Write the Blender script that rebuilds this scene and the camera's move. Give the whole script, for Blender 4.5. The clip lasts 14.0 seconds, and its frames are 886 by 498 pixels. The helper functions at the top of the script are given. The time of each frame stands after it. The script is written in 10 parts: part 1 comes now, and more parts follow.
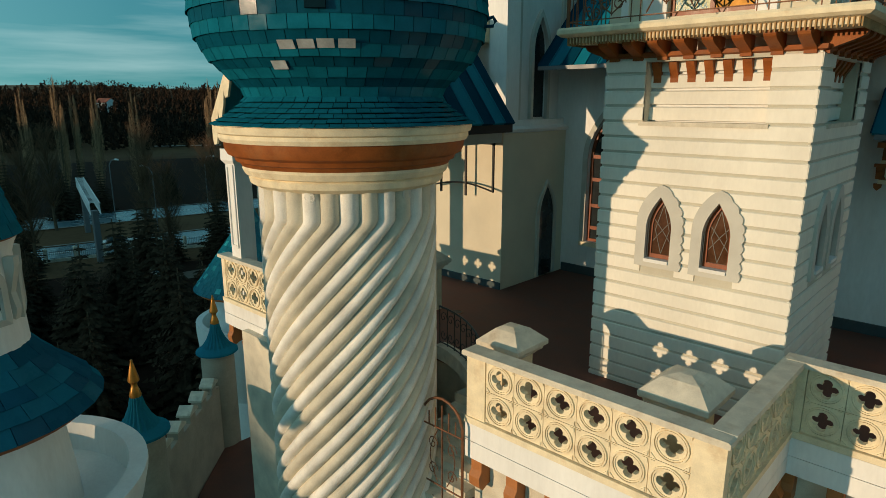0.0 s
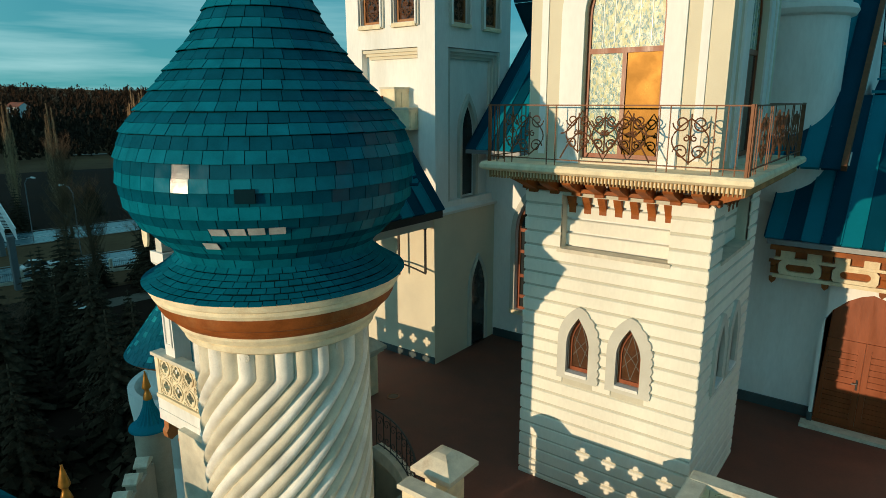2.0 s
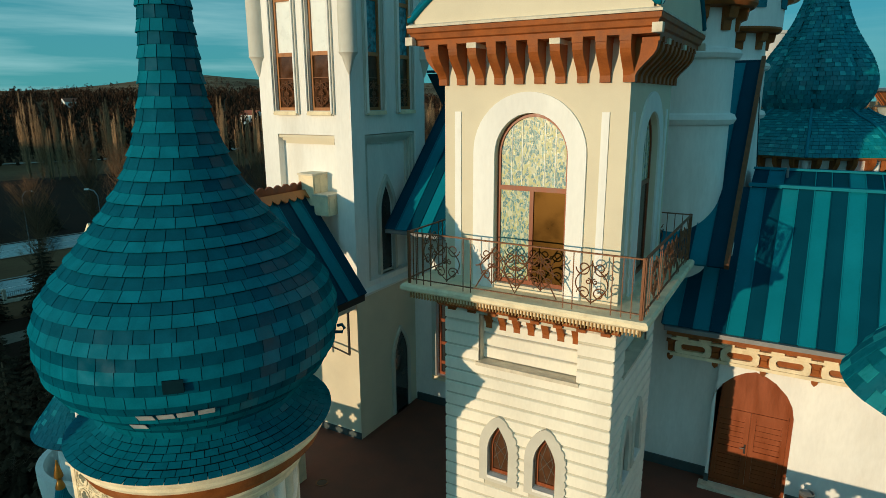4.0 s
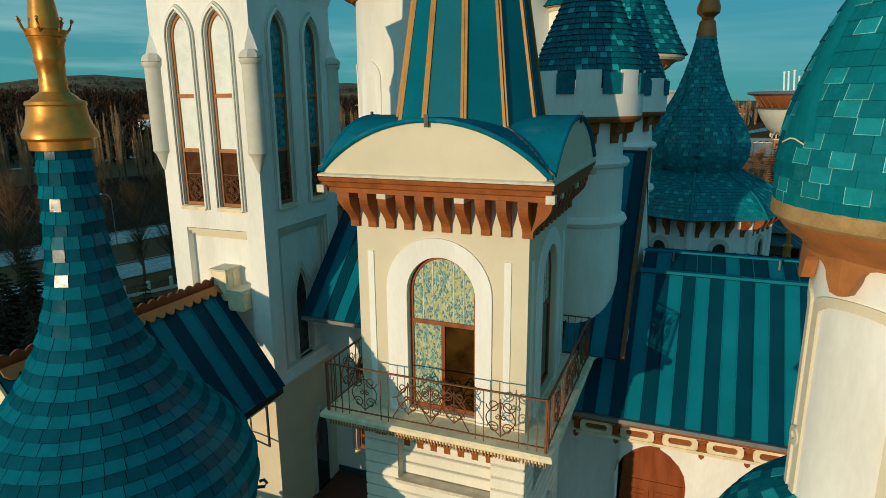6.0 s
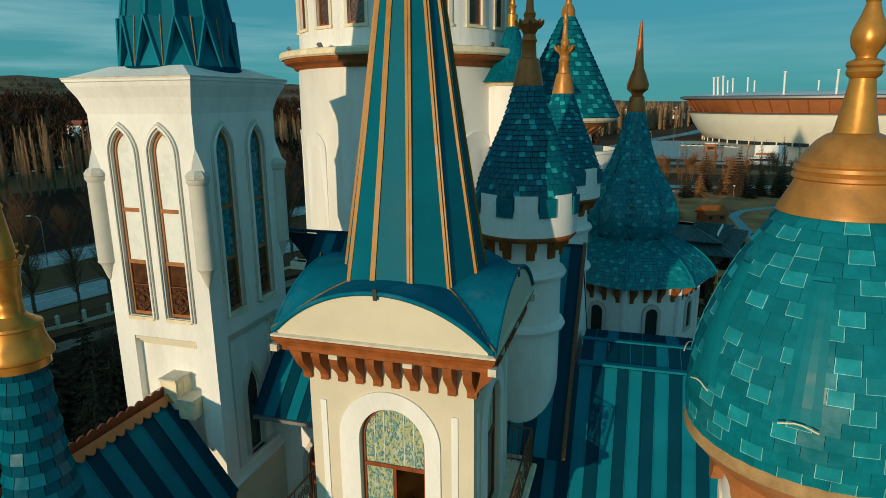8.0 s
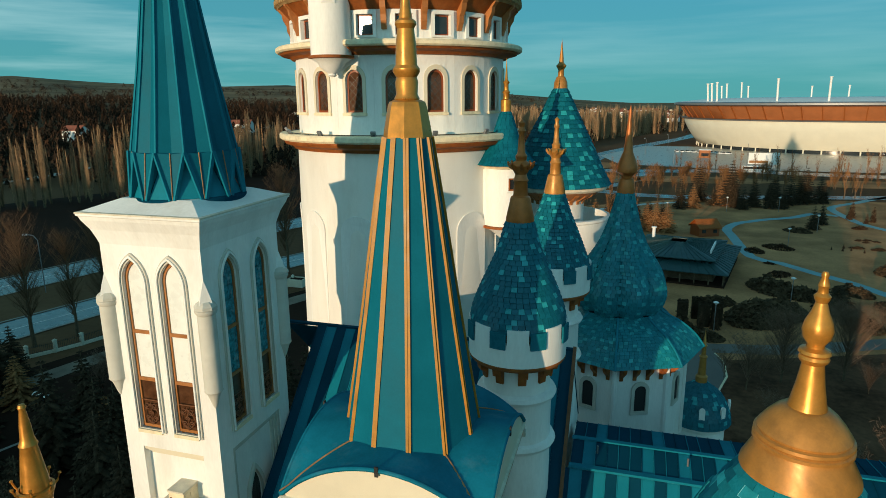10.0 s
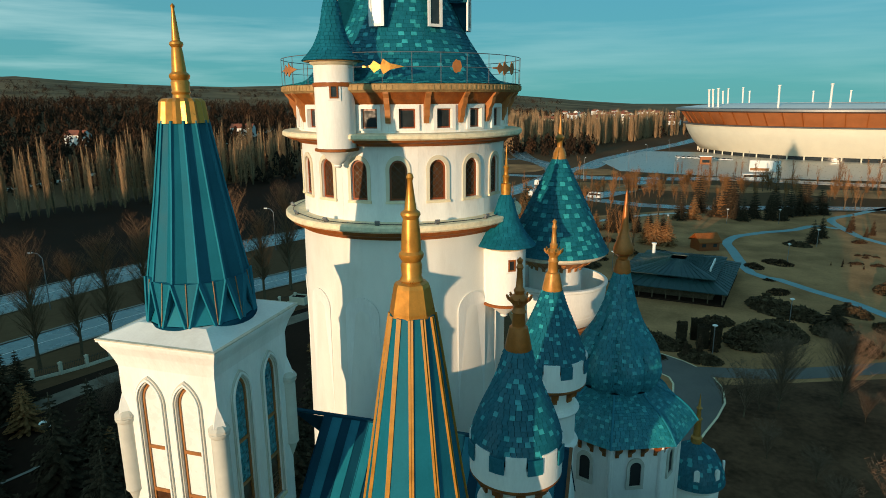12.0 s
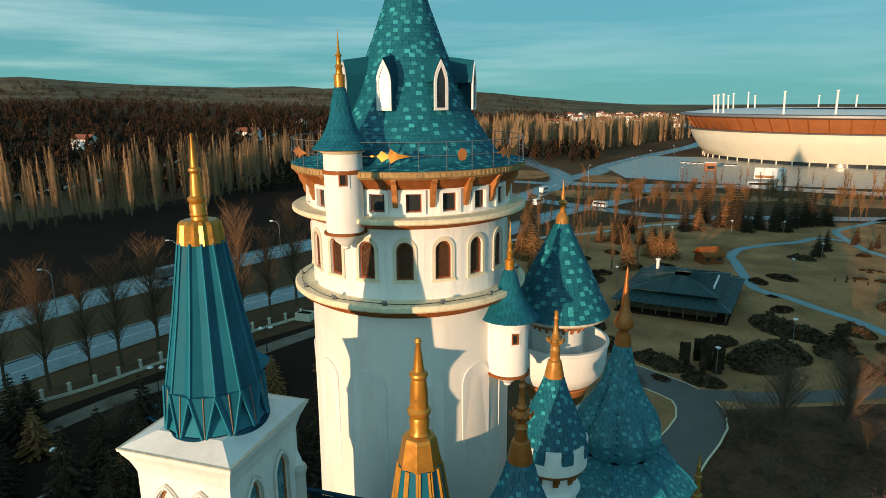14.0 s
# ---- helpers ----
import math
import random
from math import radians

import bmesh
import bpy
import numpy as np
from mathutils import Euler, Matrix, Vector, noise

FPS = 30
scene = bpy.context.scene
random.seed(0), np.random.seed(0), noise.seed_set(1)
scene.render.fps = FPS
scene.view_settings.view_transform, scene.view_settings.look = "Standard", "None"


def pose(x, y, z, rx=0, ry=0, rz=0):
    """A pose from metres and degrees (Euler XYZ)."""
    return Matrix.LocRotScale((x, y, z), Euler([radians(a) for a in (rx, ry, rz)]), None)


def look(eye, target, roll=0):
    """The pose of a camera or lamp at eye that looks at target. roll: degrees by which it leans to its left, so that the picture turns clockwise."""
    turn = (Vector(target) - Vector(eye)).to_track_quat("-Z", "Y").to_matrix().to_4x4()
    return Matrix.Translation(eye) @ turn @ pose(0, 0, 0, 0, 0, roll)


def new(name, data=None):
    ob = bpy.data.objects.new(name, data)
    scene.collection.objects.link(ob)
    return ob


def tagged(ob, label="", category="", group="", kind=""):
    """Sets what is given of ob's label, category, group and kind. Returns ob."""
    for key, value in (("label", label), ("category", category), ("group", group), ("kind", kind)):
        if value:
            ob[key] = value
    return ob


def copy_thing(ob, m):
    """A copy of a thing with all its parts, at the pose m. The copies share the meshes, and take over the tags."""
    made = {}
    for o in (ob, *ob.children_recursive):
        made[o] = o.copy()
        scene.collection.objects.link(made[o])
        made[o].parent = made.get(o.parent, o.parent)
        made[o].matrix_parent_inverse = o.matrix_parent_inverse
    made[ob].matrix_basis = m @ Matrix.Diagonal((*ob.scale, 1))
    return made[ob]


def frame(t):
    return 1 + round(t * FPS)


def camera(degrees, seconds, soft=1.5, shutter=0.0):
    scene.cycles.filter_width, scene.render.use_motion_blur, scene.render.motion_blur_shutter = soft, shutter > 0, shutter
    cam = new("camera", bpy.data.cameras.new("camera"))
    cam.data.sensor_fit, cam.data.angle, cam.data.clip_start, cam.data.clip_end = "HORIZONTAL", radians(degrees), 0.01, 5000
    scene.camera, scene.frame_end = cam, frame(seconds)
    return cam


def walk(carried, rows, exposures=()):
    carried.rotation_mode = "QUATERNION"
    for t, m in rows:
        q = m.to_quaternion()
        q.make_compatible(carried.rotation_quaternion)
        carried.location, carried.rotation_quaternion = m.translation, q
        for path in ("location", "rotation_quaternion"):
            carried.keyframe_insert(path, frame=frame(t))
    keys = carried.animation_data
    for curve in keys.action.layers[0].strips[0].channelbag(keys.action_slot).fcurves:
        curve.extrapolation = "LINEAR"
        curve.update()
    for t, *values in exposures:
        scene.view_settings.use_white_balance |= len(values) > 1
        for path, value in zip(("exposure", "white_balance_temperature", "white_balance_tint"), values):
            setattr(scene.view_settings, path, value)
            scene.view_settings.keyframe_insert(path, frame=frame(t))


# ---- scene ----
# camera and its climb
cam = camera(70.8, 14.0, soft=0.8)
METRES, EYE, TILT, LEAN, TURN = 20.0, 12.0, -13.4, 0.0, 43.2
ROWS = [
    (0.0, 0.0, 0.0, 0.0, 0.0, 0.0, -0.0),
    (0.5, 0.0023, -0.0053, 0.0256, -1.38, -0.01, 0.35),
    (1.0, 0.0041, -0.0115, 0.053, -3.05, -0.02, 0.84),
    (1.5, 0.0059, -0.0179, 0.0785, -4.31, -0.04, 1.13),
    (2.0, 0.0069, -0.0253, 0.1069, -5.63, -0.06, 1.5),
    (2.5, 0.0076, -0.0321, 0.1341, -6.51, -0.06, 1.75),
    (3.0, 0.007, -0.0386, 0.1637, -7.88, -0.11, 2.1),
    (3.5, 0.0063, -0.0445, 0.1895, -10.49, -0.25, 2.76),
    (6.0, 0.0096, -0.0792, 0.3354, -20.73, -1.01, 5.28),
    (6.5, 0.0099, -0.0853, 0.3667, -22.88, -1.23, 5.79),
    (7.0, 0.0107, -0.0929, 0.4006, -24.49, -1.39, 6.16),
    (7.5, 0.0108, -0.1015, 0.4345, -25.27, -1.47, 6.32),
    (8.0, 0.0107, -0.1123, 0.4741, -25.68, -1.47, 6.43),
    (8.5, 0.0103, -0.1222, 0.5123, -25.92, -1.49, 6.5),
    (9.0, 0.0101, -0.1329, 0.5542, -26.04, -1.48, 6.5),
    (11.5, 0.0107, -0.1836, 0.7631, -26.05, -1.45, 6.36),
    (12.0, 0.0103, -0.1947, 0.808, -25.98, -1.45, 6.34),
    (12.5, 0.0097, -0.2048, 0.8492, -25.88, -1.43, 6.32),
    (13.0, 0.0094, -0.2137, 0.8925, -25.78, -1.42, 6.29),
    (13.5, 0.0094, -0.2225, 0.9313, -25.68, -1.41, 6.25),
    (14.0, 0.0103, -0.2314, 0.9724, -25.57, -1.41, 6.2),
]
walk(cam, [(t, pose(0, 0, EYE, TILT, LEAN, TURN) @ pose(METRES * x, METRES * y, METRES * z, 90 + pitch, roll, yaw)) for t, x, y, z, yaw, pitch, roll in ROWS],
     exposures=[(0.0, -0.16, 6850, 19), (1.0, -0.02, 6750, 17), (2.0, 0.12, 6600, 14), (3.0, 0.08, 6550, 13), (6.5, -0.14, 6600, 13), (7.5, -0.16, 6600, 14), (9.0, 0.03, 6650, 15), (11.5, 0.27, 7150, 22), (12.5, 0.34, 7400, 25), (14.0, 0.44, 7700, 31)])

# ---- sky, sun ----
SUN_AZ, SUN_EL = 194.8, 5.0          # degrees clockwise from +y to where the sun stands, and its height
world = bpy.data.worlds.new("sky")
scene.world = world
world.use_nodes = True
wn, wl = world.node_tree.nodes, world.node_tree.links
wn.clear()
sky = wn.new("ShaderNodeTexSky")
sky.sky_type, sky.sun_disc = "NISHITA", False
sky.sun_elevation, sky.sun_rotation = radians(SUN_EL), radians(SUN_AZ)
sky.altitude, sky.air_density, sky.dust_density, sky.ozone_density = 800, 1.0, 0.2, 5.0
# thin high cloud, stretched along the horizon
tc = wn.new("ShaderNodeTexCoord")
sep = wn.new("ShaderNodeSeparateXYZ")
wl.new(tc.outputs["Generated"], sep.inputs[0])
mp = wn.new("ShaderNodeMapping")
mp.inputs["Scale"].default_value = (1.3, 1.3, 16.0)
wl.new(tc.outputs["Generated"], mp.inputs[0])
cl = wn.new("ShaderNodeTexNoise")
cl.inputs["Scale"].default_value, cl.inputs["Detail"].default_value, cl.inputs["Roughness"].default_value = 1.7, 6.0, 0.52
wl.new(mp.outputs[0], cl.inputs["Vector"])
cr = wn.new("ShaderNodeValToRGB")
cr.color_ramp.elements[0].position, cr.color_ramp.elements[0].color = 0.44, (0, 0, 0, 1)
cr.color_ramp.elements[1].position, cr.color_ramp.elements[1].color = 0.84, (1, 1, 1, 1)
wl.new(cl.outputs["Fac"], cr.inputs[0])
tint = wn.new("ShaderNodeMix")
tint.data_type, tint.blend_type = "RGBA", "MULTIPLY"
tint.inputs["Factor"].default_value = 1.0
tint.inputs["B"].default_value = (0.15, 1.05, 1.12, 1)
wl.new(sky.outputs[0], tint.inputs["A"])
cloud = wn.new("ShaderNodeMix")
cloud.data_type, cloud.blend_type = "RGBA", "MIX"
cloud.inputs["B"].default_value = (4.0, 6.7, 6.7, 1)
fac = wn.new("ShaderNodeMath")
fac.operation = "MULTIPLY"
west = wn.new("ShaderNodeMapRange")
west.inputs["From Min"].default_value, west.inputs["From Max"].default_value = -0.85, 0.05
west.inputs["To Min"].default_value, west.inputs["To Max"].default_value = 0.80, 0.26
wl.new(sep.outputs["X"], west.inputs[0])
wl.new(west.outputs[0], fac.inputs[1])
wl.new(cr.outputs[0], fac.inputs[0])
wl.new(fac.outputs[0], cloud.inputs["Factor"])

# pale haze towards the horizon
hz = wn.new("ShaderNodeMapRange")
hz.inputs["From Min"].default_value, hz.inputs["From Max"].default_value = 0.0, 0.60
hz.inputs["To Min"].default_value, hz.inputs["To Max"].default_value = 0.80, 0.32
wl.new(sep.outputs["Z"], hz.inputs[0])
haze = wn.new("ShaderNodeMix")
haze.data_type, haze.blend_type = "RGBA", "MIX"
wl.new(hz.outputs[0], haze.inputs["Factor"])
# the haze glows towards the sun
dotp = wn.new("ShaderNodeVectorMath")
dotp.operation = "DOT_PRODUCT"
dotp.inputs[1].default_value = (math.sin(radians(SUN_AZ)), math.cos(radians(SUN_AZ)), 0.1)
wl.new(tc.outputs["Generated"], dotp.inputs[0])
glow = wn.new("ShaderNodeMapRange")
glow.inputs["From Min"].default_value, glow.inputs["From Max"].default_value = -0.1, 1.0
glow.inputs["To Min"].default_value, glow.inputs["To Max"].default_value = 0.0, 1.0
wl.new(dotp.outputs["Value"], glow.inputs[0])
lit = wn.new("ShaderNodeMix")
lit.data_type, lit.blend_type = "RGBA", "MIX"
lit.inputs["A"].default_value = (0.66, 3.2, 3.4, 1)
lit.inputs["B"].default_value = (4.0, 9.7, 9.7, 1)
wl.new(glow.outputs[0], lit.inputs["Factor"])
wl.new(lit.outputs["Result"], haze.inputs["B"])
wl.new(tint.outputs["Result"], haze.inputs["A"])
wl.new(haze.outputs["Result"], cloud.inputs["A"])
bg = wn.new("ShaderNodeBackground")
bg.inputs["Strength"].default_value = 0.117
wl.new(cloud.outputs["Result"], bg.inputs["Color"])
wo = wn.new("ShaderNodeOutputWorld")
wl.new(bg.outputs[0], wo.inputs["Surface"])

sun_data = bpy.data.lights.new("sun", "SUN")
sun_data.energy, sun_data.angle, sun_data.color = 3.2, radians(0.5), (1.0, 0.79, 0.50)
sun = new("sun", sun_data)
_a, _e = radians(SUN_AZ), radians(SUN_EL)
sun.matrix_world = look((-30 * math.sin(_a) * 0, 0, 60), (-math.sin(_a) * math.cos(_e), -math.cos(_a) * math.cos(_e), 60 - math.sin(_e)))
scene.view_settings.exposure = 0.0

# ---- materials ----
def material(name, colour, rough=0.6, metal=0.0, vary=0.15, scale=3.0, fine=40.0, bump=0.15, tone=None, by="", spread=0.25, coat=0.0, stain=0.0, stain_colour=(0.2, 0.13, 0.08), vscale=(1, 1, 1), light_part=0.0, light_colour=None, spec=0.5, sheen=0.0):
    """A surface with tone that varies at two scales and a fine relief. by: 'object' or 'island' gives each piece a tone of its own."""
    m = bpy.data.materials.new(name)
    m.use_nodes = True
    n, l = m.node_tree.nodes, m.node_tree.links
    b = n["Principled BSDF"]
    b.inputs["Roughness"].default_value, b.inputs["Metallic"].default_value = rough, metal
    b.inputs["Specular IOR Level"].default_value = spec
    if coat:
        b.inputs["Coat Weight"].default_value, b.inputs["Coat Roughness"].default_value = coat, 0.12
    geo = n.new("ShaderNodeNewGeometry")
    mapping = n.new("ShaderNodeMapping")
    mapping.inputs["Scale"].default_value = vscale
    l.new(geo.outputs["Position"], mapping.inputs[0])

    def noise_tex(sc, detail, rg=0.55):
        t = n.new("ShaderNodeTexNoise")
        t.inputs["Scale"].default_value, t.inputs["Detail"].default_value, t.inputs["Roughness"].default_value = sc, detail, rg
        l.new(mapping.outputs[0], t.inputs["Vector"])
        return t
    big, small = noise_tex(scale, 5), noise_tex(fine, 3)
    mixn = n.new("ShaderNodeMath")
    mixn.operation = "MULTIPLY_ADD"
    l.new(small.outputs["Fac"], mixn.inputs[0])
    mixn.inputs[1].default_value = 0.35
    l.new(big.outputs["Fac"], mixn.inputs[2])
    rng = n.new("ShaderNodeMapRange")
    rng.inputs["From Min"].default_value, rng.inputs["From Max"].default_value = 0.42, 0.93
    rng.inputs["To Min"].default_value, rng.inputs["To Max"].default_value = 1 - vary, 1 + vary
    l.new(mixn.outputs[0], rng.inputs[0])
    value = rng.outputs[0]
    base = n.new("ShaderNodeRGB")
    base.outputs[0].default_value = (*colour, 1)
    col = base.outputs[0]
    if by:
        if by == "object":
            src = n.new("ShaderNodeObjectInfo").outputs["Random"]
        else:
            src = geo.outputs["Random Per Island"]
        r2 = n.new("ShaderNodeMapRange")
        r2.inputs["To Min"].default_value, r2.inputs["To Max"].default_value = 1 - spread, 1 + spread
        l.new(src, r2.inputs[0])
        mu = n.new("ShaderNodeMath")
        mu.operation = "MULTIPLY"
        l.new(value, mu.inputs[0])
        l.new(r2.outputs[0], mu.inputs[1])
        value = mu.outputs[0]
        if light_part:
            w = n.new("ShaderNodeTexWhiteNoise")
            w.noise_dimensions = "1D"
            l.new(src, w.inputs["W"])
            g = n.new("ShaderNodeMath")
            g.operation = "LESS_THAN"
            g.inputs[1].default_value = light_part
            l.new(w.outputs["Value"], g.inputs[0])
            mx = n.new("ShaderNodeMix")
            mx.data_type = "RGBA"
            mx.inputs["B"].default_value = (*light_colour, 1)
            l.new(g.outputs[0], mx.inputs["Factor"])
            l.new(col, mx.inputs["A"])
            col = mx.outputs["Result"]
    mul = n.new("ShaderNodeMix")
    mul.data_type, mul.blend_type = "RGBA", "MULTIPLY"
    mul.inputs["Factor"].default_value = 1.0
    l.new(col, mul.inputs["A"])
    l.new(value, mul.inputs["B"])
    col = mul.outputs["Result"]
    if stain:
        st = noise_tex(scale * 0.6, 8, 0.68)
        sr = n.new("ShaderNodeValToRGB")
        sr.color_ramp.elements[0].position, sr.color_ramp.elements[1].position = 0.54, 0.74
        l.new(st.outputs["Fac"], sr.inputs[0])
        sm = n.new("ShaderNodeMath")
        sm.operation = "MULTIPLY"
        sm.inputs[1].default_value = stain
        l.new(sr.outputs[0], sm.inputs[0])
        mx = n.new("ShaderNodeMix")
        mx.data_type = "RGBA"
        mx.inputs["B"].default_value = (*stain_colour, 1)
        l.new(sm.outputs[0], mx.inputs["Factor"])
        l.new(col, mx.inputs["A"])
        col = mx.outputs["Result"]
    l.new(col, b.inputs["Base Color"])
    rr = n.new("ShaderNodeMapRange")
    rr.inputs["From Min"].default_value, rr.inputs["From Max"].default_value = 0.3, 0.7
    rr.inputs["To Min"].default_value, rr.inputs["To Max"].default_value = max(0.03, rough - 0.09), min(1, rough + 0.09)
    l.new(big.outputs["Fac"], rr.inputs[0])
    l.new(rr.outputs[0], b.inputs["Roughness"])
    if bump:
        bp = n.new("ShaderNodeBump")
        bp.inputs["Strength"].default_value, bp.inputs["Distance"].default_value = bump, 0.02
        l.new(mixn.outputs[0], bp.inputs["Height"])
        l.new(bp.outputs[0], b.inputs["Normal"])
    if sheen:
        # dull paint with an even, thin gloss
        dif, glo, mixs = n.new("ShaderNodeBsdfDiffuse"), n.new("ShaderNodeBsdfGlossy"), n.new("ShaderNodeMixShader")
        l.new(col, dif.inputs["Color"])
        l.new(rr.outputs[0], glo.inputs["Roughness"])
        if bump:
            l.new(bp.outputs[0], dif.inputs["Normal"])
            l.new(bp.outputs[0], glo.inputs["Normal"])
        mixs.inputs[0].default_value = sheen
        l.new(dif.outputs[0], mixs.inputs[1])
        l.new(glo.outputs[0], mixs.inputs[2])
        l.new(mixs.outputs[0], n["Material Output"].inputs["Surface"])
    return m


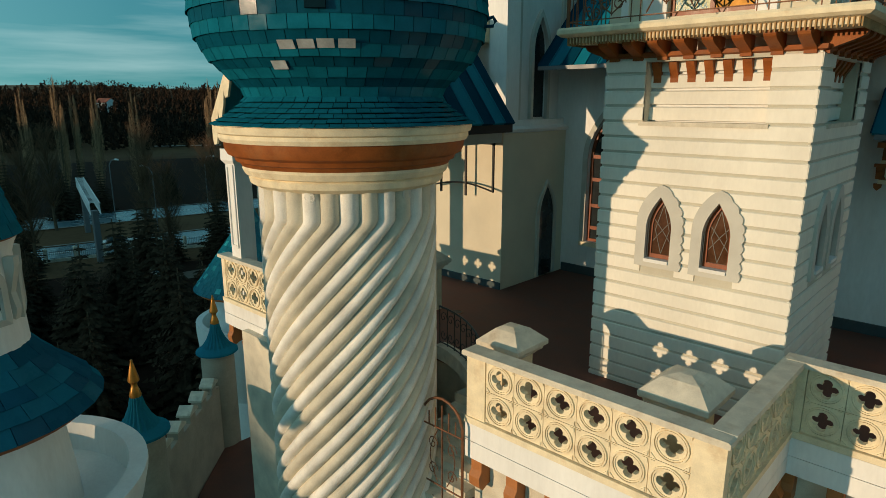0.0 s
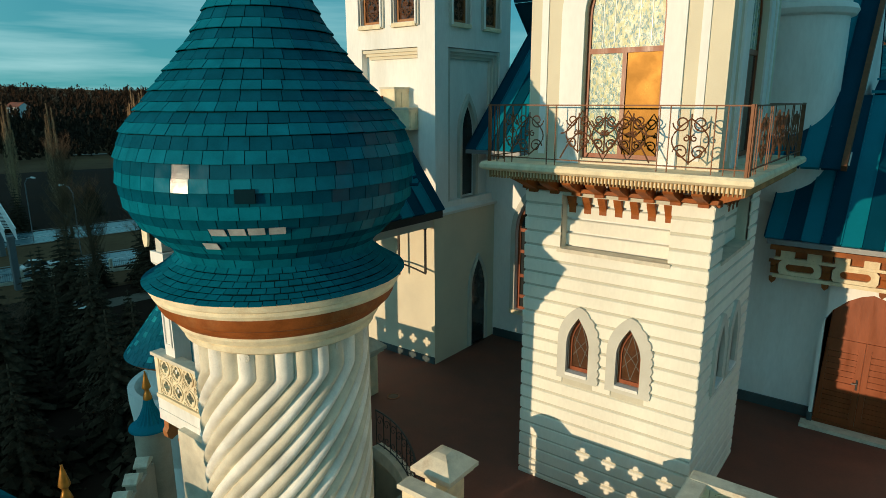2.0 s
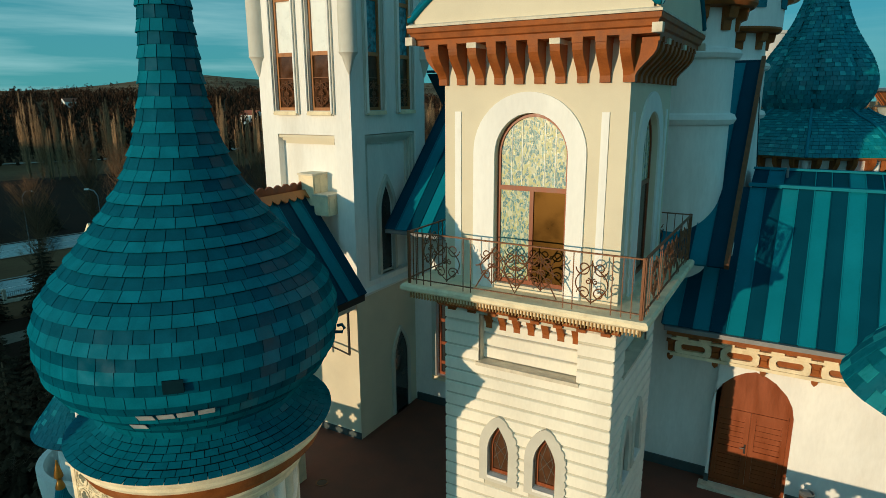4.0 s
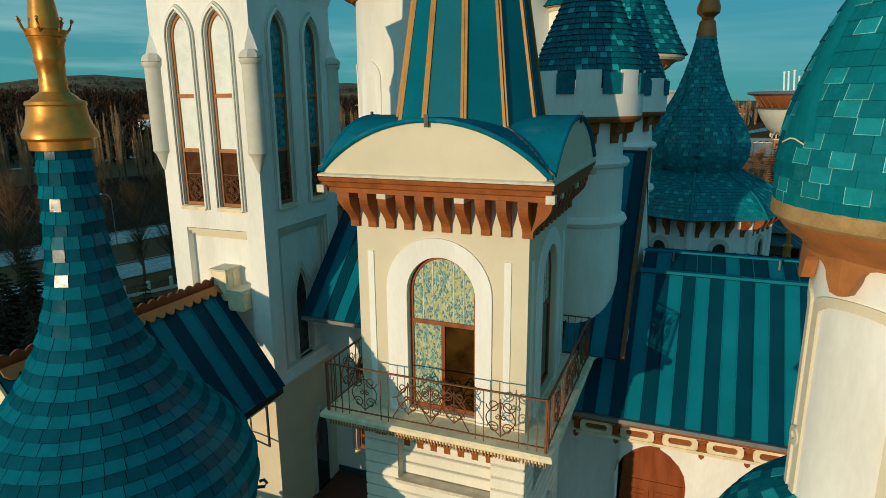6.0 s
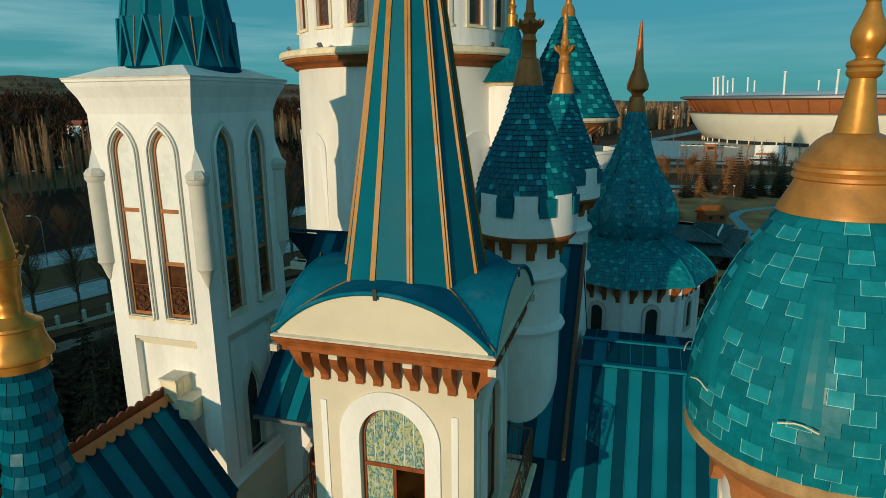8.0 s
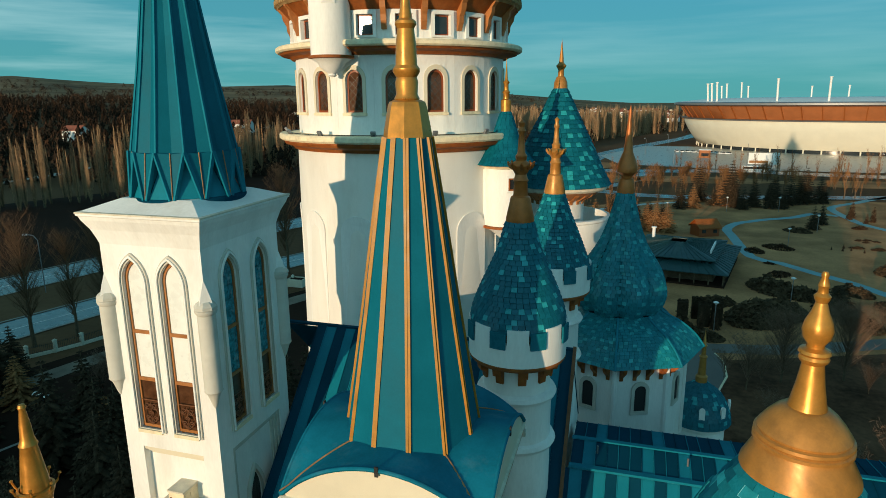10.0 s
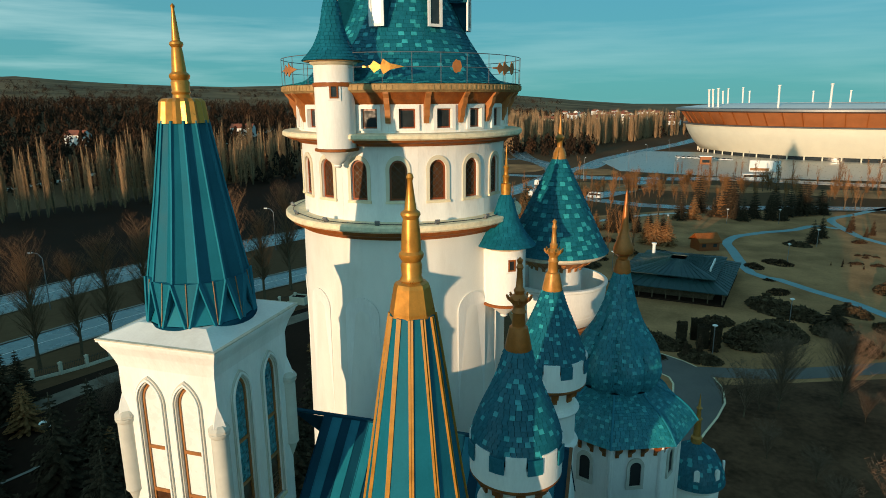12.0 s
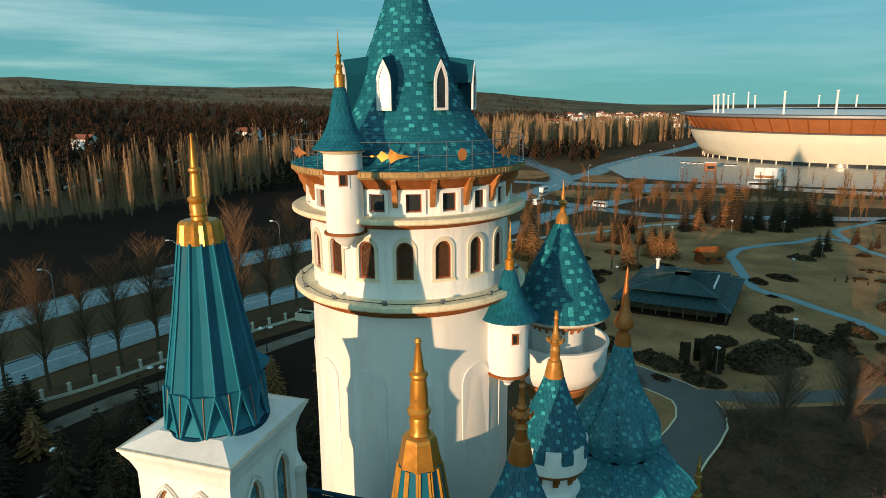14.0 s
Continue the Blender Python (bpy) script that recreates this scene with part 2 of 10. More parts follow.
M = {
    "plaster": material("white_plaster", (0.83, 0.825, 0.79), 0.85, vary=0.12, scale=0.9, fine=16, bump=0.3, stain=0.36, stain_colour=(0.48, 0.42, 0.33), vscale=(1, 1, 0.28)),
    "rough_plaster": material("rough_cast_plaster", (0.82, 0.78, 0.70), 0.9, vary=0.26, scale=2.0, fine=60, bump=1.0, stain=0.12, stain_colour=(0.45, 0.41, 0.35)),
    "grey_plaster": material("grey_trim_plaster", (0.58, 0.565, 0.50), 0.9, vary=0.10, scale=2.0, fine=70, bump=0.5, stain=0.2, stain_colour=(0.3, 0.27, 0.22)),
    "groove": material("grey_groove_plaster", (0.56, 0.53, 0.43), 0.9, vary=0.12, scale=2.0, fine=60, bump=0.4, stain=0.25, stain_colour=(0.38, 0.35, 0.27)),
    "tan_plaster": material("tan_rough_cast_plaster", (0.66, 0.595, 0.465), 0.9, vary=0.26, scale=2.0, fine=60, bump=1.0, stain=0.15, stain_colour=(0.40, 0.37, 0.29)),
    "cream": material("cream_plaster", (0.70, 0.63, 0.48), 0.88, vary=0.07, scale=1.0, fine=60, bump=0.3, stain=0.16, stain_colour=(0.4, 0.35, 0.28)),
    "course_plaster": material("cream_white_course_plaster", (0.83, 0.795, 0.69), 0.85, vary=0.12, scale=0.9, fine=18, bump=0.3, stain=0.3, stain_colour=(0.52, 0.45, 0.34), vscale=(1, 1, 0.4)),
    # tan plaster, darkened by the deep shade put into its colour
    "shaded_tan": material("weathered_tan_plaster_in_shade", (0.47, 0.385, 0.30), 0.9, vary=0.2, scale=1.2, fine=20, bump=0.4, stain=0.4, stain_colour=(0.24, 0.17, 0.12)),
    "golden_wood": material("golden_brown_wood", (0.36, 0.135, 0.035), 0.45, vary=0.25, scale=6.0, fine=50, bump=0.2, vscale=(1, 1, 0.15)),
    "keep_plaster": material("pale_cream_plaster", (0.80, 0.785, 0.73), 0.88, vary=0.09, scale=0.8, fine=60, bump=0.3, stain=0.3, stain_colour=(0.46, 0.40, 0.31), vscale=(1, 1, 0.3)),
    "stone": material("cream_cast_stone", (0.82, 0.70, 0.48), 0.85, vary=0.18, scale=4.0, fine=60, bump=0.45, stain=0.5, stain_colour=(0.52, 0.31, 0.13)),
    "capstone": material("weathered_coping", (0.66, 0.60, 0.48), 0.85, vary=0.18, scale=5.0, fine=70, bump=0.45, stain=0.55, stain_colour=(0.34, 0.21, 0.10)),
    "ochre": material("weathered_ochre_eave", (0.40, 0.25, 0.11), 0.8, vary=0.35, scale=3.0, fine=40, bump=0.4, stain=0.6, stain_colour=(0.20, 0.09, 0.035), spec=0.2),
    "brown": material("brown_painted_moulding", (0.29, 0.080, 0.016), 0.6, vary=0.35, scale=4.0, fine=45, bump=0.3, stain=0.30, stain_colour=(0.42, 0.22, 0.09), spec=0.25),
    "orange": material("orange_painted_bracket", (0.42, 0.15, 0.040), 0.6, vary=0.2, scale=4.0, fine=35, bump=0.2, stain=0.25, stain_colour=(0.25, 0.1, 0.04)),
    "wood": material("varnished_wood", (0.25, 0.055, 0.012), 0.42, vary=0.25, scale=6.0, fine=60, bump=0.2, vscale=(1, 1, 0.15)),
    "gold": material("gold_paint", (0.57, 0.242, 0.040), 0.36, metal=0.5, vary=0.18, scale=5.0, fine=30, bump=0.12, stain=0.2, stain_colour=(0.25, 0.12, 0.03)),
    "old_gold": material("dull_gold_paint", (0.47, 0.200, 0.040), 0.42, metal=0.25, vary=0.2, scale=5.0, fine=30, bump=0.12, stain=0.35, stain_colour=(0.17, 0.085, 0.03)),
    # gold paint recoloured for finials that stand in shade
    "bronze": material("shaded_gold_paint", (0.50, 0.135, 0.025), 0.40, metal=0.3, vary=0.18, scale=5.0, fine=30, bump=0.12, stain=0.3, stain_colour=(0.15, 0.06, 0.02)),
    "rib_gold": material("satin_gold_rib_paint", (0.41, 0.178, 0.022), 0.42, vary=0.25, scale=3.0, fine=30, bump=0.12, stain=0.3, stain_colour=(0.18, 0.07, 0.015), spec=0.25),
    "iron": material("rusty_wrought_iron", (0.19, 0.075, 0.032), 0.6, metal=0.3, vary=0.35, scale=9.0, fine=50, bump=0.3),
    "black_iron": material("black_iron", (0.03, 0.03, 0.03), 0.5, metal=0.4, vary=0.3, scale=9.0),
    "terrace": material("terracotta_paving", (0.165, 0.058, 0.038), 0.75, vary=0.25, scale=1.6, fine=25, bump=0.25, stain=0.35, stain_colour=(0.07, 0.04, 0.035)),
    "skirting": material("dark_teal_skirting", (0.05, 0.075, 0.08), 0.7, vary=0.2, scale=4.0),
    # flat near-black that stands in for the shade inside openings
    "dark": material("unlit_interior_colour", (0.02, 0.02, 0.022), 0.8, vary=0.2),
    "tile": material("teal_roof_tile", (0.0, 0.124, 0.178), 0.17, vary=0.2, scale=4, fine=50, bump=0.08, by="object", spread=0.10, sheen=0.012),
    "tile_b": material("deep_teal_roof_tile", (0.0, 0.068, 0.108), 0.17, vary=0.2, scale=4, fine=50, bump=0.08, by="object", spread=0.10, sheen=0.012),
    "tile_far_b": material("deep_teal_roof_tiles", (0.0, 0.068, 0.108), 0.17, vary=0.2, scale=4, fine=50, bump=0.08, by="island", spread=0.10, sheen=0.012),
    "tile_far": material("teal_roof_tiles", (0.0, 0.124, 0.178), 0.17, vary=0.2, scale=4, fine=50, bump=0.08, by="island", spread=0.10, sheen=0.012),
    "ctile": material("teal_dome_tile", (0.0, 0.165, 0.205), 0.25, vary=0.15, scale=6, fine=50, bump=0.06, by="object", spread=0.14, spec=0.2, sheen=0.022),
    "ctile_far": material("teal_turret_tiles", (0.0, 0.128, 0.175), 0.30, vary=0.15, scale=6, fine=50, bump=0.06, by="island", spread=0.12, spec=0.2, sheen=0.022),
    "ctile_light": material("pale_teal_tile", (0.006, 0.24, 0.28), 0.22, vary=0.2, scale=6, fine=50, bump=0.08, by="object", spread=0.15, spec=0.3, sheen=0.022),
    "ctile_far_light": material("pale_teal_tiles", (0.010, 0.30, 0.34), 0.30, vary=0.2, scale=6, fine=50, bump=0.08, by="island", spread=0.25, spec=0.2, sheen=0.022),
    # turret tile colour lightened to make up for the bell roof's shade
    "bell_tiles": material("lightened_bell_roof_tiles", (0.0, 0.185, 0.235), 0.30, vary=0.15, scale=6, fine=50, bump=0.06, by="island", spread=0.14, sheen=0.02),
    "turret_tile": material("teal_turret_tile", (0.0, 0.125, 0.172), 0.30, vary=0.15, scale=6, fine=50, bump=0.06, by="object", spread=0.12, sheen=0.02),
    "dot_tile": material("pale_dot_tile", (0.012, 0.34, 0.38), 0.30, vary=0.2, scale=6, fine=50, bump=0.08, sheen=0.02),
    "scoop": material("smooth_teal_scoop_sheet", (0.0, 0.175, 0.215), 0.4, vary=0.15, scale=4, fine=40, bump=0.04, sheen=0.010),
    "tile_edge": material("worn_pale_tile_edge", (0.18, 0.50, 0.52), 0.4, vary=0.6, scale=6, fine=60, bump=0.1),
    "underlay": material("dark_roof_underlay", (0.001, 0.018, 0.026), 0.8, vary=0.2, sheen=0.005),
    "metal_a": material("teal_roof_sheet", (0.0, 0.178, 0.248), 0.5, vary=0.12, scale=1.2, fine=25, bump=0.10, stain=0.1, stain_colour=(0.03, 0.2, 0.24), spec=0.12, sheen=0.005),
    "metal_s": material("deep_teal_spire_sheet", (0.0, 0.128, 0.185), 0.5, vary=0.15, scale=1.0, fine=25, bump=0.10, spec=0.10, sheen=0.005),
    "metal_b": material("dark_teal_roof_sheet", (0.0, 0.048, 0.085), 0.5, vary=0.12, scale=1.2, fine=25, bump=0.10, spec=0.12, sheen=0.005),
    "metal_worn": material("worn_teal_sheet", (0.0, 0.155, 0.23), 0.45, vary=0.2, scale=1.5, fine=20, bump=0.15, stain=0.4, stain_colour=(0.10, 0.26, 0.32), spec=0.15, sheen=0.005),
    "blank_tile": material("bare_tile_patch", (0.42, 0.46, 0.46), 0.6, vary=0.25, scale=8),
    # the gold tint stands in for sunset sky reflected in the glass
    "glass_film": material("golden_reflection_door_glass", (0.065, 0.034, 0.009), 0.34, metal=1.0, vary=0.15, scale=2, bump=0.02),
    "glass_blue": material("blue_stained_glass", (0.01, 0.20, 0.25), 0.14, vary=0.95, scale=7, fine=22, bump=0.3, stain=0.85, stain_colour=(0.22, 0.50, 0.52)),
    # white glass; on windows its white stands in for reflected sky
    "glass_white": material("white_and_sky_glint_glass", (0.80, 0.83, 0.80), 0.30, vary=0.08, scale=3, fine=40, bump=0.15),
    "rim_rust": material("rust_stained_edge", (0.30, 0.165, 0.075), 0.85, vary=0.5, scale=3.0, fine=25, bump=0.3, stain=0.45, stain_colour=(0.60, 0.52, 0.40)),
    "glass_brown": material("brown_tinted_glass", (0.085, 0.036, 0.017), 0.10, vary=0.4, scale=5, fine=30, bump=0.04),
    "glass_dark": material("dark_window_glass", (0.025, 0.03, 0.032), 0.08, vary=0.3, scale=3, bump=0.03),
    "lead": material("window_lead", (0.12, 0.12, 0.11), 0.5, metal=0.5),
    "grass": material("dry_winter_grass", (0.13, 0.068, 0.036), 0.95, vary=0.45, scale=0.010, fine=0.9, bump=0.2, stain=0.7, stain_colour=(0.27, 0.165, 0.085), spec=0.04),
    # teal in the road colour stands in for the sky it reflects
    "asphalt": material("asphalt", (0.105, 0.19, 0.212), 0.28, vary=0.22, scale=0.3, fine=5, bump=0.02, spec=0.6),
    "paving": material("pale_paving", (0.40, 0.375, 0.33), 0.34, vary=0.15, scale=0.5, fine=6, bump=0.02, spec=0.6),
    "worn_path": material("worn_grey_path", (0.135, 0.115, 0.10), 0.62, vary=0.25, scale=0.25, fine=5, bump=0.05, stain=0.4, stain_colour=(0.15, 0.095, 0.085), spec=0.3),
    "dirt": material("grey_brown_dirt", (0.20, 0.155, 0.115), 0.8, vary=0.35, scale=0.4, fine=5, bump=0.1, stain=0.5, stain_colour=(0.10, 0.065, 0.042), spec=0.2),
    "concrete": material("weathered_kerb_concrete", (0.27, 0.25, 0.215), 0.7, vary=0.2, scale=0.5, fine=6, bump=0.05, spec=0.3),
    "bluepath": material("blue_rubber_path", (0.16, 0.33, 0.36), 0.8, vary=0.15, scale=0.5, fine=6, bump=0.1),
    "white_paint": material("white_paint", (0.78, 0.78, 0.76), 0.5, vary=0.05),
    "cream_shell": material("cream_cladding", (0.70, 0.66, 0.54), 0.6, vary=0.05, scale=0.15, fine=1.5),
    "rust_shell": material("orange_brown_cladding", (0.36, 0.115, 0.035), 0.6, vary=0.15, scale=0.2, fine=1.0),
    "grey": material("grey_metal", (0.22, 0.23, 0.24), 0.5, metal=0.5, vary=0.1),
    "lawn": material("dry_tan_lawn", (0.42, 0.198, 0.092), 0.95, vary=0.45, scale=0.10, fine=3.5, bump=0.3, stain=0.55, stain_colour=(0.10, 0.055, 0.028), spec=0.04),
    # lawn tone with the castle's shade mixed into the colour
    "shaded_turf": material("olive_turf_with_shade", (0.112, 0.054, 0.031), 0.95, vary=0.6, scale=0.2, fine=1.6, bump=0.3, stain=0.6, stain_colour=(0.050, 0.027, 0.016), spec=0.04),
    "hill": material("bare_olive_hills", (0.19, 0.125, 0.072), 0.95, vary=0.75, scale=0.006, fine=0.035, stain=0.75, stain_colour=(0.060, 0.048, 0.028), vscale=(1, 1, 3), spec=0.04),
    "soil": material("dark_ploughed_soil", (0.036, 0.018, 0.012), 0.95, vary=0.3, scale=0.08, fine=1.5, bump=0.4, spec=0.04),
    "bark": material("grey_brown_bark", (0.12, 0.085, 0.055), 0.95, vary=0.3, scale=3, spec=0.04),
    "twig": material("bare_twigs", (0.15, 0.088, 0.052), 0.95, vary=0.3, scale=0.6, fine=6, by="island", spread=0.3, spec=0.04),
    "twig_tan": material("tan_poplar_twigs", (0.40, 0.255, 0.145), 0.95, vary=0.3, scale=0.6, fine=6, by="island", spread=0.3, spec=0.04),
    "twig_orange": material("russet_twigs", (0.26, 0.12, 0.05), 0.95, vary=0.3, scale=0.6, fine=6, by="island", spread=0.3, spec=0.04),
    "twig_dark": material("dark_reddish_twigs", (0.17, 0.108, 0.074), 0.95, vary=0.3, scale=0.6, fine=6, by="island", spread=0.3, spec=0.04),
    "juniper": material("winter_juniper_foliage", (0.082, 0.054, 0.031), 0.95, vary=0.35, scale=0.8, fine=8, by="island", spread=0.45, spec=0.04),
    "needle": material("dark_conifer_foliage", (0.050, 0.034, 0.021), 0.95, vary=0.35, scale=0.8, fine=8, by="island", spread=0.4, spec=0.04),
    "shrub": material("brown_green_shrub", (0.060, 0.034, 0.020), 0.95, vary=0.35, scale=0.8, fine=8, by="island", spread=0.4, spec=0.04),
    "far_wood": material("dark_far_woods", (0.029, 0.019, 0.013), 0.95, vary=0.4, scale=0.05, fine=1.0, by="island", spread=0.45, spec=0.04),
    "bare_wood": material("bare_far_trees", (0.05, 0.026, 0.015), 0.95, vary=0.4, scale=0.05, fine=1.0, by="island", spread=0.5, spec=0.04),
    "check": material("two_tone_roof_slate", (0.0, 0.075, 0.125), 0.3, vary=0.15, scale=3, fine=40, bump=0.08, by="island", spread=0.1, light_part=0.42, light_colour=(0.0, 0.125, 0.185), spec=0.2, sheen=0.010),
    "green_roof": material("dark_green_roof", (0.006, 0.046, 0.048), 0.5, vary=0.15, scale=0.6, fine=5),
    "redroof": material("red_clay_roof", (0.30, 0.085, 0.045), 0.8, vary=0.2, scale=0.5),
}


def leaf_glass():
    """Printed glass: small yellow-green and blue leaves on a pale ground."""
    m = material("leaf_patterned_glass", (0.40, 0.46, 0.34), 0.32, vary=0.25, scale=9, fine=60, bump=0.35)
    n, l = m.node_tree.nodes, m.node_tree.links
    geo, mp = n.new("ShaderNodeNewGeometry"), n.new("ShaderNodeMapping")
    mp.inputs["Scale"].default_value = (1, 1, 0.5)
    l.new(geo.outputs["Position"], mp.inputs[0])
    warp = n.new("ShaderNodeTexNoise")
    warp.inputs["Scale"].default_value = 7.0
    l.new(mp.outputs[0], warp.inputs["Vector"])
    add = n.new("ShaderNodeMix")
    add.data_type = "VECTOR"
    add.inputs["Factor"].default_value = 0.08
    l.new(mp.outputs[0], add.inputs[4])
    l.new(warp.outputs["Color"], add.inputs[5])
    v, e = n.new("ShaderNodeTexVoronoi"), n.new("ShaderNodeTexVoronoi")
    e.feature = "DISTANCE_TO_EDGE"
    for t in (v, e):
        t.inputs["Scale"].default_value = 36.0
        l.new(add.outputs[1], t.inputs["Vector"])
    pick = n.new("ShaderNodeSeparateColor")
    l.new(v.outputs["Color"], pick.inputs[0])
    ramp = n.new("ShaderNodeValToRGB")
    ramp.color_ramp.interpolation = "CONSTANT"
    ramp.color_ramp.elements[0].color = (0.05, 0.20, 0.23, 1)
    for p, c in ((0.35, (0.42, 0.44, 0.20, 1)), (0.65, (0.13, 0.30, 0.29, 1)), (0.82, (0.50, 0.54, 0.38, 1))):
        ramp.color_ramp.elements.new(p).color = c
    l.new(pick.outputs[0], ramp.inputs[0])
    vein = n.new("ShaderNodeMapRange")
    vein.inputs["From Min"].default_value, vein.inputs["From Max"].default_value = 0.02, 0.09
    l.new(e.outputs["Distance"], vein.inputs[0])
    mix = n.new("ShaderNodeMix")
    mix.data_type = "RGBA"
    mix.inputs["A"].default_value = (0.42, 0.45, 0.30, 1)
    l.new(vein.outputs[0], mix.inputs["Factor"])
    l.new(ramp.outputs[0], mix.inputs["B"])
    l.new(mix.outputs["Result"], n["Principled BSDF"].inputs["Base Color"])
    return m


M["glass_frost"] = leaf_glass()

# ---- tools for building ----
ROOTS = {}
GROUND, TERRACE = -9.0, 7.0


def thing(name, at, label, category, group="", kind=""):
    ob = new(name)
    ob.empty_display_size = 0.2
    ob.matrix_basis = Matrix.Translation(at)
    ROOTS[ob] = Matrix.Translation(at).inverted()
    return tagged(ob, label, category, group, kind)


def finish(bm, name, mat, smooth=False):
    me = bpy.data.meshes.new(name)
    bm.normal_update()
    bm.to_mesh(me)
    bm.free()
    me.materials.append(mat)
    if smooth:
        me.shade_smooth()
        me.set_sharp_from_angle(angle=radians(smooth if smooth > 1 else 40))
    return me


def part(name, bm, mat, parent=None, label="", smooth=False):
    """Links a bmesh, built in world coordinates, as one mesh under a thing or a part."""
    ob = new(name, finish(bm, name, mat, smooth))
    if parent is not None:
        ob.parent = parent
        ob.matrix_parent_inverse = ROOTS.get(parent, Matrix.Identity(4))
    return tagged(ob, label)


def piece(name, me, m, parent):
    """One more object on a shared mesh."""
    ob = new(name, me)
    ob.parent = parent
    ob.matrix_parent_inverse = ROOTS.get(parent, Matrix.Identity(4))
    ob.matrix_basis = m
    return ob


def raw(name, verts, faces, mat, parent=None, label="", smooth=False, kind=""):
    me = bpy.data.meshes.new(name)
    me.from_pydata(verts, [], faces)
    me.materials.append(mat)
    if smooth:
        me.shade_smooth()
    ob = new(name, me)
    if parent is not None:
        ob.parent = parent
        ob.matrix_parent_inverse = ROOTS.get(parent, Matrix.Identity(4))
    return tagged(ob, label, kind=kind)


def box(x0, x1, y0, y1, z0, z1, bm=None, bevel=0.0):
    bm = bm or bmesh.new()
    v = [bm.verts.new(p) for p in ((x0, y0, z0), (x1, y0, z0), (x1, y1, z0), (x0, y1, z0), (x0, y0, z1), (x1, y0, z1), (x1, y1, z1), (x0, y1, z1))]
    f = [bm.faces.new([v[i] for i in q]) for q in ((3, 2, 1, 0), (4, 5, 6, 7), (0, 1, 5, 4), (1, 2, 6, 5), (2, 3, 7, 6), (3, 0, 4, 7))]
    if bevel:
        bmesh.ops.bevel(bm, geom=list({e for q in f for e in q.edges}), offset=bevel, segments=2, affect="EDGES", profile=0.5)
    return bm


def lathe(profile, cx, cy, seg=48, bm=None, a0=0.0, ripple=None, closed=False):
    """A turned form: (radius, height) from bottom to top. ripple(angle, i) scales the radius."""
    bm = bm or bmesh.new()
    rings = []
    for i, (r, z) in enumerate(profile):
        ring = []
        for k in range(seg):
            a = a0 + 2 * math.pi * k / seg
            q = r * (ripple(a, i) if ripple else 1.0)
            ring.append(bm.verts.new((cx + q * math.cos(a), cy + q * math.sin(a), z)))
        rings.append(ring)
    for a, b in zip(rings, rings[1:]):
        for k in range(seg):
            bm.faces.new((a[k], a[(k + 1) % seg], b[(k + 1) % seg], b[k]))
    if closed:
        for k in range(seg):
            bm.faces.new((rings[-1][k], rings[-1][(k + 1) % seg], rings[0][(k + 1) % seg], rings[0][k]))
    else:
        bm.faces.new(rings[-1])
        bm.faces.new(rings[0][::-1])
    return bm


def square_rings(profile, cx, cy, bm=None):
    """A square turned form: (half width, height) from bottom to top."""
    return lathe([(h * math.sqrt(2), z) for h, z in profile], cx, cy, 4, bm, a0=math.pi / 4)


def framed(o, u, n, up=(0, 0, 1)):
    """Maps (along, up, out) to the world: o the origin, u the way along, n the way out."""
    o, u, n, up = Vector(o), Vector(u), Vector(n), Vector(up)
    return lambda a, b, c=0.0: o + a * u + b * up + c * n


def plate(outer, holes, depth, at, bm=None, back=0.0):
    """A slab with openings that go through it, from 2D outlines. at: a framed(); its front lies at 'back + depth'."""
    bm = bm or bmesh.new()
    tmp = bmesh.new()
    edges = []
    for loop in [outer, *holes]:
        vs = [tmp.verts.new((a, b, 0)) for a, b in loop]
        edges += [tmp.edges.new((vs[i], vs[(i + 1) % len(vs)])) for i in range(len(vs))]
    bmesh.ops.triangle_fill(tmp, use_beauty=True, use_dissolve=False, edges=edges, normal=(0, 0, 1))
    tmp.verts.index_update()
    coords = [(v.co.x, v.co.y) for v in tmp.verts]
    tris = [[v.index for v in f.verts] for f in tmp.faces]
    rim = [(e.verts[0].index, e.verts[1].index) for e in tmp.edges if len(e.link_faces) == 1]
    tmp.free()
    fr = [bm.verts.new(at(a, b, back + depth)) for a, b in coords]
    bk = [bm.verts.new(at(a, b, back)) for a, b in coords]
    for t in tris:
        bm.faces.new([fr[i] for i in t])
        bm.faces.new([bk[i] for i in reversed(t)])
    for i, j in rim:
        bm.faces.new((fr[i], fr[j], bk[j], bk[i]))
    bmesh.ops.recalc_face_normals(bm, faces=bm.faces)
    return bm


def rect(a0, a1, b0, b1):
    return [(a0, b0), (a1, b0), (a1, b1), (a0, b1)]


def pointed(c, half, b0, spring, apex, n=8, bulge=0.22):
    """A lancet: from the sill b0 upright to spring, then two bowed sides to the apex."""
    right = []
    for i in range(n + 1):
        s = i / n
        a = half * (1 - s) + bulge * half * math.sin(math.pi * s) * (1 - 0.3 * s)
        right.append((c + a, spring + (apex - spring) * s))
    left = [(2 * c - a, b) for a, b in right[:-1]][::-1]
    return [(c - half, b0), (c + half, b0)] + right + left


def lancet(c, half, b0, spring, apex, n=8):
    """A pointed opening struck from two circles."""
    right = [(c + half * (2 * math.cos(radians(60 * i / n)) - 1), spring + (apex - spring) * math.sin(radians(60 * i / n)) / math.sin(radians(60))) for i in range(n + 1)]
    left = [(2 * c - a, b) for a, b in right[:-1]][::-1]
    return [(c - half, b0), (c + half, b0)] + right + left


def rounded(c, half, b0, spring, n=14, rise=None):
    rise = half if rise is None else rise
    top = [(c + half * math.cos(math.pi * i / n), spring + rise * math.sin(math.pi * i / n)) for i in range(n + 1)]
    return [(c - half, b0), (c + half, b0)] + top


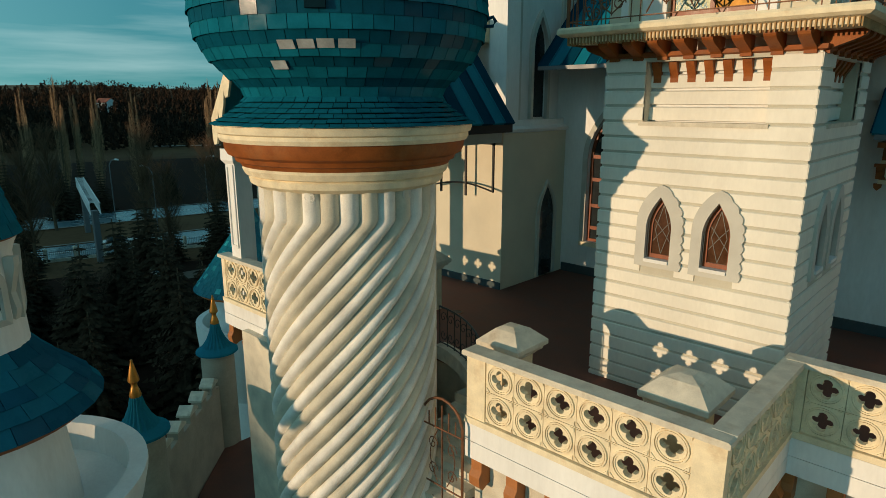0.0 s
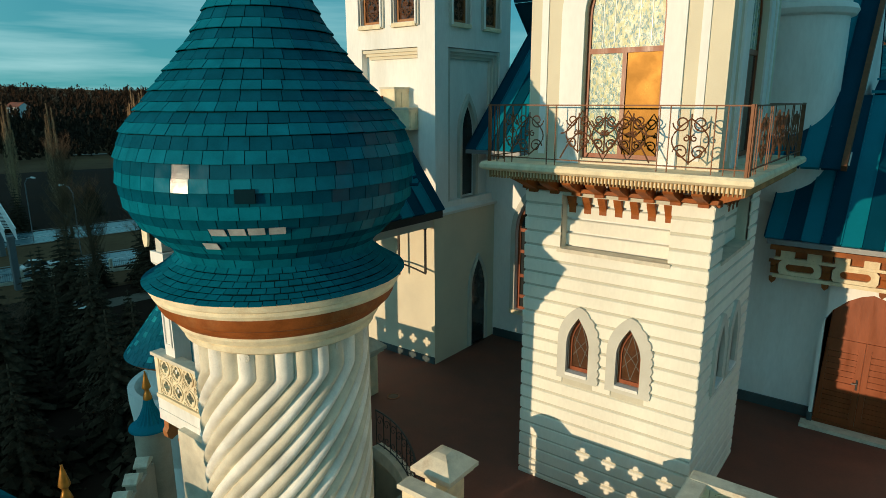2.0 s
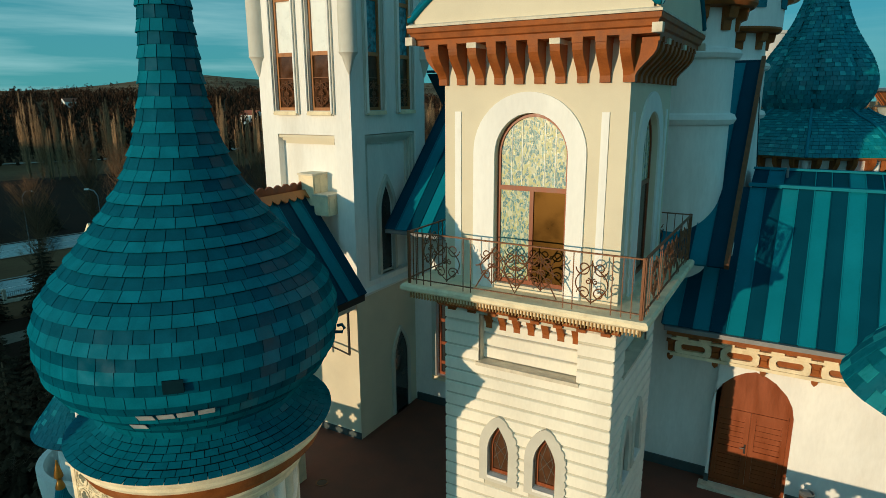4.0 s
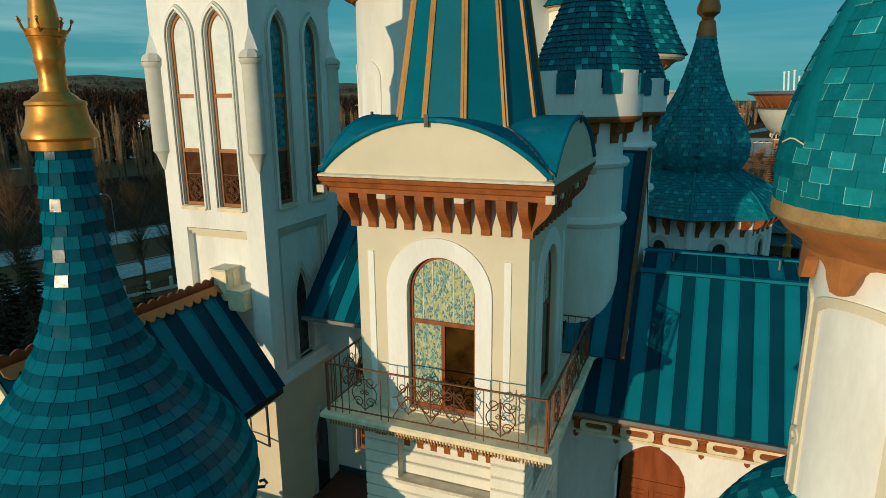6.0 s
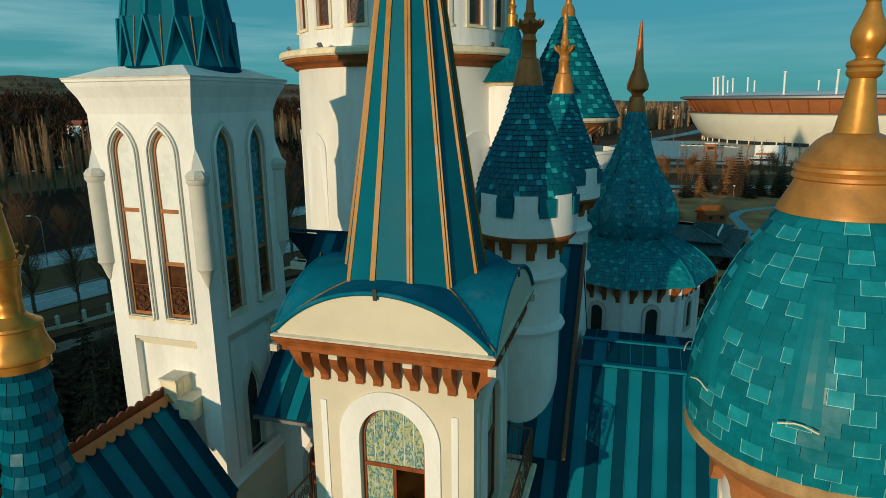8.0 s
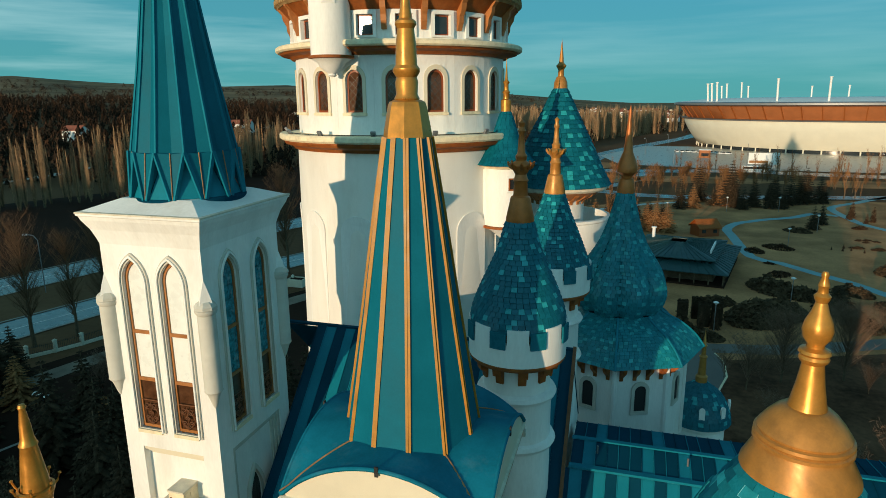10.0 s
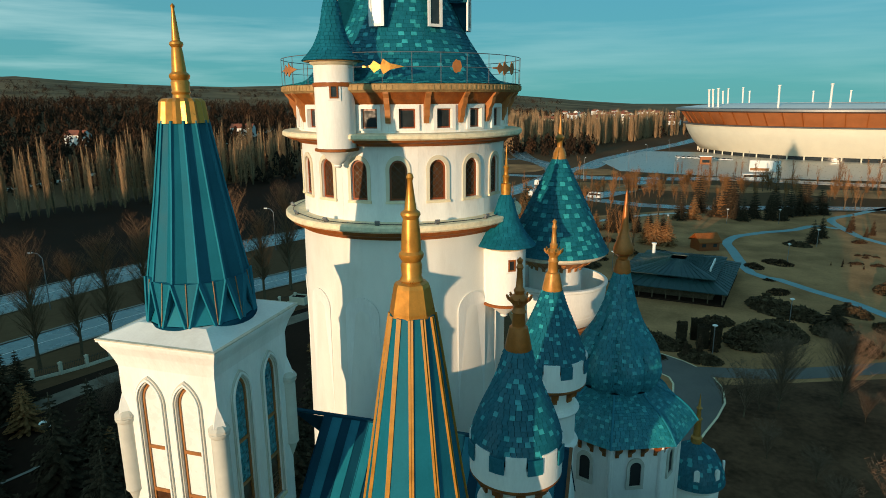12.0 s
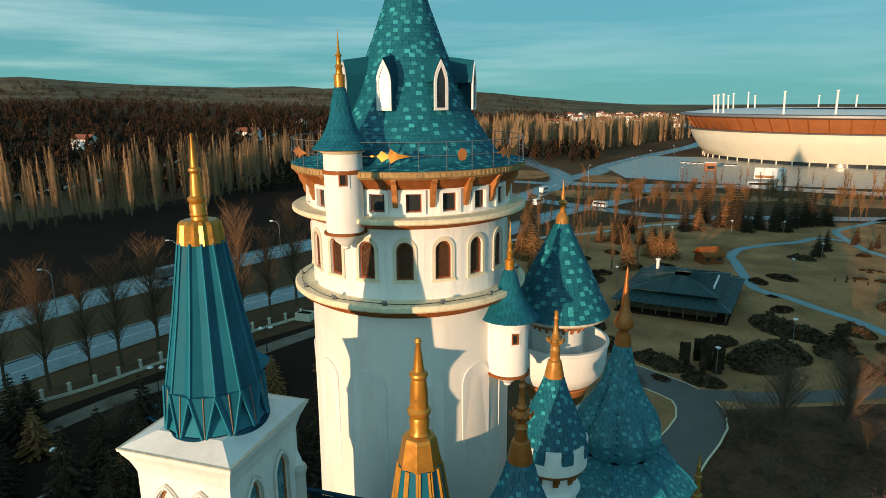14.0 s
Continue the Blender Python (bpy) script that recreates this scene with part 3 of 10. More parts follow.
def bar(p, q, w, h=None, bm=None):
    """A square rod from p to q."""
    bm = bm or bmesh.new()
    p, q, h = Vector(p), Vector(q), h or w
    d = (q - p).normalized()
    side = d.cross(Vector((0, 0, 1)) if abs(d.z) < 0.95 else Vector((1, 0, 0))).normalized()
    up = side.cross(d)
    vs = [bm.verts.new(e + side * s * w / 2 + up * t * h / 2) for e in (p, q) for s, t in ((-1, -1), (1, -1), (1, 1), (-1, 1))]
    for f in ((0, 1, 5, 4), (1, 2, 6, 5), (2, 3, 7, 6), (3, 0, 4, 7), (3, 2, 1, 0), (4, 5, 6, 7)):
        bm.faces.new([vs[i] for i in f])
    return bm


def rod(points, r, bm=None, sides=5):
    """A round rod along points."""
    bm = bm or bmesh.new()
    pts = [Vector(p) for p in points]
    rings = []
    for i, p in enumerate(pts):
        d = (pts[min(i + 1, len(pts) - 1)] - pts[max(i - 1, 0)]).normalized()
        side = d.cross(Vector((0, 0, 1)) if abs(d.z) < 0.9 else Vector((1, 0, 0))).normalized()
        up = side.cross(d)
        rings.append([bm.verts.new(p + r * (math.cos(2 * math.pi * k / sides) * side + math.sin(2 * math.pi * k / sides) * up)) for k in range(sides)])
    for a, b in zip(rings, rings[1:]):
        for k in range(sides):
            bm.faces.new((a[k], a[(k + 1) % sides], b[(k + 1) % sides], b[k]))
    bm.faces.new(rings[0][::-1])
    bm.faces.new(rings[-1])
    return bm


def along(profile):
    """Arc length along a profile, and a function from length to (radius, height)."""
    ls = [0.0]
    for (r0, z0), (r1, z1) in zip(profile, profile[1:]):
        ls.append(ls[-1] + math.hypot(r1 - r0, z1 - z0))
    rs, zs = [p[0] for p in profile], [p[1] for p in profile]
    return ls[-1], lambda s: (float(np.interp(s, ls, rs)), float(np.interp(s, ls, zs)))


def smooth_profile(pts, n=40):
    """A flowing curve through (radius, height) points."""
    out = []
    p = [pts[0]] + list(pts) + [pts[-1]]
    for i in range(1, len(p) - 2):
        for k in range(n):
            t = k / n
            out.append(tuple(0.5 * (2 * p[i][j] + (p[i + 1][j] - p[i - 1][j]) * t + (2 * p[i - 1][j] - 5 * p[i][j] + 4 * p[i + 1][j] - p[i + 2][j]) * t * t + (3 * p[i][j] - p[i - 1][j] - 3 * p[i + 1][j] + p[i + 2][j]) * t ** 3) for j in (0, 1)))
    return out + [pts[-1]]


def tiled_roof(parent, profile, cx, cy, row_h, tile_w, mat_one, mat_rest, near=None, most=300, gap=0.012, lift=0.022, thick=0.012, ripple=None, skip=None, rng_seed=1, lap=1.22, light=None, band=None, rim=0.0, dots=None):
    """Rows of overlapping tiles on a turned form. near: (from, to) degrees of the side whose tiles are objects of their own."""
    rng = random.Random(rng_seed)
    total, at = along(profile)
    rows = max(3, round(total / row_h))
    verts, faces, slots, made = [], [], [], 0
    above, base_lift = [], lift
    for i in range(rows):
        odd = bool(band) and i % 2 == 1
        lift = base_lift * (0.55 if odd else 1.25) if band else base_lift
        s0, s1 = total * i / rows, min(total, total * (i + lap) / rows)
        (r0, z0), (r1, z1) = at(s0), at(s1)
        dr, dz = r1 - r0, z1 - z0
        d = math.hypot(dr, dz) or 1.0
        nr, nz = dz / d, -dr / d
        n = max(14, round(2 * math.pi * max(r0, r1) / tile_w))
        off = rng.random() * 2 * math.pi / n
        half = math.pi / n
        g = gap / max(r0, 0.1) / 2

        def corner(r, z, a, out, turn):
            k = ripple(a + turn, r, z) if ripple else 1.0
            return ((r * k + nr * out) * math.cos(a), (r * k + nr * out) * math.sin(a), z + nz * out)

        def tile(turn):
            w = half - g
            vs = []
            for out_b, out_t in ((lift, 0.004), (lift - thick, 0.004 - thick)):
                vs += [corner(r0, z0, -w, out_b, turn), corner(r0, z0, w, out_b, turn), corner(r1, z1, w, out_t, turn), corner(r1, z1, -w, out_t, turn)]
            return vs
        def rimmed(vs):
            """The same tile with a worn rim round its face."""
            c = sum((Vector(v) for v in vs[:4]), Vector()) / 4
            return vs + [tuple(Vector(v) + (c - Vector(v)).normalized() * rim * 1.4) for v in vs[:4]]
        fs = [(0, 1, 2, 3), (7, 6, 5, 4), (4, 5, 1, 0), (5, 6, 2, 1), (7, 4, 0, 3), (6, 7, 3, 2)]
        fs_rim = [(8, 9, 10, 11), (7, 6, 5, 4), (4, 5, 1, 0), (5, 6, 2, 1), (7, 4, 0, 3), (6, 7, 3, 2), (0, 1, 9, 8), (1, 2, 10, 9), (2, 3, 11, 10), (3, 0, 8, 11)]
        shared, here, last = {}, [], False
        for k in range(n):
            a = off + 2 * half * k
            if skip and skip(a, (z0 + z1) / 2):
                continue
            deg = math.degrees(a) % 360
            own = near and made < most and ((deg - near[0]) % 360) < ((near[1] - near[0]) % 360) and not ripple
            jig = rng.uniform(-0.004, 0.004)
            pale = False
            if light and not last:
                crowd = any(abs((a - q + math.pi) % (2 * math.pi) - math.pi) < 1.2 * half for q in above)
                pale = rng.random() < light * (0.3 if crowd else 1.5)
            last = pale
            if pale:
                here.append(a)
            if own:
                if pale not in shared:
                    me = bpy.data.meshes.new("tile")
                    me.from_pydata(rimmed(tile(a)) if pale and rim else tile(a), [], fs_rim if pale and rim else fs)
                    me.materials.append((dots or M["ctile_light"]) if pale else (band[0] if odd else mat_one))
                    if pale and rim:
                        me.materials.append(M["tile_edge"])
                        for q in (2, 3, 4, 6, 7, 8, 9):
                            me.polygons[q].material_index = 1
                    shared[pale] = me
                piece("tile", shared[pale], pose(cx, cy, jig, 0, 0, math.degrees(a)), parent)
                made += 1
            else:
                base = len(verts)
                ca, sa = math.cos(a), math.sin(a)
                verts += [(cx + x * ca - y * sa, cy + x * sa + y * ca, z + jig) for x, y, z in tile(a)]
                faces += [tuple(base + q for q in f) for f in fs]
                slots += [1 if pale else (2 if odd else 0)] * 6
        above = here
    if verts:
        ob = raw("tiles", verts, faces, mat_rest, parent, kind="stuff")
        if light or band:
            ob.data.materials.append(dots or M["ctile_far_light"])
            ob.data.materials.append(band[1] if band else mat_rest)
            ob.data.polygons.foreach_set("material_index", slots)


def finial(parent, cx, cy, profile, mat, name="finial", label="turned gold finial", seg=20):
    return part(name, lathe(profile, cx, cy, seg), mat, parent, label, smooth=35)

# ---- ground and the great masses of the castle ----
def terrain(x, y):
    """Flat near the castle; a wooded rise to the west, far hills all round."""
    d = math.hypot(x, y)
    az = math.degrees(math.atan2(x, y))            # clockwise from +y
    west = max(0.0, min(1.0, (-az - 5) / 35)) if -170 < az < 0 else 0.0
    rise = 31 * west * max(0.0, min(1.0, (d - 330) / 560)) ** 1.2
    far = max(0.0, min(1.0, (d - 1300) / 1700))
    hill = far * (74 + 24 * math.exp(-((az + 50) / 6) ** 2) - 34 * max(0.0, min(1.0, (-az - 54) / 8)) + 26 * noise.noise((x / 900, y / 900, 3.1)) + 10 * noise.noise((x / 260, y / 260, 1.0)))
    hill *= 1 - 0.90 * max(0.0, min(1.0, (az + 14) / 14)) * max(0.0, min(1.0, (110 - az) / 30))
    rough = 6 * noise.noise((x / 180, y / 180, 0.3)) * max(0.0, min(1.0, (d - 350) / 500))
    ridge = 49 / (1 + math.exp(max(-30, min(30, (x + 66) / 15)))) / (1 + math.exp(max(-30, min(30, (-x - 700) / 60))))
    south = ridge * math.exp(-((y + 380) / 110) ** 2 / 2)   # unseen ridge towards the sun, added to shade the low ground
    return GROUND + max(rise, 0) + south + hill + rough * (0.4 + west)


def make_ground():
    radii = [0, 12, 25, 40, 60, 80, 100, 130, 160, 200, 240, 280, 330, 380, 440, 500, 570, 650, 730, 820, 920, 1050, 1200, 1400, 1650, 1950, 2300, 2700, 3200, 3800]
    seg = 144
    verts, faces = [(0, 0, GROUND)], []
    for r in radii[1:]:
        for k in range(seg):
            a = 2 * math.pi * k / seg
            x, y = r * math.cos(a), r * math.sin(a)
            verts.append((x, y, terrain(x, y)))
    for k in range(seg):
        faces.append((0, 1 + k, 1 + (k + 1) % seg))
    for i in range(len(radii) - 2):
        b, c = 1 + i * seg, 1 + (i + 1) * seg
        for k in range(seg):
            faces.append((b + k, c + k, c + (k + 1) % seg, b + (k + 1) % seg))
    ob = raw("ground", verts, faces, M["grass"], smooth=True)
    ob.data.materials.append(M["hill"])
    for p in ob.data.polygons:
        if p.center.xy.length > 1350:
            p.material_index = 1
    tagged(ob, "dry brown winter grass and bare earth", "ground", kind="structure")


make_ground()


def structure(name, bm, mat, label, category, smooth=False):
    ob = new(name, finish(bm, name, mat, smooth))
    return tagged(ob, label, category, kind="structure")


# terrace deck on its podium
def slab_of(outline, z0, z1):
    return plate(outline, [], z1 - z0, lambda a, b, c=0.0: Vector((a, b, z0 + c)))


PODIUM_W = -12.65
deck = [(-13.75, 6.88), (-8.3, 6.88), (-8.2, 8.55), (-7.6, 8.5), (-7.1, 8.3), (-6.6, 7.95), (-6.1, 7.45), (-5.65, 6.95), (-5.65, 6.6), (-2.05, 6.6), (-2.05, 9.45), (9.0, 9.45), (9.0, 16.0), (-13.75, 16.0)]
structure("terrace_floor", slab_of(deck, 6.85, TERRACE), M["terrace"], "red-brown terracotta paved terrace floor", "floor")
inset = [(PODIUM_W, 6.7), (-8.25, 6.7), (-8.25, 8.6), (-7.6, 8.55), (-7.08, 8.35), (-6.58, 8.0), (-6.08, 7.5), (-5.60, 7.0), (-5.60, 6.7), (-2.15, 6.7), (-2.15, 9.55), (8.9, 9.55), (8.9, 30.0), (PODIUM_W, 30.0)]
structure("podium_wall", slab_of(inset, GROUND, 6.846), M["tan_plaster"], "tan plastered podium under the terrace", "wall")
CENTRE = framed((0, 15.8, 0), (1, 0, 0), (0, -1, 0))
EAST = framed((0, 15.45, 0), (1, 0, 0), (0, -1, 0))


def tudor(c, half, b0, spring, apex):
    """A flat pointed arch."""
    h = apex - spring
    r = [(half, b0), (half, spring), (half * 0.93, spring + 0.30 * h), (half * 0.78, spring + 0.55 * h), (half * 0.5, spring + 0.80 * h), (half * 0.25, spring + 0.93 * h)]
    return [(c - half, b0)] + [(c + a, b) for a, b in r] + [(c, apex)] + [(c - a, b) for a, b in r[:0:-1]]


HALL_DOOR = tudor(-0.30, 0.88, 7.02, 9.2, 10.2)
RED_DOOR = pointed(-8.55, 0.62, 8.0, 10.4, 11.75, 10, 0.28)
structure("wall_centre", plate(rect(-10.6, -1.1, 7.004, 13.1), [RED_DOOR], 0.25, CENTRE, back=-0.25), M["plaster"], "white plastered wall behind the terrace", "wall")
structure("wall_centre_back", box(-10.6, -1.1, 16.06, 22.0, 6.85, 13.1), M["plaster"], "plain inner block of the building", "wall")
structure("wall_east", plate(rect(-1.1, 9.0, 7.004, 11.3), [HALL_DOOR], 0.25, EAST, back=-0.25), M["plaster"], "white plastered hall wall with arched wooden door", "wall")
structure("wall_east_back", box(-1.1, 9.0, 15.71, 21.0, 6.85, 11.3), M["plaster"], "plain inner block of the hall", "wall")
structure("skirting_east", box(-1.09, -1.19, 15.40, 15.447, 7.0, 7.28), M["skirting"], "dark painted skirting at the wall's foot", "baseboard")
structure("skirting_east_end", box(0.60, 9.0, 15.40, 15.447, 7.0, 7.28), M["skirting"], "dark painted skirting at the wall's foot", "baseboard")
structure("skirting_centre", box(-9.9, -1.1, 15.75, 15.797, 7.0, 7.25), M["skirting"], "dark painted skirting at the wall's foot", "baseboard")


def striped_roof(name, x0, x1, low, high, label, step=0.5, thick=0.06, first=0, axis="x", parent=None, seam=True, pale=None):
    """A sheet roof of two-tone strips with raised seams. low, high: (place across, height); strips run up the slope."""
    t = parent or thing(name, ((x0 + x1) / 2, low[0], low[1]) if axis == "x" else (low[0], (x0 + x1) / 2, low[1]), label, "roof")
    n = max(1, round((x1 - x0) / step))
    w = (x1 - x0) / n
    d = Vector((0, high[0] - low[0], high[1] - low[1]))
    for i in range(n):
        a, b = x0 + i * w + 0.012, x0 + (i + 1) * w - 0.012
        nrm = Vector((0, -d.z, d.y)).normalized()
        if nrm.z < 0:
            nrm = -nrm
        bm = bmesh.new()
        vs = []
        for off in (0.0, thick):
            for xx, (yy, zz) in ((a, low), (b, low), (b, high), (a, high)):
                p = Vector((xx, yy, zz)) + nrm * off
                vs.append(bm.verts.new(p if axis == "x" else (p.y, p.x, p.z)))
        for f in ((3, 2, 1, 0), (4, 5, 6, 7), (0, 1, 5, 4), (1, 2, 6, 5), (2, 3, 7, 6), (3, 0, 4, 7)):
            bm.faces.new([vs[j] for j in f])
        bmesh.ops.recalc_face_normals(bm, faces=bm.faces)
        part("roof_panel", bm, M["metal_a"] if ((i in pale) if pale is not None else (i + first) % 2 == 0) else M["metal_b"], t)
        if seam:
            p0 = Vector((a - 0.012, low[0], low[1])) + nrm * (thick + 0.012)
            p1 = Vector((a - 0.012, high[0], high[1])) + nrm * (thick + 0.012)
            if axis == "y":
                p0, p1 = Vector((p0.y, p0.x, p0.z)), Vector((p1.y, p1.x, p1.z))
            part("seam", bar(p0, p1, 0.022, 0.035), M["metal_a"] if i % 3 else M["metal_b"], t)
    return t


# steep central roof, and the lower hall roof with its flatter crown
roof_c = striped_roof("central_roof", -10.0, -1.12, (14.4, 12.85), (18.9, 17.3), "steep teal two-tone standing-seam roof", 0.355, first=1)
part("rake_trim", bar((-1.08, 14.35, 12.9), (-1.08, 18.95, 17.45), 0.10, 0.16), M["iron"], roof_c, "rusted dark edge trim")
part("ridge_cap", bar((-11.3, 18.95, 17.37), (-1.05, 18.95, 17.37), 0.16, 0.08), M["metal_b"], roof_c)
part("gutter", bar((-9.95, 14.33, 12.83), (-5.6, 14.33, 12.83), 0.12, 0.10), M["grey"], roof_c, "grey metal gutter")
bm = bmesh.new()
for y0, z0, y1, z1 in ((18.9, 17.3, 23.4, 12.85),):
    vs = [bm.verts.new(p) for p in ((-11.3, y0, z0), (-1.12, y0, z0), (-1.12, y1, z1), (-11.3, y1, z1))]
    bm.faces.new(vs)
part("back_slope", bm, M["metal_b"], roof_c)
# gable wall under the rake
bm = bmesh.new()
vs = [bm.verts.new((-1.14, y, z)) for y, z in ((14.6, 12.9), (18.9, 17.2), (23.2, 12.9))]
ws = [bm.verts.new((-1.34, y, z)) for y, z in ((14.6, 12.9), (18.9, 17.2), (23.2, 12.9))]
bm.faces.new(vs); bm.faces.new(ws[::-1])
for i in range(3):
    bm.faces.new((vs[i], ws[i], ws[(i + 1) % 3], vs[(i + 1) % 3]))
part("gable_wall", bm, M["plaster"], roof_c, "white plastered gable")

roof_e = striped_roof("hall_roof", -2.322, 8.997, (14.45, 11.35), (17.25, 14.25), "teal two-tone standing-seam hall roof", 0.343)
striped_roof("hall_roof", -0.95, 8.997, (17.25, 14.27), (18.4, 14.57), "", 0.343, parent=roof_e, pale=(1, 6, 9, 12, 17, 22))
striped_roof("hall_roof", -0.95, 8.997, (19.9, 14.34), (18.4, 14.57), "", 0.343, parent=roof_e, pale=(2, 7, 13, 19))
part("crown_flashing", bar((-1.0, 18.4, 14.66), (8.8, 18.4, 14.66), 0.16, 0.05), M["metal_a"], roof_e)
part("break_flashing", bar((-1.0, 17.26, 14.36), (8.8, 17.26, 14.36), 0.20, 0.07), M["metal_a"], roof_e)
part("gutter", bar((-2.25, 14.38, 11.32), (8.8, 14.38, 11.32), 0.12, 0.10), M["grey"], roof_e, "grey metal gutter")
part("soffit", box(-2.2, 8.8, 14.5, 15.45, 11.12, 11.22), M["brown"], roof_e, "brown boarded soffit")
for x in (-0.2, 2.4):
    part("vent_pipe", lathe([(0.03, 14.3), (0.03, 14.75)], x, 17.9, 8), M["grey"], roof_e)
bm = bmesh.new()
vs = [bm.verts.new(p) for p in ((-1.0, 19.9, 14.36), (8.8, 19.9, 14.36), (8.8, 24, 11), (-1.0, 24, 11))]
bm.faces.new(vs)
part("back_slope", bm, M["metal_b"], roof_e)

# ---- twisted tower with the onion dome ----
TX, TY = -7.64, 6.0
RIBS, TWIST, PHASE, KNEE = 30, 0.71, radians(4.0), 10.36


def wide(profile, k=1.032):
    """The turned forms of this tower, a little wider."""
    return [(r * k, z) for r, z in profile]


def twisted_tower():
    t = thing("twisted_tower", (TX, TY, GROUND), "white and tan spiral-ribbed round tower with a teal tiled onion dome", "tower")
    part("shaft_core", lathe([(1.22, GROUND), (1.22, 10.85)], TX, TY, 60), M["rough_plaster"], t, smooth=30)
    zs = [GROUND, 3.0] + [4.0 + 0.10 * i for i in range(60)] + [10.0 + 0.025 * i for i in range(33)]

    def turn(z):
        """Upright flutes at the head, spiral below a short knee."""
        d = KNEE - z
        return -TWIST * (d if d > 0.05 else max(0.0, d + 0.05) ** 2 / 0.20)
    for k in range(RIBS):
        bm = bmesh.new()
        rows = []
        for z in zs:
            row = []
            for j in range(10):
                u = j / 9
                a = PHASE + 2 * math.pi * (k + u) / RIBS + turn(z)
                r = 1.235 + 0.125 * math.sin(math.pi * (0.02 + 0.96 * u)) ** 0.5
                row.append(bm.verts.new((TX + r * math.cos(a), TY + r * math.sin(a), z)))
            rows.append(row)
        for p, q in zip(rows, rows[1:]):
            for j in range(9):
                bm.faces.new((p[j], p[j + 1], q[j + 1], q[j]))
        if k % 2:
            part("rib", bm, M["tan_plaster"], t, "tan rough-cast spiral rib", smooth=70)
        else:
            part("rib", bm, M["rough_plaster"], t, "white rough-cast spiral rib", smooth=70)
    part("lower_ring", lathe(wide([(1.30, 10.78), (1.40, 10.84), (1.42, 10.92), (1.39, 10.95), (1.46, 10.97), (1.50, 11.05), (1.49, 11.09), (1.3, 11.10)]), TX, TY, 72), M["stone"], t, "cream moulded ring", smooth=30)
    part("brown_band", lathe(wide([(1.3, 11.08), (1.50, 11.09), (1.53, 11.14), (1.58, 11.16), (1.60, 11.22), (1.68, 11.26), (1.72, 11.34), (1.73, 11.44), (1.3, 11.45)]), TX, TY, 72), M["brown"], t, "brown painted moulding with drip stains", smooth=30)
    part("upper_ring", lathe(wide([(1.3, 11.44), (1.76, 11.445), (1.79, 11.50), (1.785, 11.55), (1.82, 11.57), (1.84, 11.63), (1.84, 11.68), (1.3, 11.70)]), TX, TY, 72), M["stone"], t, "cream moulded cornice ring", smooth=30)
    skirt = smooth_profile(wide([(1.88, 11.665), (1.66, 11.80), (1.46, 11.96), (1.39, 12.06)]), 8)
    dome = smooth_profile(wide([(1.37, 12.04), (1.50, 12.24), (1.72, 12.44), (1.91, 12.68), (2.01, 12.95), (2.04, 13.25), (2.02, 13.5), (1.90, 13.85), (1.63, 14.2), (1.36, 14.55), (1.13, 14.84), (0.87, 15.22), (0.68, 15.6), (0.55, 15.98), (0.46, 16.34), (0.40, 16.72), (0.345, 17.4), (0.315, 18.0), (0.30, 18.34)]), 8)
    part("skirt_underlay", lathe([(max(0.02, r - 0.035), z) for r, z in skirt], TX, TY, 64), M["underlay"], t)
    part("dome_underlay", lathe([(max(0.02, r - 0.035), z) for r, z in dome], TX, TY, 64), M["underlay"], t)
    tiled_roof(t, skirt, TX, TY, 0.115, 0.18, M["tile"], M["tile_far"], near=(250, 330), most=60, lift=0.026, lap=0.93)
    tiled_roof(t, dome, TX, TY, 0.168, 0.25, M["tile"], M["tile_far"], near=(262, 372), most=300, rng_seed=3, lap=1.0, gap=0.010, lift=0.028, band=(M["tile_b"], M["tile_far_b"]))
    # four bare patches and one lower, an upstand hook
    for a, z in ((-57.8, 12.64), (-50.8, 12.645), (-44.1, 12.65), (-37.0, 12.65), (-63.8, 12.42)):
        r = float(np.interp(z, [p[1] for p in dome], [p[0] for p in dome])) + 0.030
        fr = framed((TX + r * math.cos(radians(a)), TY + r * math.sin(radians(a)), z), (-math.sin(radians(a)), math.cos(radians(a)), 0), (math.cos(radians(a)), math.sin(radians(a)), 0), Vector((0.65 * math.cos(radians(a)), 0.65 * math.sin(radians(a)), 0.76)))
        part("bare_tile", plate(rect(-0.10, 0.10, -0.065, 0.065), [], 0.008, fr), M["blank_tile"], t, "pale bare tile patch")
    for a in (30.0,):
        r = 2.09
        c, s = math.cos(radians(a)), math.sin(radians(a))
        bm = rod([(TX + r * c, TY + r * s, 13.0), (TX + (r + 0.12) * c, TY + (r + 0.12) * s, 13.0), (TX + (r + 0.16) * c, TY + (r + 0.16) * s, 13.06), (TX + (r + 0.12) * c, TY + (r + 0.12) * s, 13.12), (TX + (r + 0.05) * c, TY + (r + 0.05) * s, 13.1)], 0.025, sides=6)
        part("lifting_hook", bm, M["metal_b"], t)
    for a in (-60.8, -1.9, 58.0):
        c, s = math.cos(radians(a)), math.sin(radians(a))
        fr = framed((TX + 1.338 * c, TY + 1.338 * s, 10.73), (-s, c, 0), (c, s, 0))
        disc = [(0.075 * math.cos(2 * math.pi * k / 14), 0.075 * math.sin(2 * math.pi * k / 14)) for k in range(14)]
        holes = [[(x + 0.012 * math.cos(q * 1.26), y + 0.012 * math.sin(q * 1.26)) for q in range(5)] for x, y in [(0, 0)] + [(0.042 * math.cos(j * 1.05), 0.042 * math.sin(j * 1.05)) for j in range(6)]]
        part("medallion", plate(disc, holes, 0.012, fr, back=0.004), M["grey_plaster"], t, "small round plaster rosette")
    va = radians(-46.6)
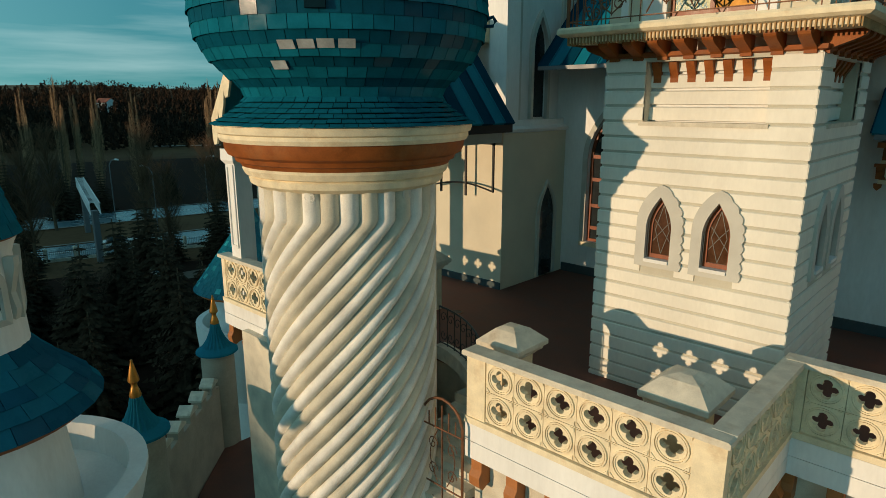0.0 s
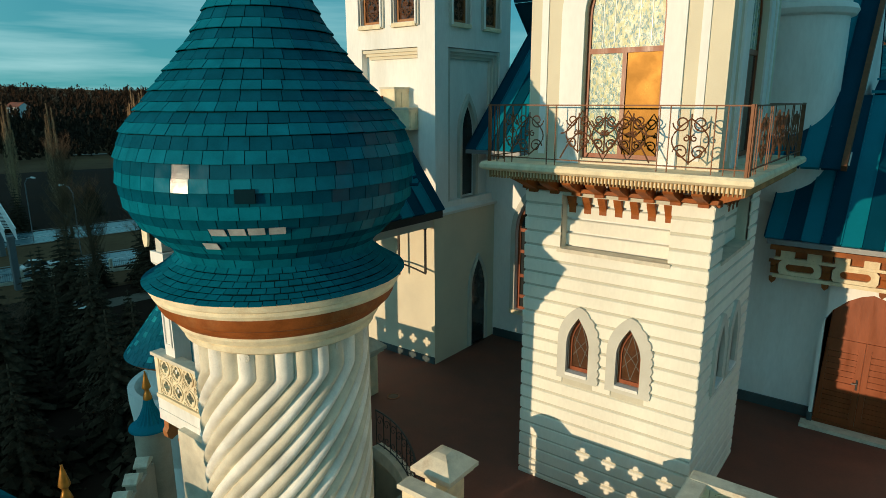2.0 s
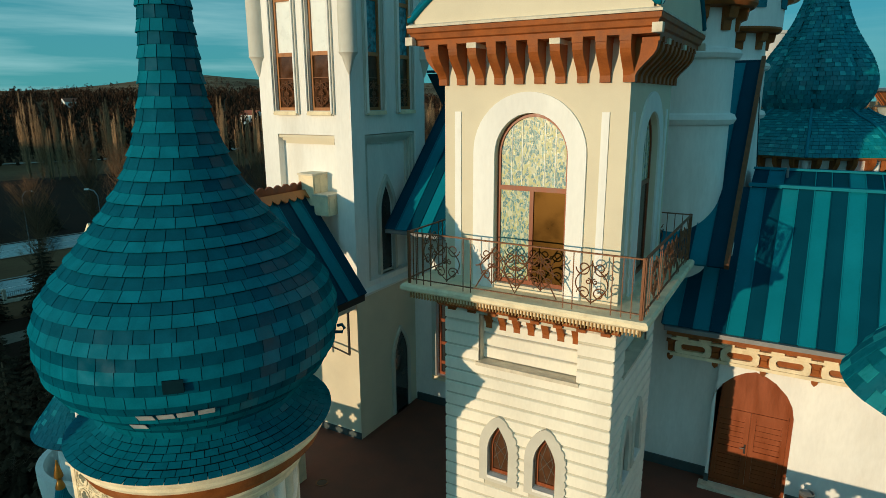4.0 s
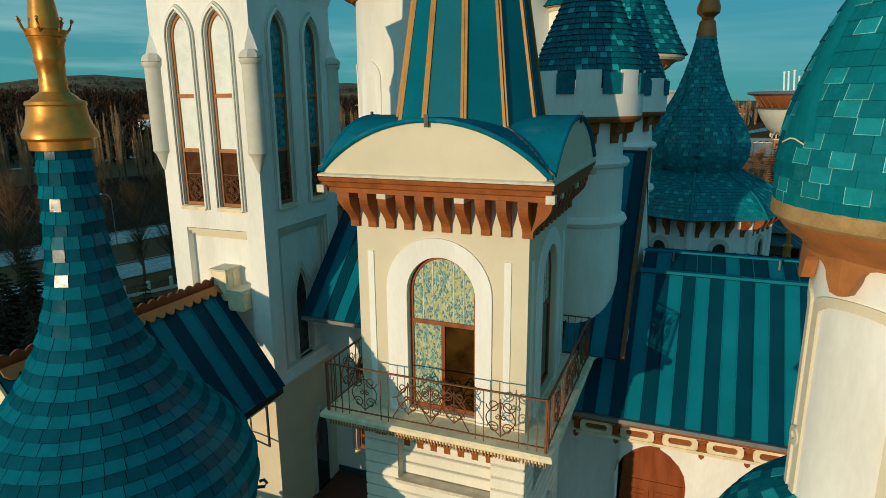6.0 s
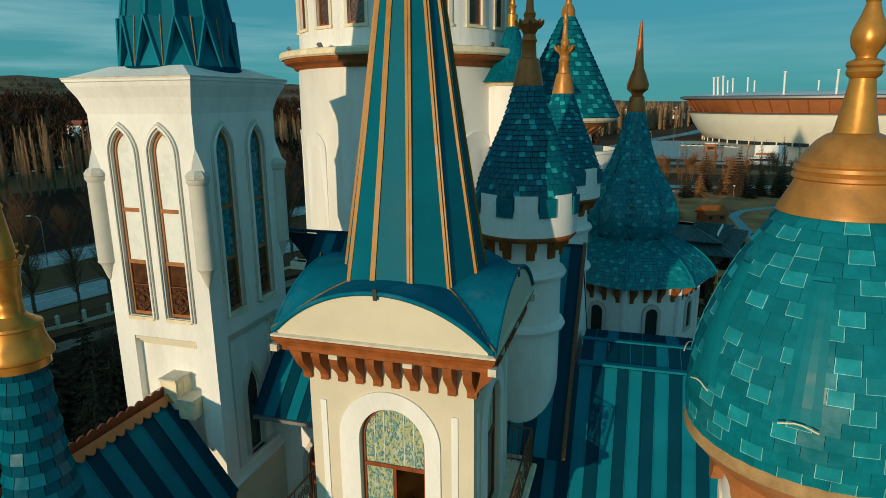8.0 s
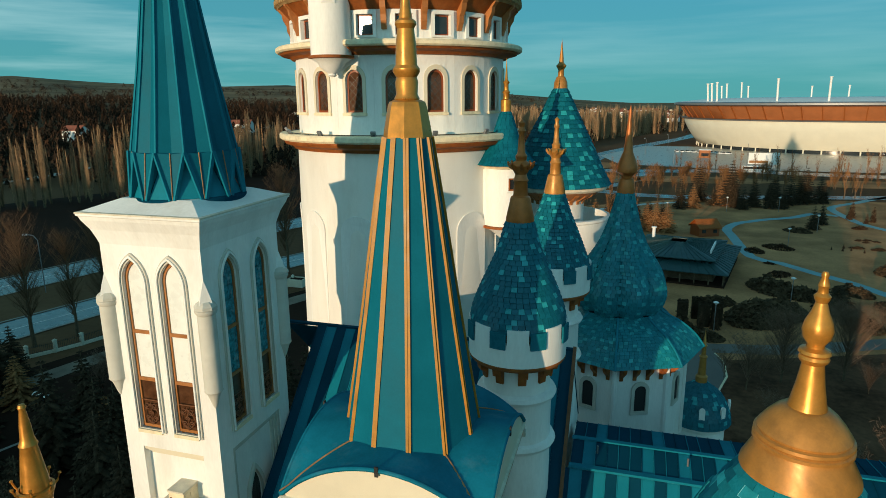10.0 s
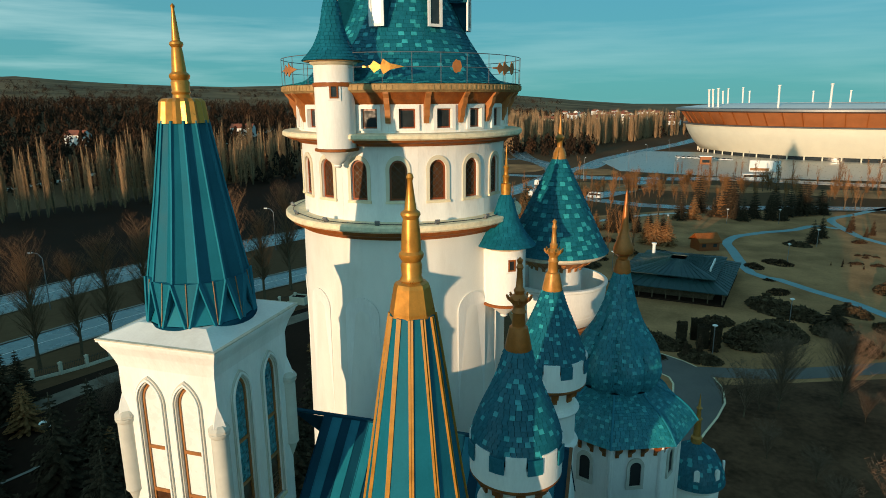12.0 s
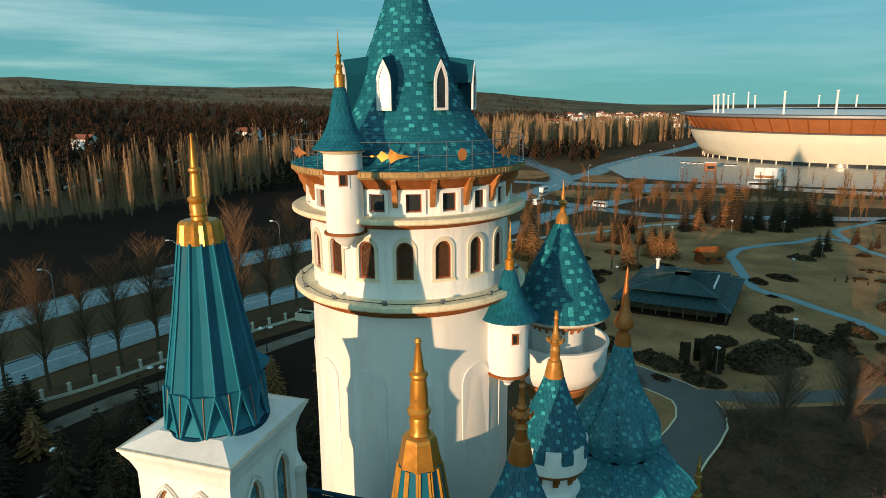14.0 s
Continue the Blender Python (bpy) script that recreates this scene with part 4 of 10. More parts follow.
    fr = framed((TX + 2.09 * math.cos(va), TY + 2.09 * math.sin(va), 13.10), (-math.sin(va), math.cos(va), 0), (math.cos(va), math.sin(va), 0))
    part("roof_vent", plate(rect(-0.11, 0.13, -0.08, 0.09), [], 0.06, fr), M["underlay"], t, "small dark roof vent hood")
    cup = part("gold_collar", lathe(wide([(0.30, 18.28), (0.37, 18.29), (0.375, 18.40), (0.43, 18.44), (0.43, 18.50), (0.38, 18.60), (0.345, 18.74), (0.335, 18.84), (0.35, 18.86), (0.34, 18.90), (0.27, 18.93), (0.25, 18.96), (0.17, 19.02), (0.155, 19.08), (0.165, 19.12), (0.155, 19.16), (0.16, 19.36), (0.18, 19.40), (0.175, 19.44), (0.18, 19.58), (0.21, 19.68), (0.20, 19.70)]), TX, TY, 28), M["gold"], t, "gold painted collar", smooth=35)
    bm = lathe(wide([(0.17, 19.66), (0.22, 19.70), (0.235, 19.78), (0.20, 19.79), (0.19, 19.70)]), TX, TY, 28, closed=True)
    for k in range(7):
        a = 2 * math.pi * k / 7
        c, s = math.cos(a), math.sin(a)
        rod([(TX + 0.22 * c, TY + 0.22 * s, 19.74), (TX + 0.27 * c, TY + 0.27 * s, 19.80), (TX + 0.30 * c, TY + 0.30 * s, 19.88)], 0.016, bm)
        bmesh.ops.create_icosphere(bm, subdivisions=1, radius=0.026, matrix=Matrix.Translation((TX + 0.305 * c, TY + 0.305 * s, 19.90)))
    part("crown", bm, M["gold"], cup, "small gold crown", smooth=40)
    part("finial", lathe(wide([(0.19, 19.70), (0.17, 19.90), (0.14, 20.15), (0.105, 20.42), (0.12, 20.46), (0.10, 20.50), (0.085, 20.56), (0.07, 20.75), (0.04, 20.98), (0.055, 21.02), (0.04, 21.06), (0.0, 21.07)]), TX, TY, 20), M["gold"], cup, smooth=35)


twisted_tower()

# ---- square tower with the balcony ----
BX, BY, BH = -3.86, 11.45, 1.62
LANCETS = (-0.455, 0.475)


def faces4(cx, cy, half):
    """The four faces of a square tower, front (towards -y) first, as framed() with the middle of the face's foot at height 0."""
    out = []
    for n, u in (((0, -1, 0), (1, 0, 0)), ((1, 0, 0), (0, 1, 0)), ((0, 1, 0), (-1, 0, 0)), ((-1, 0, 0), (0, -1, 0))):
        out.append(framed((cx + n[0] * half, cy + n[1] * half, 0), u, n))
    return out


def bracket_mesh(at, a, width, outline):
    """A scroll bracket: (out, up) outline, as wide as given, about the place a along the face."""
    bm = bmesh.new()
    l = [bm.verts.new(at(a - width / 2, b, c)) for c, b in outline]
    r = [bm.verts.new(at(a + width / 2, b, c)) for c, b in outline]
    n = len(outline)
    bm.faces.new(l)
    bm.faces.new(r[::-1])
    for i in range(n):
        bm.faces.new((l[i], r[i], r[(i + 1) % n], l[(i + 1) % n]))
    bmesh.ops.recalc_face_normals(bm, faces=bm.faces)
    return bm


def scroll(z0, z1, d0, d1, n=7):
    """Outline of a scroll bracket that swells from d0 at the foot z0 to d1 at the head z1."""
    h = z1 - z0
    pts = [(0.0, z1), (0.0, z0), (d0, z0), (d0, z0 + 0.14 * h)]
    for i in range(n + 1):
        s = i / n
        pts.append((d0 + (d1 - d0) * math.sin(s * math.pi / 2) ** 1.5, z0 + h * (0.16 + 0.68 * s)))
    return pts + [(d1, z1)]


def scalloped(c, half, z0, spring, apex, mirror=False):
    """A blunt lancet surround with lobes up one side."""
    def edge(s):
        """Half the outline, from the foot (0) to the crown (1)."""
        if s < 0.55:
            return half, z0 + (spring - z0) * s / 0.55
        q = (s - 0.55) / 0.45
        return half * max(0.0, 1 - q ** 1.9) ** 0.75, spring + (apex - spring) * q
    right = []
    n = 54
    for k in range(n):
        a, b = edge(k / n)
        lobe = 0.032 * abs(math.sin(math.pi * 9 * k / n)) if k else 0.0
        tilt = max(0.0, (k / n - 0.55) / 0.45)
        right.append((c + a + lobe * (1 - 0.6 * tilt), b + lobe * 0.7 * tilt))
    left = [(c - a, b) for a, b in (edge(k / 30) for k in range(30))]
    out = right + [(c, apex)] + left[::-1]
    if mirror:
        out = [(2 * c - a, b) for a, b in out][::-1]
    return out


def balcony_tower():
    t = thing("balcony_tower", (BX, BY, TERRACE), "cream and white square tower with balcony and ribbed teal spire", "tower")
    # --- lower shaft: walls with openings, lapped courses proud of them
    core = 1.30
    part("core", box(BX - core, BX + core, BY - core, BY + core, TERRACE, 13.0), M["plaster"], t)
    course, z_top = 0.2533, 12.68
    for i, at in enumerate(faces4(BX, BY, 1.56)):
        wins = [pointed(a, 0.215, 9.41, 9.98, 10.465) for a in LANCETS]
        niche = rect(-0.90, 0.98, 11.66, 12.60)
        w = part("wall", plate(rect(-1.59 if i % 2 == 0 else -1.32, 1.59 if i % 2 == 0 else 1.32, TERRACE, z_top), wins + [niche], 0.27, at, back=-0.24), M["groove"], t, "greyer recessed wall between the courses")
        n = 0
        z = TERRACE + 0.124 - course
        while z < z_top - 0.05:
            zt = min(z + course, z_top)
            for depth, back, spans in ((1, 0.0, [(-1.62, 1.62)]), (0, -0.24, [(-0.90, 0.98)])):
                if depth:
                    cuts = []
                    if zt > 9.40 and z < 10.55:
                        gap = max(0.24 * min(1.0, max(0.05, (10.52 - z) / 0.50)), min(0.30, 0.36 * (10.62 - zt) / 0.61))
                        cuts += [(c - gap, c + gap) for c in LANCETS]
                    if zt > 11.70:
                        cuts = [(-0.90, 0.98)]
                    segs, a = [], -1.605
                    for c0, c1 in cuts:
                        segs.append((a, c0)); a = c1
                    segs.append((a, 1.605))
                else:
                    segs = spans if z > 11.55 else []
                for a0, a1 in segs:
                    bm = bmesh.new()
                    z_low = max(z, TERRACE)
                    quad = ((0.002, z_low), (0.054, z_low + 0.006), (0.058, zt - 0.056), (0.044, zt - 0.044), (0.002, zt - 0.034))
                    l = [bm.verts.new(at(a0, b, back + c)) for c, b in quad]
                    r = [bm.verts.new(at(a1, b, back + c)) for c, b in quad]
                    bm.faces.new(l); bm.faces.new(r[::-1])
                    for k in range(5):
                        bm.faces.new((l[k], r[k], r[(k + 1) % 5], l[(k + 1) % 5]))
                    bmesh.ops.recalc_face_normals(bm, faces=bm.faces)
                    part("course", bm, M["course_plaster"], w)
            z = zt
        part("niche_sill", plate(rect(-0.95, 1.03, 11.60, 11.665), [], 0.30, at, back=-0.22), M["capstone"], w, "weathered projecting niche sill")
        for j, a in enumerate(LANCETS):
            sur = scalloped(a, 0.385, 9.27, 10.02, 10.66)
            win = part("lancet_window", plate(sur, [pointed(a, 0.215, 9.41, 9.98, 10.465)], 0.10, at, back=0.004), M["grey_plaster"], t, "rough grey scalloped lancet window surround")
            part("window_frame", plate(pointed(a, 0.22, 9.405, 9.98, 10.47), [pointed(a, 0.160, 9.48, 9.96, 10.36)], 0.05, at, back=-0.085), M["wood"], win, "brown wooden frame")
            part("pane", plate(pointed(a, 0.17, 9.47, 9.96, 10.375), [], 0.012, at, back=-0.075), M["glass_brown"], win, "brown leaded glass pane")
            bm = bmesh.new()
            for p, q in (((a, 9.49), (a - 0.12, 9.89)), ((a, 9.49), (a + 0.12, 9.89)), ((a - 0.12, 9.89), (a, 10.32)), ((a + 0.12, 9.89), (a, 10.32)), ((a - 0.15, 9.69), (a, 9.89)), ((a + 0.15, 9.69), (a, 9.89)), ((a - 0.14, 10.06), (a, 9.89)), ((a + 0.14, 10.06), (a, 9.89))):
                bar(at(*p, -0.06), at(*q, -0.06), 0.010, 0.010, bm)
            part("leading", bm, M["lead"], win)
            part("window_sill", plate(rect(a - 0.205, a + 0.205, 9.355, 9.412), [], 0.135, at, back=0.0), M["plaster"], win, "plain white sill")
        # brackets in the niche and under the slab
        for k in range(7):
            a = -0.80 + 0.28 * k
            part("niche_bracket", bracket_mesh(at, a, 0.13, [(c - 0.23, b) for c, b in scroll(12.28, 12.70, 0.05, 0.17)]), M["brown"], t, "small brown scroll bracket")
        for k in range(8):
            a = -1.45 + 2.9 / 7 * k
            part("slab_bracket", bracket_mesh(at, a, 0.16, scroll(12.62, 12.92, 0.10, 0.50)), M["brown"], t, "brown scroll bracket under the slab")
    part("bracket_beam", square_rings([(1.60, 12.66), (1.66, 12.68), (1.66, 12.74), (1.60, 12.75)], BX, BY), M["brown"], t)
    # --- balcony slab and rail
    slab = part("balcony_slab", square_rings([(1.5, 12.90), (2.08, 12.92), (2.08, 13.00), (2.17, 13.02), (2.22, 13.06), (2.22, 13.12), (2.19, 13.16), (1.5, 13.165)], BX, BY), M["stone"], t, "weathered cream moulded balcony slab")
    for i, at in enumerate(faces4(BX, BY, 2.085)):
        bm = bmesh.new()
        for k in range(70):
            a = -2.06 + 4.12 * k / 69
            bar(at(a, 12.885, 0.002), at(a, 13.015, 0.002), 0.050, 0.018, bm)
        part("fluted_fringe", bm, M["ochre"], slab, "ochre fluted fringe")
    balcony_rail(t)
    # --- upper shaft
    for i, at in enumerate(faces4(BX, BY, 1.60)):
        hole = rounded(0.03, 0.645, 13.26, 15.52, 18, 0.70)
        hw = 1.60 if i % 2 == 0 else 1.36
        u = part("upper_wall", plate(rect(-hw, hw, 13.165, 17.42), [hole], 0.24, at, back=-0.24), M["cream"], t, "cream plastered wall")
        band_o, band_i = rounded(-0.02, 1.0, 13.167, 15.56, 24, 1.0), rounded(0.03, 0.65, 13.167, 15.52, 18, 0.705)
        arch = band_o[1:] + [band_o[0]]
        bm = plate([(0.65 + 0.03, 13.167), (0.98, 13.167)] + band_o[2:] + [(-1.02, 13.167), (-0.62, 13.167)] + band_i[2:][::-1], [], 0.035, at, back=0.002)
        part("arch_band", bm, M["plaster"], u, "white raised arch band")
        for a in (-1.33, 1.25):
            part("pilaster_strip", plate(rect(a - 0.06, a + 0.06, 13.30, 16.24), [], 0.022, at, back=0.002), M["plaster"], u, "narrow white pilaster strip")
        frame_o = rounded(0.03, 0.645, 13.27, 15.52, 18, 0.70)
        holes = [rounded(0.03, 0.585, 15.00, 15.52, 18, 0.64), rect(-0.555, -0.01, 13.34, 14.92), rect(0.06, 0.615, 13.34, 14.92)]
        d = part("balcony_door", plate(frame_o, holes, 0.07, at, back=-0.17), M["wood"], t, "arched brown wooden balcony door with patterned glass, one leaf open")
        part("fanlight_pane", plate(rounded(0.03, 0.585, 15.00, 15.52, 18, 0.64), [], 0.012, at, back=-0.14), M["glass_frost"], d, "patterned frosted glass")
        part("leaf_pane", plate(rect(-0.555, -0.01, 13.34, 14.92), [], 0.012, at, back=-0.14), M["glass_frost"], d, "patterned frosted glass")
        if i == 3:
            part("room_blind", plate(rect(0.08, 0.60, 13.34, 14.92), [], 0.01, at, back=-0.235), M["wood"], d)
        elif i == 0:
            part("leaf_pane", plate(rect(0.06, 0.615, 13.34, 14.92), [], 0.012, at, back=-0.14), M["glass_film"], d, "dark satin glass leaf, sunset reflection tinted into it")
        else:
            part("leaf_pane", plate(rect(0.06, 0.615, 13.34, 14.92), [], 0.012, at, back=-0.14), M["glass_dark"], d)
        bm = bmesh.new()
        for a in (-0.36, -0.17, 0.23, 0.42):
            bar(at(a, 15.02, -0.125), at(a, 15.02 + 0.45 + (0.63 ** 2 - (a - 0.03) ** 2) ** 0.5, -0.125), 0.014, 0.01, bm)
        part("fanlight_tracery", bm, M["glass_white"], d)
    part("room_core", box(BX - 1.0, BX + 1.0, BY - 0.55, BY + 1.0, 13.17, 17.42), M["cream"], t)
    # --- cornice
    for at in faces4(BX, BY, 1.60):
        for k in range(10):
            a = -1.60 + 3.17 / 9 * k
            b = part("cornice_bracket", bracket_mesh(at, a, 0.16, scroll(16.68, 17.312, 0.07, 0.365)), M["brown"], t, "brown scroll cornice bracket")
            part("bracket_block", bracket_mesh(at, a, 0.17, [(0, 17.335), (0, 17.25), (0.385, 17.25), (0.385, 17.335)]), M["capstone"] if k % 4 == 2 else M["brown"], b)
    part("cornice", square_rings([(1.5, 17.31), (1.97, 17.33), (1.97, 17.41), (2.01, 17.43), (2.03, 17.51), (2.06, 17.53), (2.07, 17.60), (1.5, 17.61)], BX, BY), M["brown"], t, "weathered brown moulded cornice")
    part("cornice_ledge", square_rings([(1.5, 17.605), (2.075, 17.61), (2.075, 17.645), (2.02, 17.67), (1.5, 17.675)], BX, BY), M["capstone"], t, "worn pale cornice ledge")
    for sx in (-1, 1):
        for sy in (-1, 1):
            part("corner_block", box(BX + sx * 2.02 - 0.07, BX + sx * 2.02 + 0.07, BY + sy * 2.02 - 0.07, BY + sy * 2.02 + 0.07, 17.33, 17.46), M["capstone"], t, "worn pale corner block")
    # --- cross-vaulted roof with segmental gables
    c, rise, z0 = 1.99, 0.84, 17.69
    R = (c * c + rise * rise) / (2 * rise)

    def arc(a):
        return z0 + rise - R + math.sqrt(max(R * R - a * a, 0.0)) if abs(a) < c else z0
    for at in faces4(BX, BY, 1.92):
        pts = [(-1.94, 17.66), (1.94, 17.66)] + [(1.94 * math.cos(math.pi * k / 24), arc(1.94 * math.cos(math.pi * k / 24)) + 0.01) for k in range(25)]
        part("gable", plate(pts, [], 0.10, at), M["cream"], t, "cream segmental gable")
    bm = bmesh.new()
    n = 36
    g = [[bm.verts.new((BX + x, BY + y, max(arc(x), arc(y)) + 0.02)) for x in np.linspace(-2.05, 2.05, n + 1)] for y in np.linspace(-2.05, 2.05, n + 1)]
    for j in range(n):
        for k in range(n):
            bm.faces.new((g[j][k], g[j][k + 1], g[j + 1][k + 1], g[j + 1][k]))
    r = bmesh.ops.extrude_face_region(bm, geom=list(bm.faces))
    bmesh.ops.translate(bm, verts=[v for v in r["geom"] if isinstance(v, bmesh.types.BMVert)], vec=(0, 0, 0.05))
    bmesh.ops.recalc_face_normals(bm, faces=bm.faces)
    part("vault_roof", bm, M["metal_worn"], t, "worn teal sheet-metal cross vault", smooth=25)
    for at in faces4(BX, BY, 2.04):
        xs = [2.04 * math.cos(math.pi * k / 30) for k in range(31)]
        part("vault_rim", rod([at(a, arc(a) + 0.04, 0.0) for a in xs], 0.045, sides=6), M["metal_worn"], t, smooth=60)
        part("lifting_lug", plate(rect(-0.035, 0.035, 18.46, 18.66), [], 0.03, at, back=0.02), M["black_iron"], t)
    for sx in (-1, 1):
        for sy in (-1, 1):
            pts = [(BX + sx * s, BY + sy * s, arc(s) + 0.085) for s in np.linspace(2.05, 0.9, 10)]
            part("valley_seam", rod(pts, 0.018, sides=6), M["rim_rust"], t, "rust-worn valley seam", smooth=60)
    # --- ribbed spire
    N = 12
    sp = [(1.40, 18.40), (0.98, 21.0), (0.66, 23.15), (0.46, 24.42)]
    spire = part("spire", lathe(sp, BX, BY, N, a0=math.pi / N), M["metal_s"], t, "teal sheet-metal spire")
    for k in range(N):
        a = math.pi / N + 2 * math.pi * k / N
        for off in (-0.022, 0.022):
            pts = [(BX + (r + 0.012) * math.cos(a + off / r * 1.2), BY + (r + 0.012) * math.sin(a + off / r * 1.2), z) for r, z in sp]
            bm = bmesh.new()
            for p, q in zip(pts, pts[1:]):
                bar(p, q, 0.018, 0.05, bm)
            part("rib", bm, M["rib_gold"], spire, "bronze-gold rib")
    part("gold_base", lathe([(0.47, 24.40), (0.46, 24.50), (0.37, 24.98), (0.34, 25.06), (0.25, 25.10)], BX, BY, 8, a0=0.2), M["gold"], t, "faceted gold base")
    finial(t, BX, BY, [(0.2, 25.06), (0.24, 25.12), (0.20, 25.20), (0.215, 25.42), (0.19, 25.5), (0.25, 25.60), (0.25, 25.66), (0.20, 25.72), (0.185, 26.1), (0.155, 26.36), (0.20, 26.44), (0.19, 26.49), (0.12, 26.54), (0.10, 26.70), (0.05, 27.10), (0.075, 27.17), (0.05, 27.24), (0.0, 27.26)], M["gold"])


def scrollwork(bm, at, a, b, w, h, r=0.011):
    """A heart-and-volute iron panel about (a, b)."""
    def curl(cx, cz, rad, turns, start, sgn):
        pts = []
        for i in range(int(14 * turns) + 1):
            s = i / (14 * turns)
            q = start + sgn * 2 * math.pi * turns * s
            rr = rad * (1 - 0.75 * s)
            pts.append(at(cx + rr * math.cos(q), cz + rr * math.sin(q), 0))
        rod(pts, r, bm, 4)
    for sgn in (-1, 1):
        curl(a + sgn * w * 0.24, b + h * 0.26, w * 0.22, 1.4, math.pi if sgn < 0 else 0, -sgn)
        curl(a + sgn * w * 0.22, b - h * 0.24, w * 0.20, 1.4, math.pi if sgn < 0 else 0, sgn)
        rod([at(a + sgn * w * (0.46 * math.sin(math.pi * k / 12)) , b + h * (0.34 - 0.76 * k / 12), 0) for k in range(13)], r, bm, 4)
        curl(a + sgn * w * 0.10, b, w * 0.09, 1.2, math.pi / 2, sgn)
    rod([at(a, b - h * 0.45, 0), at(a, b + h * 0.42, 0)], r, bm, 4)


def balcony_rail(parent):
    z0, z1 = 13.165, 14.12
    for i, at in enumerate(faces4(BX, BY, 2.10)):
        rail = part("balcony_railing", bar(at(-2.10, z1, 0), at(2.10, z1, 0), 0.045, 0.02), M["iron"], parent, "rusty wrought-iron scrollwork railing")
        part("bottom_rail", bar(at(-2.10, z0 + 0.09, 0), at(2.10, z0 + 0.09, 0), 0.03, 0.015), M["iron"], rail)
        for a in (-2.08, 2.08):
            part("post", bar(at(a, z0, 0), at(a, z1 + 0.02, 0), 0.04), M["iron"], rail)
        for a in (-1.93, -1.78, -1.63, -0.97, -0.82, 0.85, 1.0, 1.62, 1.78, 1.93):
            part("baluster", bar(at(a, z0, 0), at(a, z1, 0), 0.014), M["iron"], rail)
        for a in (-1.30, 1.30):
            bm = bmesh.new()
            scrollwork(bm, at, a, (z0 + z1) / 2 + 0.02, 0.56, 0.82)
            part("scroll_panel", bm, M["iron"], rail, "heart-shaped scroll panel")
        for a in (-0.42, 0.02, 0.46):
            bm = bmesh.new()
            scrollwork(bm, at, a, (z0 + z1) / 2 + 0.06, 0.46, 0.72)
            part("scroll_panel", bm, M["iron"], rail)
        bm = bmesh.new()
        rod([at(-0.72 + 1.46 * k / 24, z0 + 0.12 + 0.42 * abs(math.sin(math.pi * k / 12)), 0.01) for k in range(25)], 0.012, bm, 4)
        rod([at(-0.72 + 1.46 * k / 24, z1 - 0.08 - 0.36 * abs(math.sin(math.pi * (k + 6) / 12)), 0.01) for k in range(25)], 0.012, bm, 4)
        part("swag", bm, M["iron"], rail)


balcony_tower()

# ---- tall gothic tower ----
GX, GY, GH, GD = -11.62, 14.85, 1.57, 1.80      # half width, half depth


def oblong_rings(profile, cx, cy, deeper):
    """An oblong turned form: (half width, height) from bottom to top, deeper in y by the given length."""
    bm = square_rings(profile, cx, cy)
    for v in bm.verts:
        v.co.y += deeper if v.co.y > cy else -deeper
    return bm


def gothic_faces(out=0.0):
    """The four faces of the tower, front first."""
    return [framed((GX, GY - GD - out, 0), (1, 0, 0), (0, -1, 0)), framed((GX + GH + out, GY, 0), (0, 1, 0), (1, 0, 0)), framed((GX, GY + GD + out, 0), (-1, 0, 0), (0, 1, 0)), framed((GX - GH - out, GY, 0), (0, -1, 0), (-1, 0, 0))]


